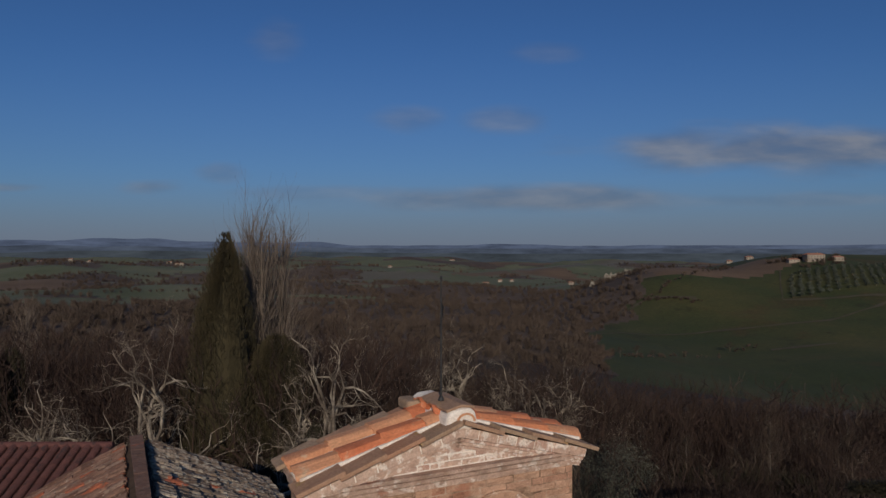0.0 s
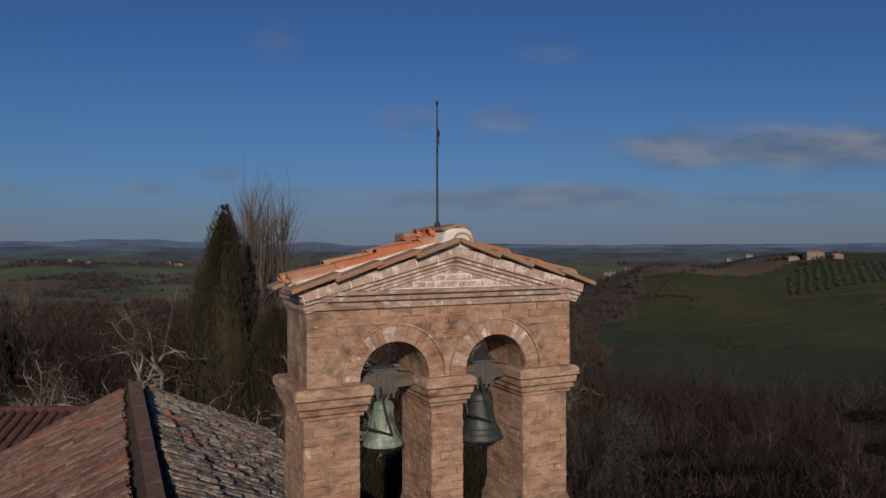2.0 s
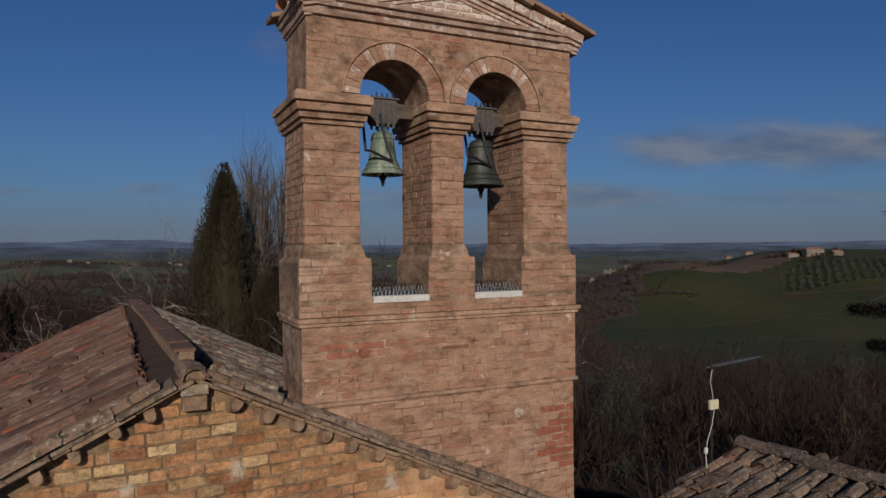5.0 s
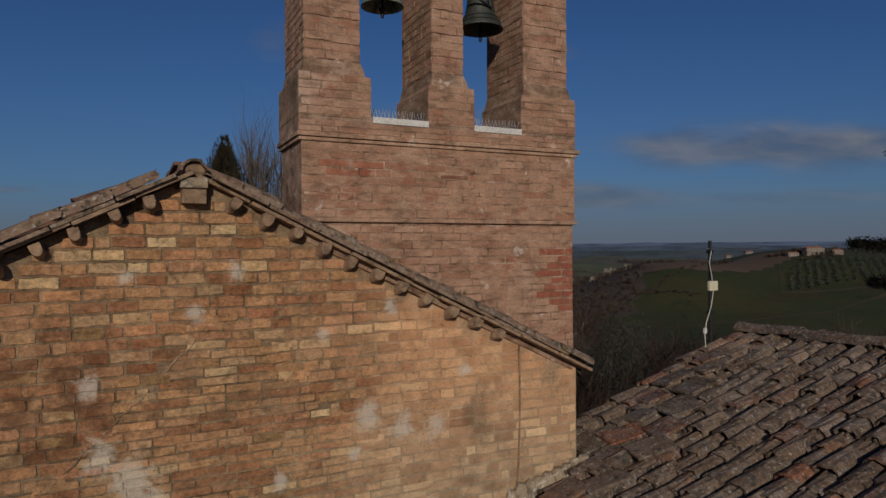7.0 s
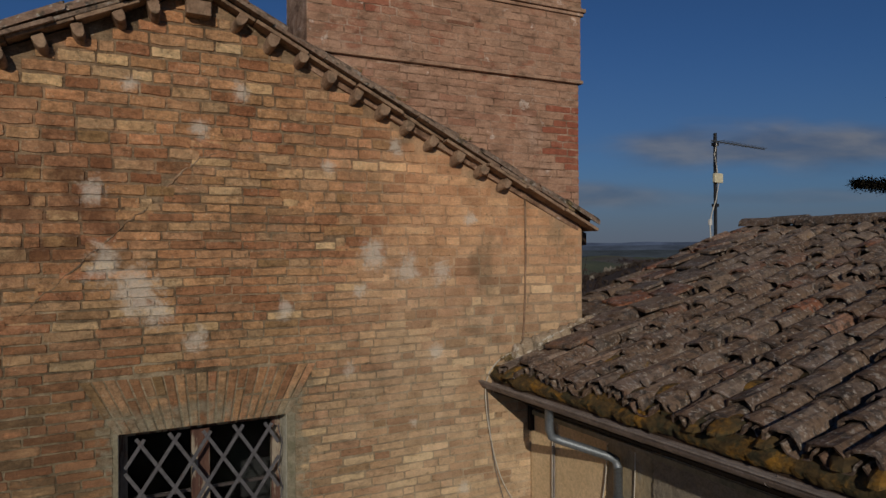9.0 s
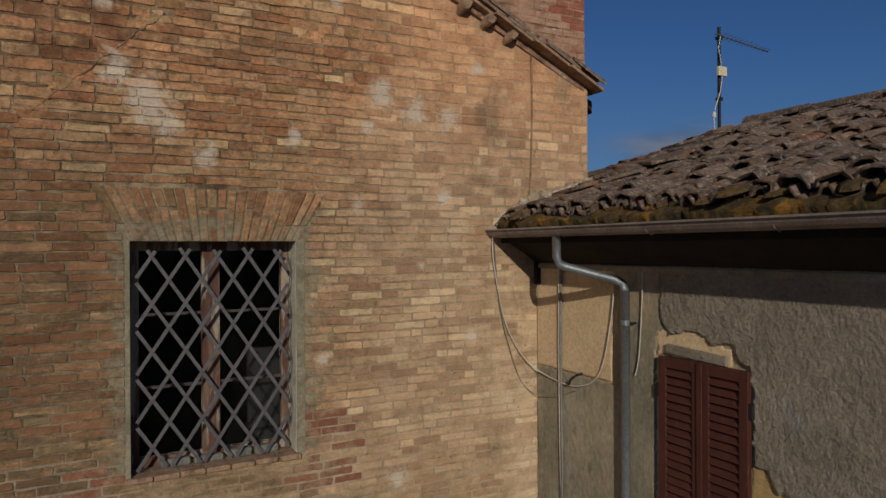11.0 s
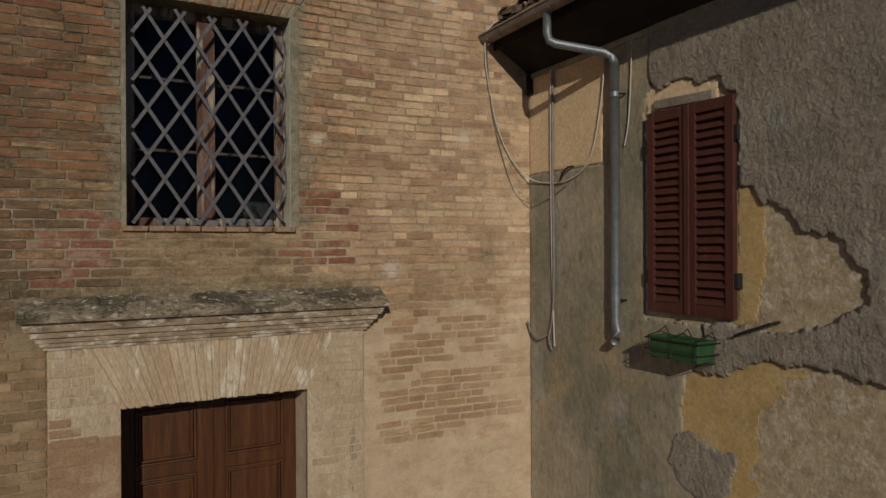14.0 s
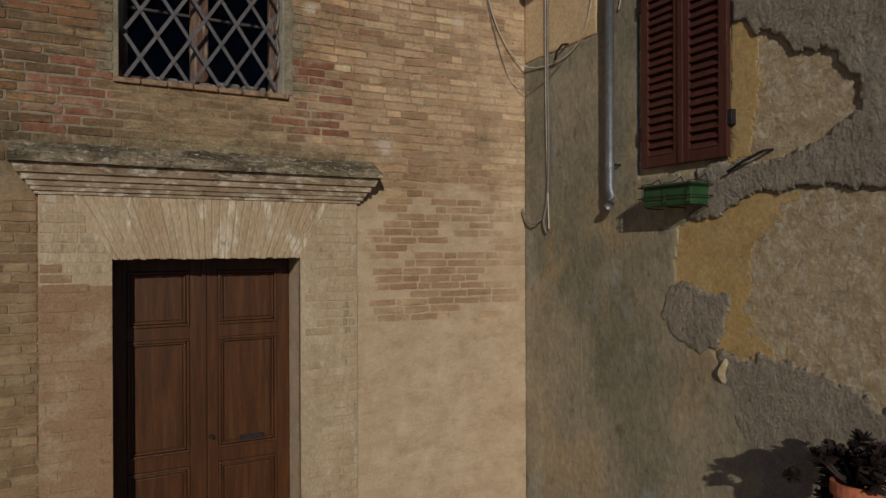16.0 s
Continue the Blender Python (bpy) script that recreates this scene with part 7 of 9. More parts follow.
        if EAVE_X - 0.1 < p.x < EAVE_X + 0.8 and rr.random() < 1.0 - 1.1 * (p.x - EAVE_X):
            mats.append(Matrix.Translation((p.x + rr.uniform(0.0, 0.3), p.y + rr.uniform(-0.02, 0.02), roof_z(p.x) + 0.075 + rr.uniform(0, 0.02))) @ Matrix.Rotation(-ang, 4, "Y") @ Matrix.Diagonal((rr.uniform(0.10, 0.22), rr.uniform(0.05, 0.10), rr.uniform(0.4, 0.9), 1)))
    joined("moss", (lump.v, lump.f), mats, "moss", roof, "yellow-brown moss in the tile channels", "stuff")
    # silt and moss that fill the channels along the eave
    nx, ny = 9, 520
    y_end = front_y(3.3) - 0.05
    silt = []
    for i in range(nx):
        for j in range(ny):
            x, y = EAVE_X - 0.05 + 0.055 * i, HOUSE_NEAR + (y_end - HOUSE_NEAR) * j / (ny - 1)
            w = noise.noise(Vector((x * 9, y * 7, 3.0))) + 0.6 * noise.noise(Vector((x * 25, y * 22, 8.0)))
            silt.append((x + (0.02 * w if i == 0 else 0.0), y, roof_z(x) + 0.026 + 0.016 * w - (0.03 if i == 0 else 0.0) - 0.006 * max(i - 5, 0)))
    skirt = [(x + 0.03, y, z - 0.05) for x, y, z in silt[:ny]]
    faces = [(i * ny + j, (i + 1) * ny + j, (i + 1) * ny + j + 1, i * ny + j + 1) for i in range(nx - 1) for j in range(ny - 1)]
    faces += [(nx * ny + j, j, j + 1, nx * ny + j + 1) for j in range(ny - 1)]
    Geo().add(silt + skirt, faces).obj("eave_moss", "moss", roof, "orange moss and silt in the lowest tile channels", kind="stuff", smooth=True)
    # far slope, never seen but from its ridge
    back = []
    y = HOUSE_END - 0.10
    while y > HOUSE_NEAR:
        for j in range(3):
            x = RIDGE_X + 0.45 + j * 0.33
            back.append(Matrix.Translation((x, y, roof_z(x) + 0.035)) @ Matrix.Rotation(math.pi, 4, "Z") @ Matrix.Rotation(-ang, 4, "Y"))
        y -= rowp
    joined("tiles", tpl, back, "tile_joined", roof, "", "stuff")
    ridge = []
    y = HOUSE_END - 0.02
    while y > HOUSE_NEAR:
        m = Matrix.Translation((RIDGE_X + rr.uniform(-0.02, 0.02), y, zr + 0.065 + rr.uniform(0, 0.02))) @ Matrix.Rotation(-math.pi / 2 + rr.uniform(-0.06, 0.06), 4, "Z") @ Matrix.Rotation(rr.uniform(-0.05, 0.01), 4, "Y")
        ridge.append(m)
        y -= 0.39
    rt = coppo(0.46, 0.125, 0.115, 0.018, 6)
    rme = bpy.data.meshes.new("ridge_tile")
    rme.from_pydata(rt[0], [], rt[1])
    rme.materials.append(M["tile_grey"])
    share("ridge_tile", rme, ridge, roof)
    # mortar and moss that close the channel mouths
    g = Geo()
    y = HOUSE_NEAR
    while y < front_y(3.3) - 0.06:
        h = rr.uniform(-0.02, 0.02)
        g.box(EAVE_X + 0.02 + rr.uniform(-0.01, 0.02), EAVE_X + 0.10, y, y + 0.054, EAVE_Z - 0.02, EAVE_Z + 0.045 + h)
        y += 0.053
    g.obj("eave_bedding", "moss", roof, "mossy mortar under the lowest tiles", kind="stuff")
    # boards under the eave, its shade put into their near-black colour
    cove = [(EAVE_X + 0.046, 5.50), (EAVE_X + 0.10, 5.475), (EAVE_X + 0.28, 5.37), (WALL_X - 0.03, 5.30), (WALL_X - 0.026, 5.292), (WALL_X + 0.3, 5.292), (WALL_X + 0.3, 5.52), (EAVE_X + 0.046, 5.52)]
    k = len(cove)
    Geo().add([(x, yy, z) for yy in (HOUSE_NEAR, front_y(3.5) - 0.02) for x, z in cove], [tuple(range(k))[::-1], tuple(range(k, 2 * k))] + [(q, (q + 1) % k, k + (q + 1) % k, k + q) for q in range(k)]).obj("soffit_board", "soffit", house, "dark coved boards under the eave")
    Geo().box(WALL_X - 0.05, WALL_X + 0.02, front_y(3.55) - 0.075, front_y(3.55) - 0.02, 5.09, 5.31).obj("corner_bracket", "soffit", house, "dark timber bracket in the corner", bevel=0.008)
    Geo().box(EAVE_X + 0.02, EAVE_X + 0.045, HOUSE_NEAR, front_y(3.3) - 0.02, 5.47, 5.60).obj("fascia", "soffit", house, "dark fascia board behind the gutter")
    Geo().box(WALL_X - 0.035, WALL_X, HOUSE_NEAR, front_y(3.6) - 0.05, 5.24, 5.285).obj("wall_trim", "plaster_smooth", house, "pale chipped moulding under the eave", bevel=0.005)
    # gutter: half round with a bright lip
    n = 8
    gut = Geo()
    y1 = front_y(3.2) - 0.015
    vs = []
    for yy in (HOUSE_NEAR, y1):
        for rad in (0.068, 0.064):
            vs += [(EAVE_X - 0.055 + rad * math.cos(math.pi + math.pi * i / n), yy, 5.585 + rad * math.sin(math.pi + math.pi * i / n)) for i in range(n + 1)]
    k = n + 1
    fs = []
    for i in range(n):
        fs += [(i, i + 1, 2 * k + i + 1, 2 * k + i), (k + i + 1, k + i, 3 * k + i, 3 * k + i + 1), (i, k + i, k + i + 1, i + 1), (2 * k + i, 2 * k + i + 1, 3 * k + i + 1, 3 * k + i)]
    gut.add(vs, fs)
    gutter = gut.obj("gutter", "gutter", house, "rusty half-round gutter")
    Geo().box(EAVE_X - 0.136, EAVE_X - 0.104, HOUSE_NEAR, y1, 5.582, 5.594).obj("gutter_lip", "gutter_lip", gutter)
    for yy in np.arange(HOUSE_NEAR + 0.4, y1, 0.9):
        Geo().tube([(EAVE_X - 0.12, yy, 5.59), (EAVE_X - 0.10, yy, 5.535), (EAVE_X - 0.055, yy, 5.512), (EAVE_X - 0.01, yy, 5.535), (EAVE_X + 0.02, yy, 5.60)], 0.007, 5).obj("gutter_bracket", "gutter", gutter)
    # downpipe: outlet, long sloping neck, pipe on the wall, shoe
    py = 3.865
    dp = Geo()
    dp.tube([(EAVE_X - 0.05, 4.19, 5.54), (EAVE_X - 0.05, 4.19, 5.36), (EAVE_X - 0.035, 4.18, 5.305), (EAVE_X + 0.01, 4.16, 5.28), (WALL_X - 0.13, py + 0.04, 5.18), (WALL_X - 0.08, py + 0.01, 5.15), (WALL_X - 0.065, py, 5.08)], 0.034, 12)
    pipe = dp.obj("downpipe", "zinc", house, "grey zinc downpipe", smooth=True)
    Geo().tube([(WALL_X - 0.065, py, 5.10), (WALL_X - 0.065, py, 3.07), (WALL_X - 0.068, py - 0.005, 3.0), (WALL_X - 0.09, py - 0.025, 2.95), (WALL_X - 0.12, py - 0.05, 2.935)], 0.035, 14).obj("pipe_shaft", "zinc", pipe, smooth=True)
    for z in (4.85, 3.25):
        Geo().tube([(WALL_X - 0.065, py, z - 0.02), (WALL_X - 0.065, py, z + 0.02)], 0.041, 14).obj("pipe_collar", "zinc", pipe)
        Geo().tube([(WALL_X - 0.06, py - 0.045, z), (WALL_X + 0.02, py - 0.07, z)], 0.008, 5).obj("pipe_hook", "dark_iron", pipe)


build_house_roof()


def build_shutter():
    y0, y1, z0, z1 = 2.81, 3.545, 3.19, 4.64
    s = thing("shutter_pair", Matrix.Translation((WALL_X, 3.1775, 3.19)), "closed red-brown louvred wooden shutters on the grey wall", "shutters")
    x = -0.055
    half = (y1 - y0) / 2
    h = z1 - z0
    for a, b in ((-half, -0.004), (0.004, half)):
        fr = Geo()
        st = 0.065
        fr.box(x, x + 0.04, a, a + st, 0, h)
        fr.box(x, x + 0.04, b - st, b, 0, h)
        for lo, hi in ((0, 0.075), (h - 0.075, h)):
            fr.box(x + 0.001, x + 0.039, a + st, b - st, lo, hi)
        leaf = fr.obj("shutter_leaf", "shutter_wood", s, bevel=0.004)
        n = 22
        sl = Geo().box(-0.031, 0.031, a + st - 0.004, b - st + 0.004, -0.005, 0.005)
        me = sl.mesh("slat")
        me.materials.append(M["shutter_wood"])
        step = (h - 0.15) / n
        share("slat", me, [Matrix.Translation((x + 0.02, 0, 0.075 + step * (i + 0.5))) @ Matrix.Rotation(radians(-60), 4, "Y") @ Matrix.Rotation(0.012 * math.sin(i * 2.3 + b * 9), 4, "X") for i in range(n)], leaf)
        Geo().box(x + 0.036, x + 0.04, a + st, b - st, 0.07, h - 0.07).obj("backing", "beam_wood", leaf)
    Geo().box(x - 0.012, x, -0.022, 0.022, 0.0, h).obj("cover_strip", "shutter_wood", s, bevel=0.004)
    Geo().box(-0.034, -0.004, -0.12, half + 0.03, h + 0.008, h + 0.075, Matrix.Rotation(0.05, 4, "X")).obj("lintel_slab", "plaster_rough", s, "broken grey lintel slab", bevel=0.008)
    for yy in (-half - 0.012, half + 0.012):
        for z in (0.25, 1.2):
            Geo().box(x + 0.005, 0.01, yy - 0.018, yy + 0.018, z - 0.05, z + 0.05).obj("hinge", "dark_iron", s, bevel=0.003)


build_shutter()


def build_planter():
    p = thing("planter_box", Matrix.Translation((3.50, 3.175, 2.895)), "empty green plastic planter in a wire holder on the wall", "planter")
    g = Geo()
    w, d, h = 0.205, 0.085, 0.145
    for x0, x1, y0, y1, z0, z1 in ((-d, d, -w, w, 0, 0.012), (-d, -d + 0.01, -w, w, 0.012, h), (d - 0.01, d, -w, w, 0.012, h), (-d + 0.01, d - 0.01, -w, -w + 0.01, 0.012, h), (-d + 0.01, d - 0.01, w - 0.01, w, 0.012, h)):
        g.box(x0, x1, y0, y1, z0, z1)
    g.obj("box", "planter", p, bevel=0.004)
    rim = Geo()
    rim.box(-d - 0.012, -d + 0.012, -w - 0.012, w + 0.012, h - 0.018, h)
    rim.box(-d - 0.004, -d, -w, w, h * 0.45, h * 0.5)
    rim.box(-d + 0.013, d, w - 0.012, w + 0.012, h - 0.018, h)
    rim.box(-d + 0.013, d, -w - 0.012, -w + 0.012, h - 0.018, h)
    rim.obj("rim", "planter", p, bevel=0.003)
    Geo().box(-d + 0.01, d - 0.01, -w + 0.01, w - 0.01, 0.08, 0.10).obj("soil", "wood_floor", p)
    for yy in (-0.20, 0.0, 0.20):
        Geo().tube([(0.11, yy, 0.13), (0.06, yy, 0.20), (0.0, yy, 0.165), (-d - 0.016, yy, 0.15), (-d - 0.018, yy, 0.02), (-0.05, yy, -0.012), (0.11, yy, -0.012)], 0.004, 5).obj("holder_wire", "dark_iron", p)
    for z in (0.055, 0.13):
        Geo().tube([(0.1, w + 0.03, z), (-d - 0.02, w + 0.03, z), (-d - 0.02, -w - 0.03, z), (0.1, -w - 0.03, z)], 0.004, 5).obj("holder_wire", "dark_iron", p)


build_planter()


def cable(name, points, r, mat, label):
    """A sagging line through points, smoothed."""
    pts = [Vector(q) for q in points]
    out = []
    for i in range(len(pts) - 1):
        p0, p1, p2, p3 = pts[max(i - 1, 0)], pts[i], pts[i + 1], pts[min(i + 2, len(pts) - 1)]
        for k in range(6):
            t = k / 6
            out.append(0.5 * ((2 * p1) + (p2 - p0) * t + (2 * p0 - 5 * p1 + 4 * p2 - p3) * t * t + (3 * p1 - p0 - 3 * p2 + p3) * t ** 3))
    out.append(pts[-1])
    return tagged(Geo().tube(out, r, 6).obj(name, mat, smooth=True), label, "cable")


HOOKS = ((2.55, 3.17, 0.25), (4.45, 4.33, 0.10))


def build_flakes():
    """Curls of plaster that stand off the bare patch."""
    for y, z, w, h in ((2.86, 1.81, 0.032, 0.16),):
        g = Geo()
        n = 7
        vs = []
        for i in range(n + 1):
            t = i / n
            wide = w * (0.25 + 0.75 * math.sin(math.pi * (0.15 + 0.75 * t)))
            for e in (-1, 1):
                for back in (0.0, 0.008):
                    vs.append((WALL_X - 0.012 - 0.03 * math.sin(math.pi * t) + back - 0.012 * e, y + e * wide * 0.5 + 0.012 * math.sin(5 * t), z + h * (t - 0.5)))
        fs = []
        for i in range(n):
            k = 4 * i
            fs += [(k, k + 4, k + 6, k + 2), (k + 1, k + 3, k + 7, k + 5), (k, k + 1, k + 5, k + 4), (k + 2, k + 6, k + 7, k + 3)]
        fs += [(0, 2, 3, 1), (4 * n, 4 * n + 1, 4 * n + 3, 4 * n + 2)]
        tagged(g.add(vs, fs).obj("plaster_flake", "plaster_bare"), "curled flake of pale plaster peeling off the wall", "plaster flake")


build_flakes()


def build_cables():
    X = WALL_X - 0.03
    cable("wall_cable", [(X, 4.685, 5.25), (X, 4.695, 4.6), (X, 4.690, 4.0), (X - 0.005, 4.675, 3.4), (X, 4.705, 3.05), (X - 0.01, 4.745, 2.85), (X, 4.715, 2.74)], 0.011, "cable_grey", "grey cable running down the plaster wall")
    cable("wall_cable", [(X, 4.715, 5.25), (X, 4.720, 4.6), (X, 4.717, 4.0), (X, 4.705, 3.4), (X, 4.690, 3.0), (X, 4.680, 2.78)], 0.007, "cable_white", "thin pale cable beside the grey one")
    cable("cable_stub", [(X, 4.77, 2.88), (X - 0.03, 4.86, 2.83), (X - 0.03, 4.96, 2.87), (X - 0.04, 5.03, 2.97)], 0.010, "cable_grey", "bent cable end sticking out of the wall")
    fy = front_y(3.3) - 0.03
    cable("loose_cable", [(4.14, 4.97, roof_z(4.14) + 0.06), (4.0, 4.96, roof_z(4.0) + 0.13), (3.75, 4.96, roof_z(3.75) + 0.12), (3.41, fy - 0.01, roof_z(3.41) + 0.10), (3.22, fy, 5.72), (3.12, fy - 0.01, 5.55), (3.15, fy, 5.2), (3.26, fy, 4.75), (3.42, fy - 0.02, 4.45), (3.58, 4.95, 4.28), (X, 4.5, 4.24), (X, 4.2, 4.40), (X, 4.06, 4.85), (X, 4.02, 5.2)], 0.006, "cable_white", "loose pale cable looping from roof to wall")
    cable("loose_cable", [(3.14, fy, 5.5), (3.2, fy, 4.9), (3.36, fy, 4.35), (3.5, fy, 4.12), (X, 4.85, 4.08), (X, 4.5, 4.2)], 0.004, "cable_grey", "thin dark cable sagging across the corner")
    cable("loose_cable", [(X, 3.72, 5.25), (X, 3.73, 4.95), (X, 3.76, 4.6), (X, 3.80, 4.45)], 0.005, "cable_white", "thin cable hanging beside the downpipe")
    cable("ground_wire", [(X + 0.022, 4.27, 2.06), (X + 0.021, 4.272, 1.6), (X + 0.022, 4.265, 1.0)], 0.006, "plaster_smooth", "painted wire run down the render")
    cable("front_wire", [(3.56, front_y(3.56) - 0.012, 7.22), (3.565, front_y(3.56) - 0.012, 6.7), (3.55, front_y(3.56) - 0.012, 6.2), (3.53, front_y(3.54) - 0.012, 5.9)], 0.009, "bracket", "dark wire fixed upright on the brick front")
    # small iron hooks
    for y, z, d in HOOKS:
        h = Geo().tube([(WALL_X, y - 0.02, z + 0.03), (WALL_X - 0.06, y, z + 0.02), (WALL_X - 0.08, y + d * 0.5, z - 0.03), (WALL_X - 0.06, y + d, z - 0.08)], 0.010, 6)
        tagged(h.obj("wall_hook", "dark_iron"), "bent rusty iron hook in the plaster", "hook")


build_cables()


def build_antenna():
    m = thing("roof_antenna", Matrix.Translation((6.95, 5.72, roof_z(6.95))), "thin roof mast with yagi antenna and yellowed box", "antenna")
    Geo().tube([(0, 0, -0.05), (0, 0, 1.43)], 0.021, 8).obj("mast", "dark_iron", m)
    d = Vector((0.99, 0.14, 0.0)).normalized()
    up = Vector((0, 0, 1))
    b = Geo().tube([Vector((0, 0, 1.33)) - d * 0.08, Vector((0, 0, 1.33)) + d * 1.22], 0.009, 6)
    boom = b.obj("boom", "zinc", m)
    side = d.cross(up)
    for k in range(12):
        c = Vector((0, 0, 1.335)) + d * (0.06 + 0.1 * k)
        Geo().tube([c - side * (0.10 - 0.003 * k), c + side * (0.10 - 0.003 * k)], 0.0035, 5).obj("element", "zinc", boom)
    Geo().box(-0.075, 0.075, -0.06, -0.018, 0.80, 0.92).obj("amplifier_box", "plastic_white", m, "yellowed plastic box", bevel=0.008)
    for z in (1.29, 0.52):
        Geo().box(-0.035, 0.035, -0.03, 0.03, z - 0.02, z + 0.02).obj("clamp", "dark_iron", m, bevel=0.004)
    Geo().tube([(-0.01, -0.03, 1.30), (-0.06, -0.04, 1.15), (-0.02, -0.04, 1.0), (-0.01, -0.04, 0.92)], 0.006, 5).obj("lead", "cable_white", m)
    Geo().tube([(0.0, -0.05, 0.80), (-0.02, -0.03, 0.6), (-0.11, -0.03, 0.40), (-0.16, -0.05, 0.25), (-0.20, -0.10, 0.05), (-0.36, -0.2, 0.0)], 0.007, 5).obj("lead", "cable_white", m)
    Geo().box(-0.17, -0.125, -0.055, -0.03, 0.27, 0.34).obj("splice", "white_paint", m, bevel=0.004)


build_antenna()


def build_pot():
    p = thing("potted_plant", Matrix.Translation((3.28, 1.855, 1.10)), "dark-leaved succulent in a terracotta pot", "potted plant")
    pot = Geo().lathe([(0.0, 0.0), (0.075, 0.0), (0.098, 0.30), (0.112, 0.30), (0.112, 0.36), (0.095, 0.36), (0.092, 0.33), (0.0, 0.33)], 24)
    pot.obj("pot", "terracotta", p, smooth=False)
    rr = random.Random(3)
    # three low heads added wallward where only shadow falls, and a taller clump over the pot
    heads = [(rr.uniform(-0.10, 0.10), rr.uniform(0.15, 0.42), None) for _ in range(3)] + [(rr.uniform(-0.10, 0.10), rr.uniform(-0.13, 0.17), 1) for _ in range(34)]
    for x, y, tall in heads:
        z = rr.uniform(0.18, 0.36) - 0.30 * max(y - 0.2, 0) if tall is None else rr.uniform(0.34, 0.55) - 0.35 * abs(y)
        if tall and abs(y) < 0.12 and x < 0.04:
            z = max(z, 0.47)
        c = Vector((x, y, z))
        Geo().tube([(0.02, 0.0, 0.32), (0.5 * x, 0.5 * y, 0.15 + 0.5 * z), c], 0.009, 5).obj("stem", "dark_leaf", p)
        ros = Geo()
        size = rr.uniform(0.65, 1.1)
        for i in range(40):
            a, e = rr.uniform(0, 6.28), rr.uniform(-0.6, 1.4)
            d = Vector((math.cos(a) * math.cos(e), math.sin(a) * math.cos(e), math.sin(e)))
            s = d.cross(Vector((0, 0, 1))).normalized() * 0.021 * size
            ros.add([c, c + (d * 0.040 + s * 0.8) * 1.0, c + d * 0.066 * size + s * 0.5, c + d * 0.072 * size - s * 0.5, c + d * 0.040 - s * 0.8], [(0, 1, 2, 3, 4)])
        ros.obj("rosette", "dark_leaf", p)
    # the stand that it rests on
    st = thing("plant_stand", Matrix.Translation((3.28, 1.93, 0.0)), "plain plank plant stand against the wall", "stand")
    Geo().box(-0.24, 0.24, -0.4, 0.4, 1.065, 1.10).obj("top", "old_wood", st, bevel=0.004)
    for x in (-0.2, 0.2):
        for y in (-0.36, 0.36):
            Geo().box(x - 0.025, x + 0.025, y - 0.025, y + 0.025, 0.0, 1.065).obj("leg", "old_wood", st, bevel=0.003)


build_pot()

# ---- trees and far things ----
def spot(side, ahead):
    """The place of a thing on the land: side is metres to the right for each metre ahead."""
    a = side * ahead
    p = a * RIGHT + ahead * AHEAD
    return Vector((p.x, p.y, land(a, ahead)))


def limb(g, p, d, length, r, depth, rr, twist, fork, lift, sides=5):
    """A crooked branch that forks on."""
    pts, rad = [p.copy()], [r]
    n = 4
    for i in range(n):
        d = (d + Vector((rr.uniform(-1, 1), rr.uniform(-1, 1), rr.uniform(-0.6, 0.6) + lift)) * twist).normalized()
        p = p + d * length / n
        pts.append(p.copy())
        rad.append(r * (1 - 0.55 * (i + 1) / n))
    g.tube(pts, rad, sides if depth > 1 else 3)
    if depth == 0:
        return
    for k in range(fork):
        i = rr.randint(1, n)
        w = rr.uniform(0, 6.28)
        out = Vector((math.cos(w), math.sin(w), rr.uniform(-0.25, 0.7)))
        nd = (d * 0.75 + out * 0.8).normalized()
        limb(g, pts[i], nd, length * rr.uniform(0.55, 0.8), rad[i] * 0.66, depth - 1, rr, twist, fork, lift, sides)


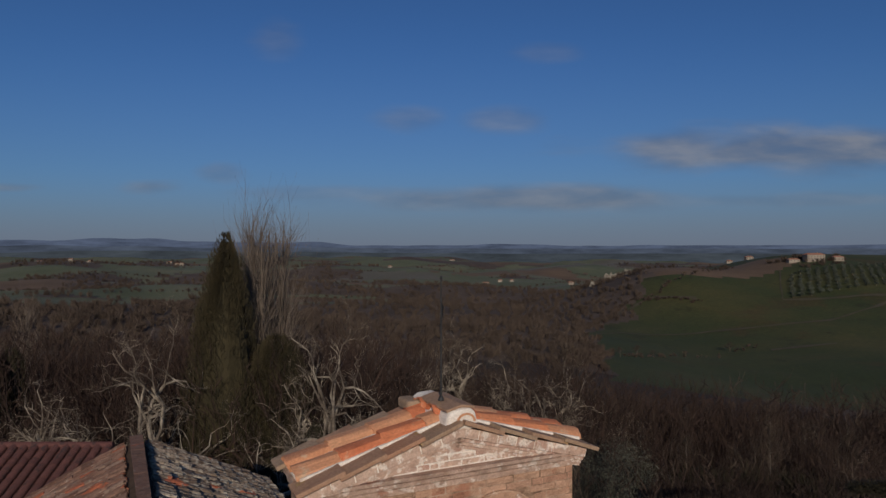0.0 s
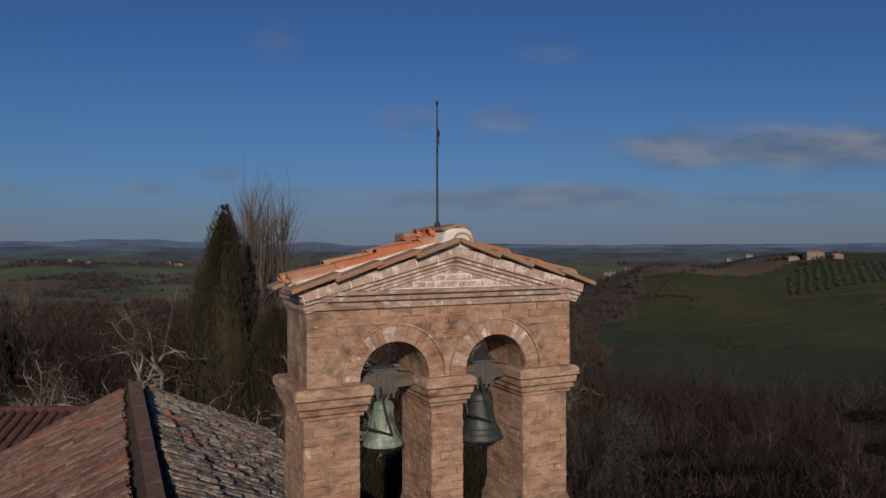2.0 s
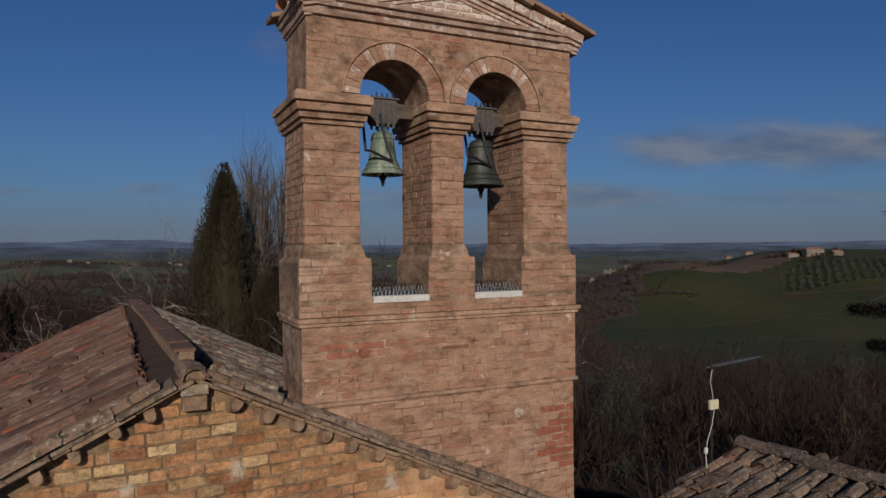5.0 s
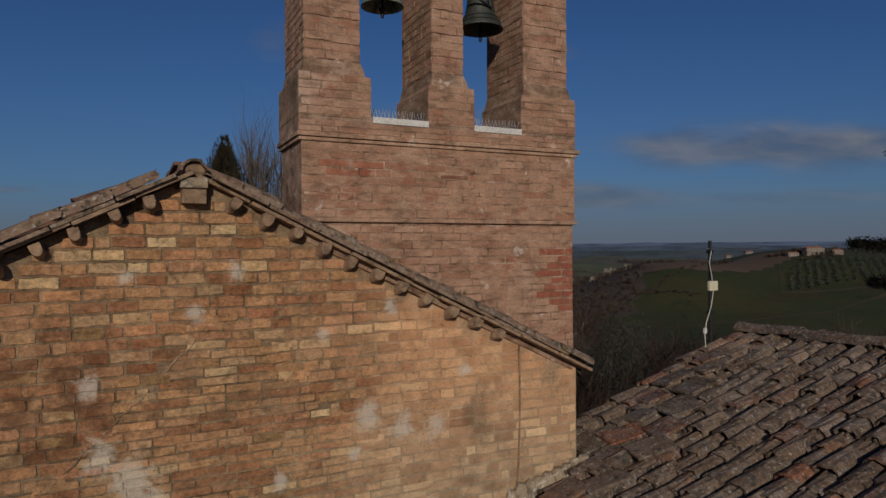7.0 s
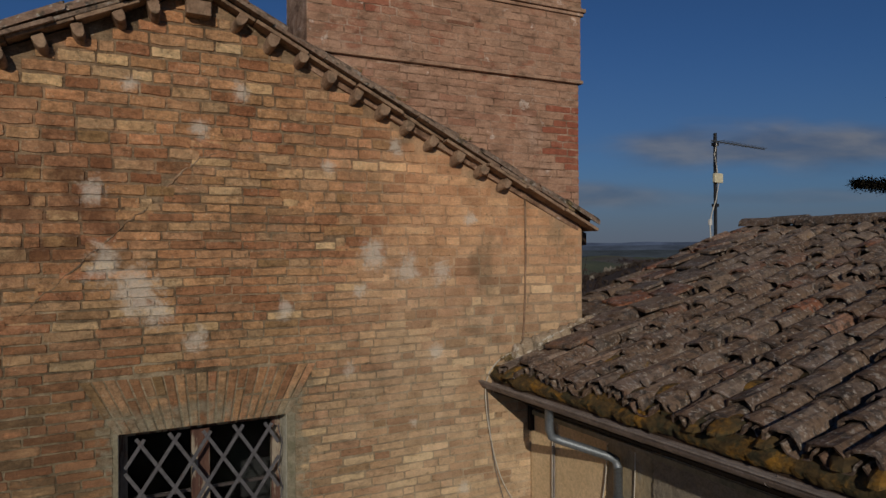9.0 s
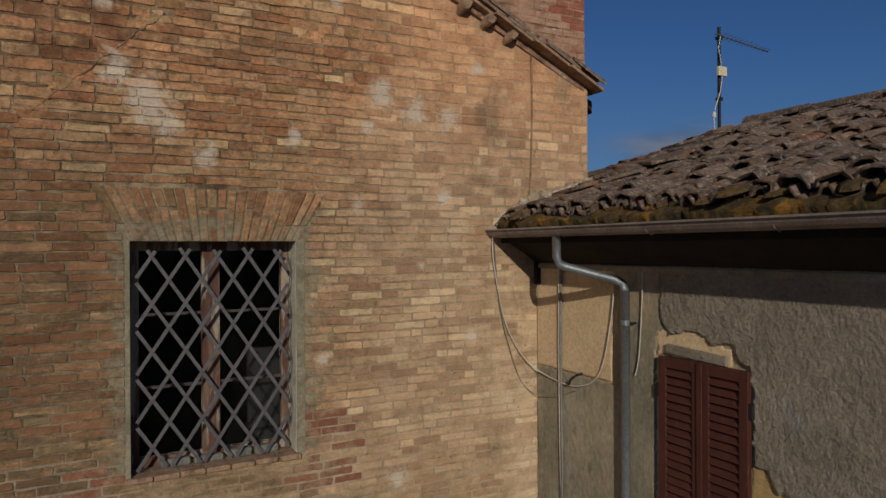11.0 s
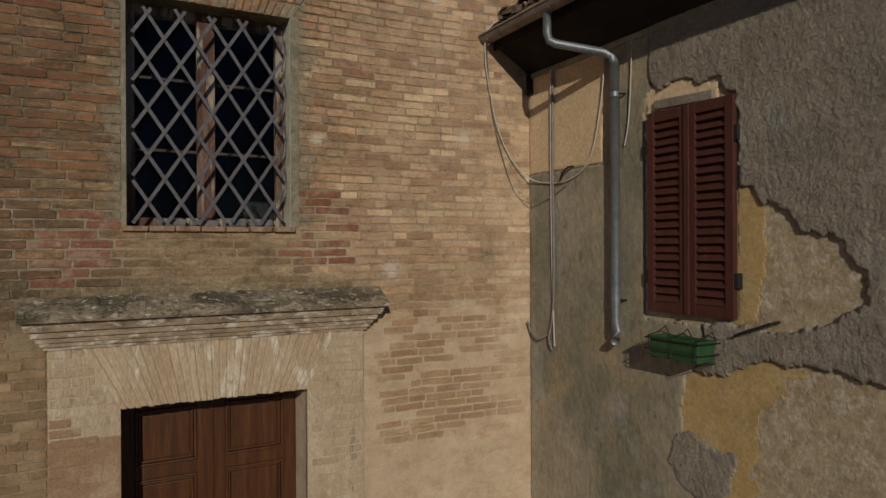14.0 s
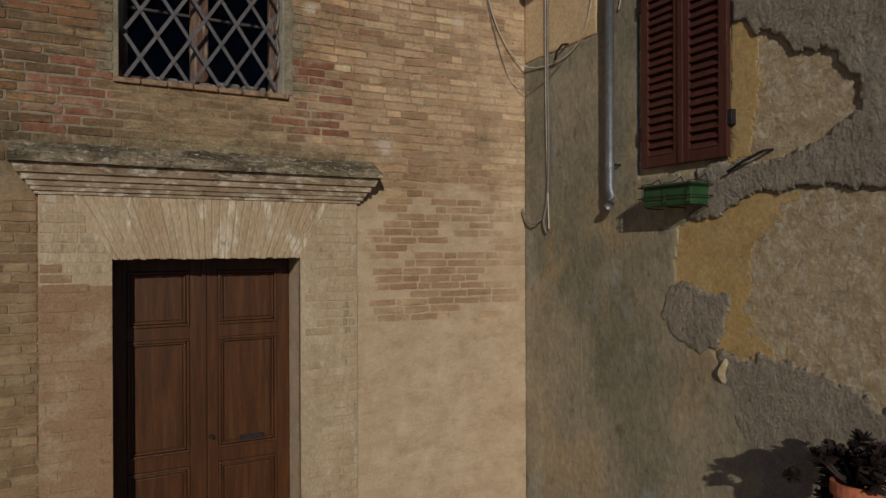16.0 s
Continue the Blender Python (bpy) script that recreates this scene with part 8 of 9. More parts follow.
def bare_tree(seed, style):
    """A leafless tree one metre high; style: oak, poplar or birch."""
    rr = random.Random(seed)
    tree = thing("bare_" + style + "_tree", Matrix(), {"oak": "leafless oak with pale crooked branches on the slope", "poplar": "tall leafless poplar with upright grey twigs", "birch": "slender leafless tree with pale thin trunk"}[style], "tree", "bare trees")
    trunk, crown = Geo(), Geo()
    if style == "oak":
        trunk.tube([(0, 0, -0.06), (0.01, 0, 0.12), (rr.uniform(-.03, .03), 0.01, 0.26)], [0.045, 0.035, 0.03], 8)
        for k in range(6):
            w = 2 * math.pi * k / 6 + rr.uniform(-0.4, 0.4)
            limb(crown, Vector((0, 0, rr.uniform(0.14, 0.27))), Vector((math.cos(w), math.sin(w), rr.uniform(0.2, 1.2))).normalized(), rr.uniform(0.28, 0.40), 0.0155, 4, rr, 0.75, 3, 0.0)
    elif style == "poplar":
        trunk.tube([(0, 0, -0.04), (0.005, 0, 0.3), (0.0, 0.01, 0.62), (0.01, 0, 0.95)], [0.022, 0.017, 0.010, 0.002], 8)
        for k in range(32):
            z = rr.uniform(0.12, 0.72)
            w = rr.uniform(0, 6.28)
            d = Vector((math.cos(w) * 0.27, math.sin(w) * 0.27, 1)).normalized()
            limb(crown, Vector((0, 0, z)), d, rr.uniform(0.2, 0.36) * (1.25 - z * 0.8), 0.0050, 2, rr, 0.09, 3, 0.40, 4)
    else:
        trunk.tube([(0, 0, -0.05), (0.01, 0, 0.4), (-0.01, 0.01, 0.75), (0.01, 0, 1.0)], [0.011, 0.008, 0.005, 0.0015], 6)
        for k in range(38):
            z = rr.uniform(0.3, 0.95)
            w = rr.uniform(0, 6.28)
            d = Vector((math.cos(w), math.sin(w), 0.9)).normalized()
            limb(crown, Vector((0, 0, z)), d, 0.30 * (1.25 - z), 0.005, 3, rr, 0.3, 3, 0.15, 4)
    wood = {"oak": "bark", "poplar": "pale_twig", "birch": "birch_bark"}[style]
    trunk.obj("trunk", wood, tree)
    crown.obj("crown", "twig" if style == "birch" else wood, tree)
    return tree


def upright(p, size, turn, wide=1.0):
    return Matrix.Translation(p) @ Matrix.Rotation(turn, 4, "Z") @ Matrix.Diagonal((size * wide, size * wide, size, 1))


def plant(kinds, spots):
    """Copies of bare trees: (side, ahead, top above the church yard, width)."""
    rr = random.Random(17)
    first = set()
    for i, (side, ahead, top, wide) in enumerate(spots):
        t = kinds[i % len(kinds)]
        p = spot(side, ahead)
        m = upright(p, top - p.z, rr.uniform(0, 6.28), wide)
        if t not in first:
            first.add(t)
            t.matrix_basis = m
        else:
            c = copy_thing(t, Matrix())
            c.matrix_basis = m


def height_at(row, ahead):
    return 13.6 - ahead * (row - 441) / 1162


def col(c):
    return (c - 784) / 1162


oaks = [bare_tree(s, "oak") for s in (1, 2, 5)]
plant(oaks, [(col(c), d, height_at(r, d) + 2.0, w * 0.9) for c, r, d, w in (
    (270, 520, 33, 0.75), (175, 575, 32, 1.0), (90, 640, 31, 0.9), (590, 520, 33, 0.7), (560, 600, 31, 0.8), (745, 560, 52, 0.75), (810, 545, 58, 0.9), (870, 580, 55, 0.9), (950, 590, 60, 0.9), (1010, 640, 62, 0.9),
    (1075, 690, 62, 0.85), (700, 590, 64, 0.7), (540, 620, 36, 0.6), (905, 640, 50, 0.8), (1130, 720, 68, 0.8), (1000, 700, 50, 0.9), (1500, 700, 60, 0.9), (1400, 720, 72, 0.9), (660, 560, 75, 0.8))])
plant([bare_tree(21, "poplar")], [(col(450), 41, height_at(350, 41), 0.5), (col(438), 43, height_at(372, 43), 0.42), (col(500), 42, height_at(366, 42), 0.5), (col(478), 44, height_at(385, 44), 0.55), (col(462), 40, height_at(395, 40), 0.5), (col(48), 62, height_at(512, 62), 0.5)])
rb = random.Random(33)
plant([bare_tree(41, "birch"), bare_tree(43, "birch")], [(a / q, q, land(a, q) + h, 2.6) for a, q, h in ((135, 500, 7), (152, 515, 9), (168, 525, 6), (205, 556, 6), (262, 600, 9))] + [(col(c), d, height_at(r, d), 1.0) for c, r, d in [(1362, 745, 46), (1300, 790, 48), (1215, 770, 52), (1500, 760, 50)] + [(rb.uniform(1120, 1600), rb.uniform(700, 860), rb.uniform(48, 84)) for _ in range(9)] + [(rb.uniform(700, 1100), rb.uniform(590, 690), rb.uniform(60, 95)) for _ in range(5)]])


def cypress(name, height, width, mat, seed, label, loose=0.0, sprays=21000):
    """A narrow evergreen: trunk, a solid core added to block light, and thousands of upright sprays."""
    rr = random.Random(seed)
    t = thing(name, Matrix(), label, "tree")
    Geo().tube([(0, 0, -0.3), (0, 0, height * 0.5)], [0.22, 0.1], 8).obj("trunk", "beam_wood", t)
    hs, ws = (0, 0.04, 0.16, 0.25, 0.41, 0.6, 0.72, 0.885, 0.96, 1.0), (0.3, 0.72, 0.97, 1.0, 0.9, 0.68, 0.55, 0.36, 0.22, 0.10)

    def prof(h):
        return width / 2 * float(np.interp(h, hs, ws))
    core = Geo()
    core.lathe([(max(prof(i / 14) * 0.72, 0.02), height * i / 14 * 0.98) for i in range(15)], 12)
    core.obj("heart", mat, t)
    vs, fs = [], []
    lumps = [(rr.uniform(0, 6.28), rr.uniform(0.03, 0.95), rr.uniform(0.7, 1.16 + loose)) for _ in range(170)]
    for i in range(sprays):
        w0, h0, s0 = lumps[rr.randrange(len(lumps))]
        h = min(max(h0 + rr.gauss(0, 0.055), 0.01), 0.995)
        w = w0 + rr.gauss(0, 0.22)
        r = prof(h) * rr.uniform(0.72, 1.0) * s0
        p = Vector((r * math.cos(w), r * math.sin(w), h * height))
        out = Vector((math.cos(w), math.sin(w), 0))
        d = (Vector((0, 0, 1)) + out * rr.uniform(-0.05, 0.45 + loose) + Vector((rr.uniform(-.2, .2), rr.uniform(-.2, .2), 0))).normalized()
        ln, wd = rr.uniform(0.16, 0.42), rr.uniform(0.014, 0.036)
        s = d.cross(out).normalized() if d.cross(out).length > 0.01 else Vector((1, 0, 0))
        k = len(vs)
        vs += [p - s * wd, p + d * ln * 0.6 + out * wd, p + s * wd, p + d * ln]
        fs += [(k, k + 1, k + 3), (k + 1, k + 2, k + 3)]
    Geo().add(vs, fs).obj("crown", mat, t, "dense dark green sprays")
    return t


def set_tree(t, column, row, d, wide=1.0):
    p = spot(col(column), d)
    t.matrix_basis = Matrix.Translation(p) @ Matrix.Diagonal((wide, wide, 1, 1))


main_cyp = cypress("cypress", 15.3, 5.2, "cypress", 3, "tall dense cypress behind the church")
set_tree(main_cyp, 397, 415, 37)
second = cypress("cypress", 9.6, 4.8, "cypress", 7, "shorter loose brown-green cypress beside the tall one", 0.5)
set_tree(second, 490, 520, 38)
third = cypress("cypress", 9.0, 3.6, "evergreen", 9, "dark young cypress on the wooded slope", 0.2, 8000)
set_tree(third, 20, 560, 42)
for column, d, sc in ((118, 48, 0.85), (195, 52, 0.8), (335, 40, 0.7), (650, 46, 0.6), (690, 58, 0.7), (-30, 40, 1.0), (560, 34, 0.55)):
    c = copy_thing(third, Matrix())
    c.matrix_basis = Matrix.Translation(spot(col(column), d)) @ Matrix.Rotation(d, 4, "Z") @ Matrix.Diagonal((sc * 1.1, sc * 1.1, sc, 1))


def conifer():
    """A pine beyond the house, whose boughs reach out."""
    rr = random.Random(6)
    base = spot(col(1690), 15.2)
    t = thing("pine", Matrix.Translation(base), "dark pine with long drooping boughs", "tree")
    top = 13.0 - base.z
    Geo().tube([(0, 0, -0.3), (0.05, 0, top * 0.5), (0, 0, top)], [0.24, 0.16, 0.03], 10).obj("trunk", "beam_wood", t)
    toward = (-RIGHT * 1.0 - AHEAD * 0.1).normalized()
    boughs = [(8.1 - base.z, toward, 2.55), (7.2 - base.z, (toward + AHEAD * 0.3).normalized(), 1.75), (9.2 - base.z, (toward - AHEAD * 0.5).normalized(), 1.3), (6.2 - base.z, toward, 1.5)]
    for k in range(34):
        w = rr.uniform(0, 6.28)
        z = rr.uniform(2.0, top - 0.6)
        d = Vector((math.cos(w), math.sin(w), 0))
        if d.dot(toward) > 0.55:
            continue
        boughs.append((z, d, rr.uniform(1.0, 1.0 + 1.9 * (1 - z / top))))
    for z, d, ln in boughs:
        b = Geo()
        pts = [Vector((0, 0, z)), Vector((0, 0, z)) + d * ln * 0.5 + Vector((0, 0, 0.05)), Vector((0, 0, z)) + d * ln + Vector((0, 0, 0.12))]
        b.tube(pts, [0.05, 0.03, 0.008], 5)
        bough = b.obj("bough", "beam_wood", t)
        leaf = Geo()
        for i in range(5200 if ln > 1.7 and d.dot(toward) > 0.5 else 1200):
            s = rr.uniform(0.2, 1.0)
            c = pts[0].lerp(pts[2], s) + Vector((rr.gauss(0, 0.09), rr.gauss(0, 0.09), rr.gauss(-0.06, 0.08))) * (1.35 - 0.6 * s)
            n = Vector((rr.uniform(-1, 1), rr.uniform(-1, 1), rr.uniform(-0.6, 0.8))).normalized() * 0.5 + d * 0.5
            sd = n.cross(Vector((0, 0, 1))).normalized() * 0.02
            leaf.add([c - sd, c + sd, c + n * rr.uniform(0.10, 0.2)], [(0, 1, 2)])
        leaf.obj("needles", "evergreen", bough)


conifer()


def bush_template(seed, blades, wide, thin):
    rr = random.Random(seed)
    vs, fs = [], []
    for i in range(blades):
        w, lean = rr.uniform(0, 6.28), rr.uniform(0.05, 1.0)
        foot = Vector((math.cos(w), math.sin(w), 0)) * rr.uniform(0, 0.28) * wide + Vector((0, 0, rr.uniform(0, 0.45)))
        d = Vector((math.cos(w) * lean * wide, math.sin(w) * lean * wide, rr.uniform(0.5, 1.2))).normalized()
        d = (d + Vector((rr.uniform(-.4, .4), rr.uniform(-.4, .4), 0))).normalized()
        ln = rr.uniform(0.25, 0.6)
        s = d.cross(Vector((rr.uniform(-1, 1), rr.uniform(-1, 1), 0.3))).normalized() * thin * rr.uniform(0.5, 1.2)
        k = len(vs)
        vs += [foot - s, foot + s, foot + d * ln]
        fs.append((k, k + 1, k + 2))
    return vs, fs


def scatter(name, templates, mat, label, category, spots):
    mats = [upright(p, s, w, wd) for p, s, w, wd in spots]
    ob = mixed(name, templates, mats, mat) if isinstance(templates, list) else joined(name, templates, mats, mat)
    tagged(ob, label, category, kind="stuff")


def leafy_template(seed, leaves, size):
    """A leafy shrub one metre high: small leaves in uneven clumps."""
    rr = random.Random(seed)
    clumps = [(Vector((rr.gauss(0, 0.2), rr.gauss(0, 0.2), rr.uniform(0.12, 0.9))), rr.uniform(0.07, 0.15)) for _ in range(38)]
    vs, fs = [], []
    for i in range(leaves):
        c, r = clumps[rr.randrange(len(clumps))]
        p = c + Vector((rr.gauss(0, 0.6), rr.gauss(0, 0.6), rr.gauss(0, 0.6))) * r
        d = Vector((rr.uniform(-1, 1), rr.uniform(-1, 1), rr.uniform(-0.3, 1.2))).normalized() * size * rr.uniform(0.6, 1.2)
        e = d.cross(Vector((rr.uniform(-1, 1), rr.uniform(-1, 1), 0.3))).normalized() * size * 0.22
        k = len(vs)
        vs += [p - e, p + e, p + d]
        fs.append((k, k + 1, k + 2))
    return vs, fs


def shrub_template(seed, stems, fork, lean):
    """A leafless shrub one metre high: many thin forking stems."""
    rr = random.Random(seed)
    g = Geo()
    for k in range(stems):
        w = rr.uniform(0, 6.28)
        s = rr.uniform(0.1, 1.0) * lean
        foot = Vector((math.cos(w), math.sin(w), 0)) * rr.uniform(0, 0.22) * lean
        thin_limb(g, foot, Vector((math.cos(w) * s, math.sin(w) * s, 1)).normalized(), rr.uniform(0.3, 0.55), 0.0075, 3, rr, fork)
    return g.v, g.f


def thin_limb(g, p, d, length, r, depth, rr, fork):
    """A twig of two blades that bends once and forks."""
    side = d.cross(Vector((rr.uniform(-1, 1), rr.uniform(-1, 1), 0.2))).normalized()
    d2 = (d + Vector((rr.uniform(-.6, .6), rr.uniform(-.6, .6), rr.uniform(-.25, .4)))).normalized()
    q, e = p + d * length * 0.5, p + d * length * 0.5 + d2 * length * 0.5
    g.add([p - side * r, p + side * r, q + side * r * 0.75, q - side * r * 0.75, e], [(0, 1, 2, 3), (3, 2, 4)])
    if depth:
        for k in range(fork):
            s = rr.uniform(0.3, 1.0)
            at = p.lerp(q, s * 2) if s < 0.5 else q.lerp(e, s * 2 - 1)
            nd = (d2 + Vector((rr.uniform(-1, 1), rr.uniform(-1, 1), rr.uniform(-.5, .9))) * 0.9).normalized()
            thin_limb(g, at, nd, length * rr.uniform(0.4, 0.68), r * 0.66, depth - 1, rr, fork)


def woods():
    rr = random.Random(9)
    near, pale, dark, mid, far = [], [], [], [], []
    def crest(c):
        """How high the wood's edge stands against the land behind it, by direction."""
        if c < 1000:
            return 600 + 40 * noise.noise(Vector((c / 130, 0, 2)))
        return 575 + 66 * smooth(1000, 1140, c) + 16 * noise.noise(Vector((c / 60, 0, 5)))

    for i in range(2300):
        c = rr.uniform(-120, 1700)
        b = 24 + 110 * rr.random() ** 0.95
        s = col(c)
        if s < 0.12 and b < 32:
            b += 9
        p = spot(s, b)
        row = crest(c) + rr.random() ** 1.6 * 60 + 150 * smooth(75, 30, b)
        lift = height_at(row, b) - p.z
        lift = min(max(lift * rr.uniform(0.95, 1.35), 1.8), 17.0)
        (pale if rr.random() < 0.12 else near).append((p, lift, rr.uniform(0, 6.28), rr.uniform(0.65, 1.0) if lift < 6 else rr.uniform(0.5, 0.75)))
    # the dense brown wood behind the nave
    for i in range(760):
        c, b = rr.uniform(-120, 720), rr.uniform(36, 80)
        p = spot(col(c), b)
        row = 560 + 45 * noise.noise(Vector((c / 90, 3.0, 1))) + rr.random() * 110
        near.append((p, 1.3 * max(height_at(row, b) - p.z, 2.0), rr.uniform(0, 6.28), rr.uniform(0.4, 0.6)))
    for i in range(620):
        b = rr.uniform(28, 60)
        s = rr.uniform(-0.78, 0.12) if i % 4 else rr.uniform(0.1, 0.75)
        p = spot(s, b + (12 if s > 0.2 else 0))
        dark.append((p, rr.uniform(1.6, 4.0), rr.uniform(0, 6.28), rr.uniform(0.9, 1.3)))
    grey_shrubs = []
    for i in range(14):
        c, b = rr.uniform(1005, 1115), rr.uniform(25, 34)
        p = spot(col(c), b)
        grey_shrubs.append((p, max(height_at(rr.uniform(770, 880), b) - p.z, 1.2), rr.uniform(0, 6.28), rr.uniform(0.5, 0.75)))
    scatter("grey_shrubs", leafy_template(15, 4200, 0.024), "grey_leaf", "grey-green leafy shrubs below the church", "bushes", grey_shrubs)
    while len(mid) < 2000:
        b = 120 * (430 / 120) ** rr.random()
        s = rr.uniform(-0.85, 0.85)
        if use(s * b, b) != 1:
            continue
        mid.append((spot(s, b), rr.uniform(4.5, 9), rr.uniform(0, 6.28), rr.uniform(0.8, 1.2)))
    tries = 0
    while len(far) < 5200 and tries < 40000:
        tries += 1
        b = 400 * (2600 / 400) ** rr.random()
        s = rr.uniform(-0.85, 0.85)
        if use(s * b, b) != 4:
            continue
        far.append((spot(s, b), rr.uniform(4, 8) * (1 + b / 2500), rr.uniform(0, 6.28), rr.uniform(0.9, 1.5)))
    scatter("thicket", [shrub_template(q, 4 + q % 3, 3, 0.5 + 0.12 * q) for q in (2, 3, 4, 5)], "scrub", "leafless brown thicket covering the slope", "thicket", near)
    scatter("pale_thicket", [shrub_template(q, 4, 3, 0.5 + 0.1 * (q - 5)) for q in (6, 7, 8)], "twig", "pale bare shrubs among the thicket", "thicket", pale)
    scatter("undergrowth", bush_template(3, 420, 0.9, 0.010), "evergreen", "dark evergreen undergrowth", "bushes", dark)
    scatter("bare_woods", [shrub_template(q, 3, 2, 0.6) for q in (11, 12, 13)], "scrub", "bare brown woods on the valley side", "woods", mid)
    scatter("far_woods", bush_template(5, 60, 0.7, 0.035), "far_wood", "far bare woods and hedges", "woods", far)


woods()


def olive_grove():
    rr = random.Random(12)
    t = thing("olive_tree", Matrix(), "small grey-green olive tree in a grove", "tree", "olive grove")
    Geo().tube([(0, 0, -0.3), (0.1, 0, 0.8), (0.0, 0.1, 1.6)], [0.25, 0.2, 0.15], 6).obj("trunk", "bark", t)
    vs, fs = [], []
    for i in range(220):
        d = Vector((rr.gauss(0, 1), rr.gauss(0, 1), rr.gauss(0, 0.7))).normalized() * rr.uniform(0.6, 1.0)
        c = Vector((0, 0, 3.0)) + Vector((d.x * 2.4, d.y * 2.4, d.z * 1.7))
        s, u = Vector((rr.uniform(-1, 1), rr.uniform(-1, 1), rr.uniform(-1, 1))).normalized() * 0.55, Vector((rr.uniform(-1, 1), rr.uniform(-1, 1), rr.uniform(-1, 1))).normalized() * 0.5
        k = len(vs)
        vs += [c - s, c + u, c + s]
        fs.append((k, k + 1, k + 2))
    Geo().add(vs, fs).obj("crown", "olive", t)
    first = True
    for i in range(16):
        for j in range(8):
            b = 795 + j * 12 + i * 1.5 + rr.uniform(-1.5, 1.5)
            a = 0.522 * b + 8 + i * 11.5 + rr.uniform(-1.5, 1.5)
            p = a * RIGHT + b * AHEAD
            m = upright(Vector((p.x, p.y, land(a, b))), rr.uniform(1.0, 1.4), rr.uniform(0, 6.28))
            if first:
                t.matrix_basis, first = m, False
            else:
                copy_thing(t, Matrix()).matrix_basis = m


olive_grove()


def far_house(name, side, ahead, w, d, h, turn, label, storeys=2, lift=0.0):
    """A far farmhouse: walls, hipped or gabled roof, rows of windows, a chimney."""
    p = spot(side, ahead)
    t = thing(name, Matrix.Translation(p + Vector((0, 0, lift))) @ Matrix.Rotation(radians(-28.4 + turn), 4, "Z"), label, "house", "far farmhouses")
    wall = Geo().box(-w / 2, w / 2, -d / 2, d / 2, -4, h).obj("wall", "far_wall", t)
    rh = d * 0.22
    r = Geo()
    e = 0.5
    r.add([(-w / 2 - e, -d / 2 - e, h), (w / 2 + e, -d / 2 - e, h), (w / 2 + e, d / 2 + e, h), (-w / 2 - e, d / 2 + e, h), (-w / 2 + d * 0.3, 0, h + rh), (w / 2 - d * 0.3, 0, h + rh)],
          [(3, 2, 1, 0), (0, 1, 5, 4), (2, 3, 4, 5), (1, 2, 5), (3, 0, 4)])
    roof = r.obj("roof", "far_roof", t)
    Geo().box(w * 0.18, w * 0.18 + 0.9, -0.45, 0.45, h + rh * 0.5, h + rh + 1.0).obj("chimney", "far_wall", roof)
    n = max(2, int(w / 4.2))
    for s in range(storeys):
        for i in range(n):
            x = -w / 2 + w * (i + 0.5) / n
            z = 1.2 + s * (h - 1.2) / storeys
            Geo().box(x - 0.6, x + 0.6, -d / 2 - 0.06, -d / 2 + 0.1, z, z + 1.5).obj("window", "far_glass", t)
    return t


far_house("villa", col(1440), 945, 27, 11, 7.5, 6, "large pale villa with red roof on the hill", 2, 1.5)
far_house("villa_wing", col(1482), 945, 14, 9, 5.0, -8, "low villa outbuilding with red roof", 1, 0.5)
far_house("villa_wing", col(1403), 950, 16, 8, 3.5, 4, "long low pale outbuilding beside the villa", 1, 0.5)
for c, d, w, h, tn in ((1325, 1150, 20, 6, 10), (1290, 1180, 14, 5, -6), (1010, 1500, 18, 6, 14), (860, 1650, 24, 6, 3), (885, 1700, 16, 6, -4), (905, 1700, 14, 5, 20), (70, 1900, 26, 7, 8), (126, 1850, 18, 9, 0), (160, 1880, 22, 8, -8), (318, 2300, 40, 8, 5), (300, 2350, 26, 7, 9), (56, 3000, 36, 14, 4), (1240, 3400, 40, 9, 4), (690, 2300, 20, 6, 0), (800, 3200, 34, 9, 6), (1190, 2400, 18, 7, -12)):
    far_house("farmhouse", col(c), d, w * 0.7, 7, h * 0.75, tn, "small far farmhouse among fields and trees", 2, 1.0)


def clay_cliff():
    """Bare pale banks in the wood's edge."""
    rr = random.Random(14)
    for c, d, w, h in ((1085, 1050, 34, 9), (1052, 1040, 16, 6), (1112, 1065, 14, 11)):
        p = spot(col(c), d)
        g = Geo()
        n, k = 14, 5
        vs = []
        for j in range(k + 1):
            for i in range(n + 1):
                x = (i / n - 0.5) * w
                edge = min(1.0, (1 - abs(i / n - 0.5) * 2) * 3.5) * (0.6 + 0.5 * noise.noise(Vector((i * 0.9, c, 0))) + 0.25)
                vs.append((x + rr.uniform(-0.6, 0.6), 0.8 * j + rr.uniform(-1, 1), -3 + (h + 3) * j / k * max(edge, 0.12) * rr.uniform(0.85, 1.1)))
        g.add(vs, [(j * (n + 1) + i, j * (n + 1) + i + 1, (j + 1) * (n + 1) + i + 1, (j + 1) * (n + 1) + i) for j in range(k) for i in range(n)])
        g.add([(-w / 2, 5, -3), (w / 2, 5, -3), (w / 2, 14, -3), (-w / 2, 14, -3)], [(0, 1, 2, 3)])
        ob = g.obj("clay_bank", "cliff")
        ob.matrix_basis = Matrix.Translation(p) @ Matrix.Rotation(radians(-28.4), 4, "Z")
        tagged(ob, "bare pale clay bank at the edge of the woods", "cliff")


clay_cliff()


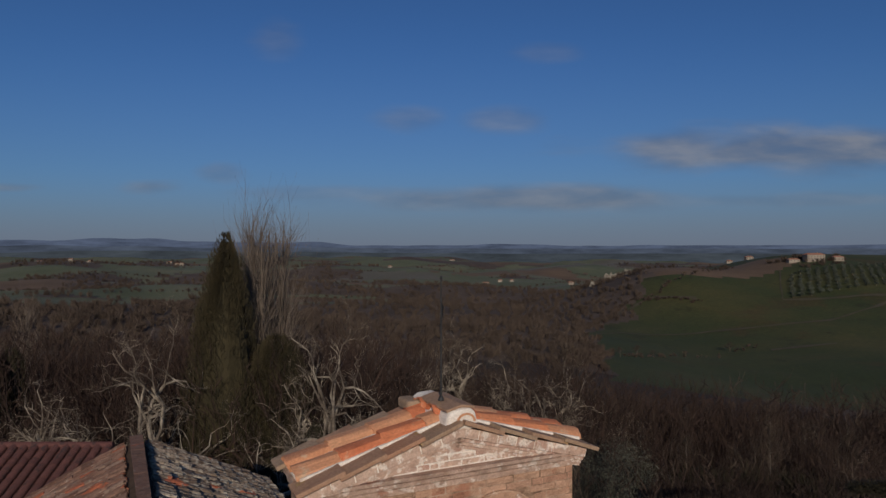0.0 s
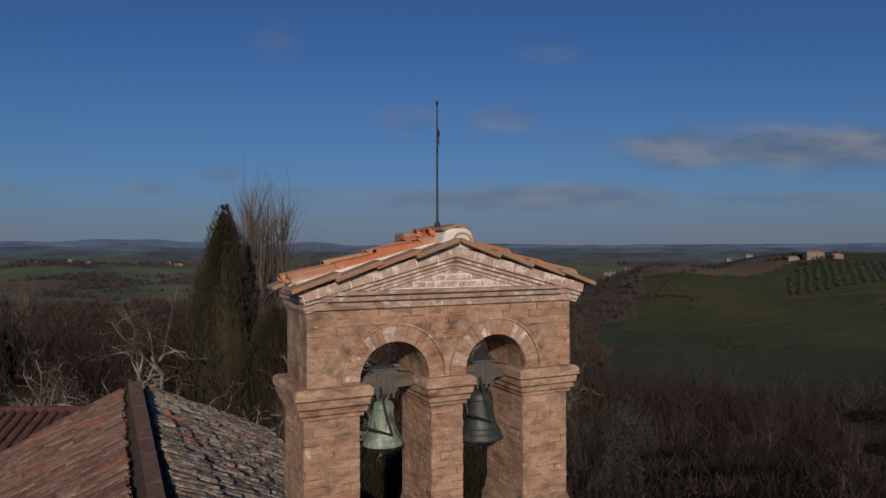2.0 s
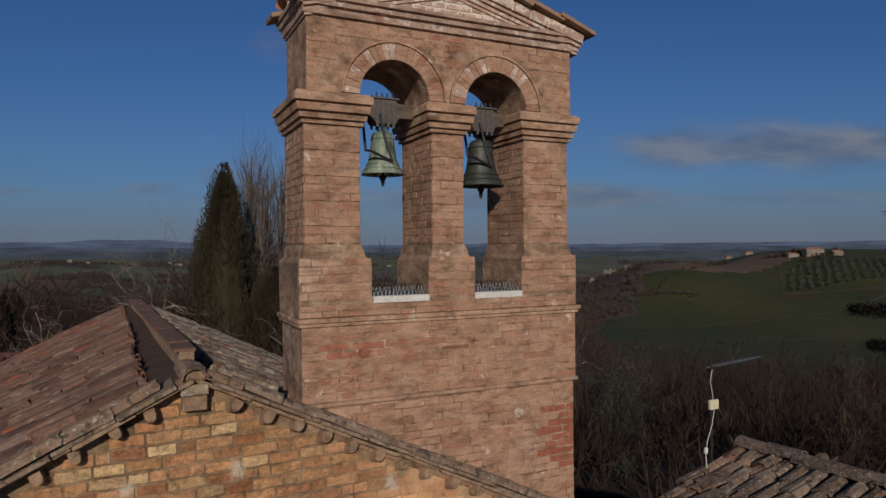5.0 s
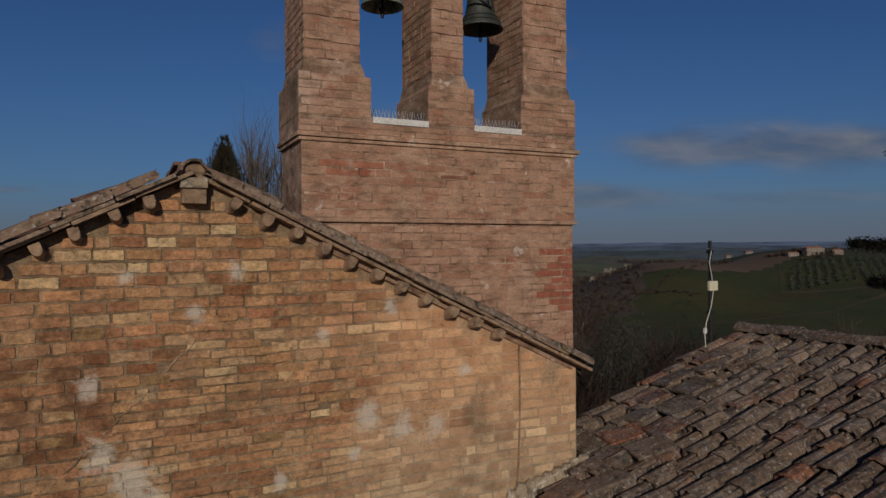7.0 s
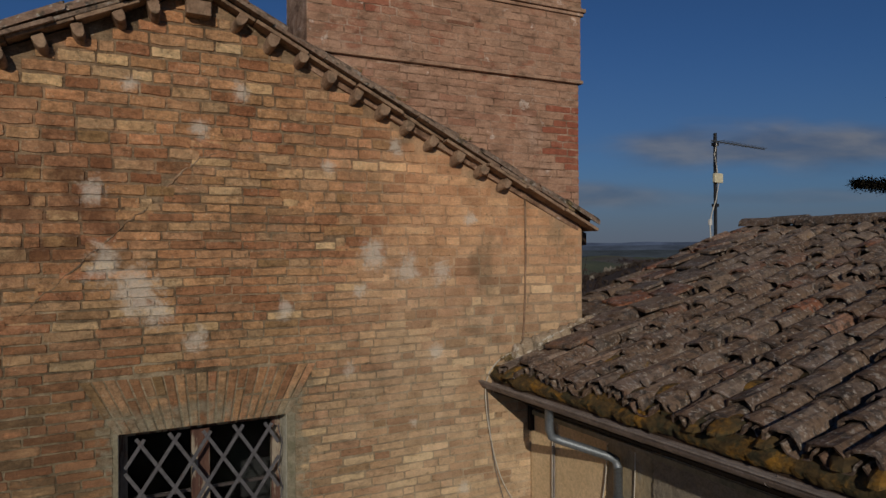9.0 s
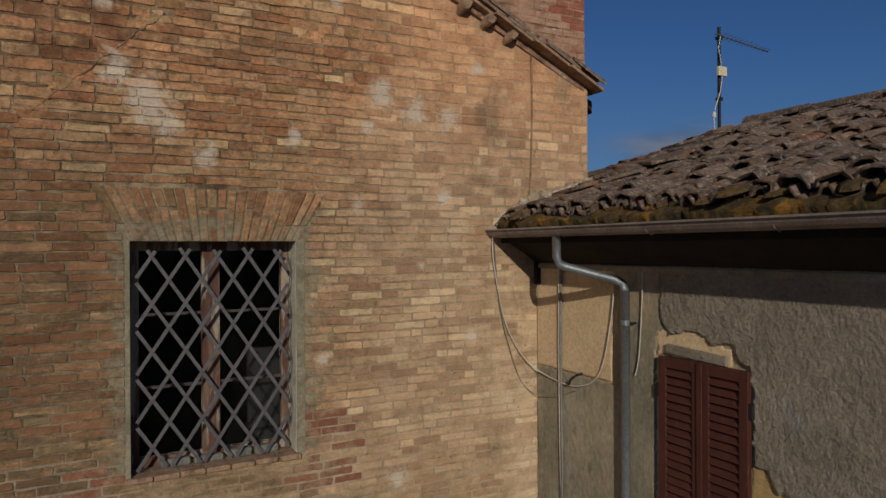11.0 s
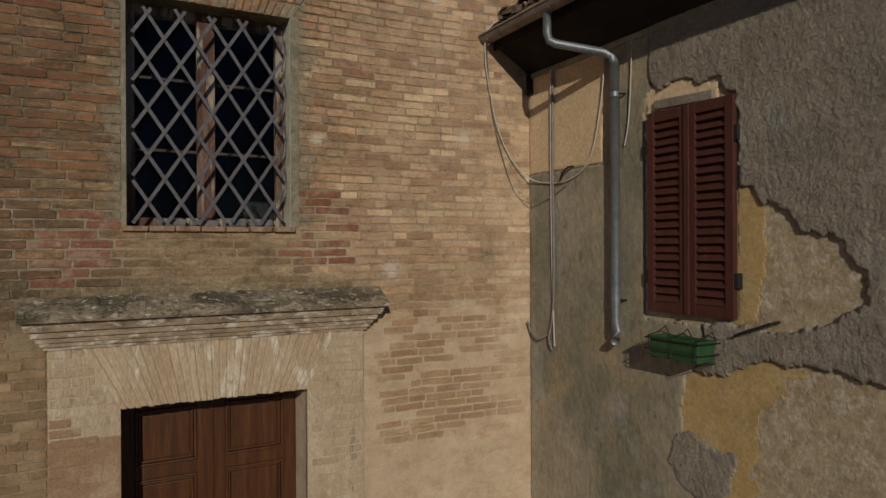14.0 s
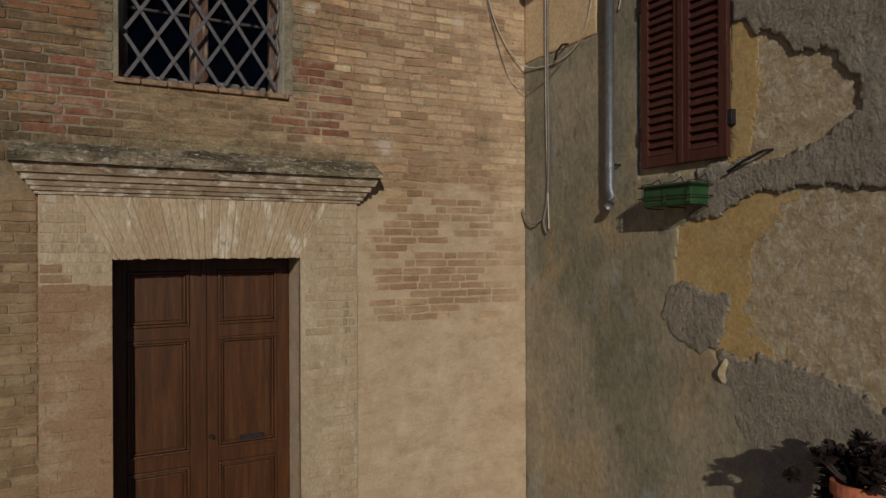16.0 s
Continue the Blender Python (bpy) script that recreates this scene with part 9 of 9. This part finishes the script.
def tracks():
    """Farm tracks and field edges laid on the land."""
    for pts, wide, label in (([(150, 640), (184, 675), (277, 690), (355, 692), (411, 696), (494, 740), (590, 810)], 2.2, "faint farm track across the green field"), ([(300, 600), (330, 606), (372, 611)], 3.0, "pale bare strip in the green field"),
                             ([(468, 912), (440, 856), (408, 788), (470, 776), (560, 772), (640, 784)], 3.0, "pale earth lane round the olive grove"), ([(165, 720), (215, 800), (262, 838), (318, 806)], 3.5, "bare earth edge of the wood")):
        vs, fs = [], []
        line = []
        for (a0, q0), (a1, q1) in zip(pts, pts[1:]):
            n = max(2, int(math.hypot(a1 - a0, q1 - q0) / 6))
            line += [(a0 + (a1 - a0) * i / n, q0 + (q1 - q0) * i / n) for i in range(n)]
        for i, (a, q) in enumerate(line):
            wd = wide * (0.7 + 0.5 * noise.noise(Vector((a / 25, q / 25, 4))))
            for e in (-1, 1):
                p = (a + e * wd * 0.3) * RIGHT + (q + e * wd * 1.6) * AHEAD
                vs.append((p.x, p.y, land(a + e * wd * 0.3, q + e * wd * 1.6) + 0.5))
        fs = [(2 * i, 2 * i + 2, 2 * i + 3, 2 * i + 1) for i in range(len(line) - 1)]
        me = bpy.data.meshes.new("farm_track")
        me.from_pydata(vs, [], fs)
        me.materials.append(M["lane"])
        tagged(new("farm_track", me), label, "track", kind="structure")


tracks()


def hedges():
    rr = random.Random(44)
    low = []
    for (a0, q0), (a1, q1), n, h in (((125, 495), (300, 628), 34, 3.2), ((238, 850), (310, 800), 46, 4.0), ((170, 730), (240, 850), 40, 5.0), ((300, 1010), (470, 1060), 30, 6.0), ((500, 905), (560, 915), 14, 6.0), ((520, 938), (578, 946), 16, 7.0), ((480, 965), (575, 966), 26, 9.0)):
        for i in range(n):
            t = rr.random()
            a, q = a0 + (a1 - a0) * t + rr.uniform(-6, 6), q0 + (q1 - q0) * t + rr.uniform(-8, 8)
            p = a * RIGHT + q * AHEAD
            low.append((Vector((p.x, p.y, land(a, q))), h * rr.uniform(0.6, 1.4), rr.uniform(0, 6.28), rr.uniform(0.9, 1.6)))
    for k in range(90):
        r, w = 900 * (2600 / 900) ** rr.random(), radians(rr.uniform(-38, 38))
        a, q, turn = r * math.sin(w), r * math.cos(w), rr.uniform(-0.5, 0.5)
        if use(a, q) == 2:
            continue
        ln = rr.uniform(60, 220)
        for i in range(int(ln / 8)):
            t = (i / int(ln / 8) - 0.5) * ln
            x, y = a + t * math.cos(turn) + rr.uniform(-4, 4), q + t * math.sin(turn) * 2 + rr.uniform(-4, 4)
            p = x * RIGHT + y * AHEAD
            low.append((Vector((p.x, p.y, land(x, y))), rr.uniform(3.5, 8), rr.uniform(0, 6.28), rr.uniform(0.9, 1.5)))
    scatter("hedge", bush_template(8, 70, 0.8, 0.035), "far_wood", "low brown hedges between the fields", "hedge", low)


hedges()


def far_building():
    """The neighbouring building whose red tiled roof shows behind the nave."""
    t = thing("barn", Matrix.Translation((-4.2, 33.0, 0)) @ Matrix.Rotation(radians(-28.4), 4, "Z"), "barn with dark red half-round tiles behind the church", "barn")
    Geo().box(-9, 4.9, -2.6, 5, -4, 3.2).obj("wall", "mortar", t)
    deck = Geo().add([(-9.4, -3.2, 3.0), (5.2, -3.2, 3.0), (5.2, 1.2, 5.1), (-9.4, 1.2, 5.1), (5.2, 5.6, 3.0), (-9.4, 5.6, 3.0)], [(0, 1, 2, 3), (3, 2, 4, 5), (0, 3, 5), (1, 4, 2)])
    roof = deck.obj("roof", "tile_red", t)
    mats, ang = [], math.atan2(2.1, 4.4)
    rr = random.Random(2)
    x = -9.3
    while x < 5.2:
        for j in range(13):
            s = j * 0.37
            mats.append(Matrix.Translation((x, -3.25 + s * math.cos(ang), 3.02 + s * math.sin(ang) + 0.03)) @ Matrix.Rotation(math.pi / 2, 4, "Z") @ Matrix.Rotation(-ang + 0.02, 4, "Y") @ Matrix.Rotation(rr.uniform(-.04, .04), 4, "Z") @ Matrix.Diagonal((1.1, 1.6, 1.7, 1)))
        x += 0.45
    joined("tiles", coppo(0.43, 0.105, 0.09, 0.015, 6), mats, "tile_red", roof, "rows of dark red tiles", "stuff")
    g = Geo().tube([(-9.4, 1.2, 5.16), (5.2, 1.2, 5.16)], 0.16, 8).obj("ridge_tile", "tile_red", roof)


far_building()

def weeds():
    """Dry tufts where the house roof meets the church."""
    rr = random.Random(19)
    for x, n in ((3.35, 14), (3.6, 22), (3.78, 34), (4.0, 26), (4.15, 18), (1.9, 10), (2.3, 9), (2.9, 8)):
        g = Geo()
        base = Vector((x, front_y(x) - 0.05, roof_z(x) + 0.06)) if x > 3.2 else Vector((x, front_y(x) - 0.04, rake(x) + 0.13))
        big = 1.0 if x > 3.2 else 0.5
        for i in range(n * 3):
            d = Vector((rr.uniform(-1, 1), rr.uniform(-1, 0.1), rr.uniform(0.5, 2.0))).normalized()
            s = d.cross(Vector((0, 1, 0))).normalized() * 0.003
            p = base + Vector((rr.uniform(-0.08, 0.08), rr.uniform(-0.05, 0.03), 0))
            ln = rr.uniform(0.04, 0.11) * big
            g.add([p - s, p + s, p + d * ln + Vector((0, -0.01, 0))], [(0, 1, 2)])
        tagged(g.obj("weed_tuft", "dry_grass"), "dry tuft of weeds rooted in the tiles", "weeds")


weeds()

# ---- the bricks of the church front ----
front_bricks()
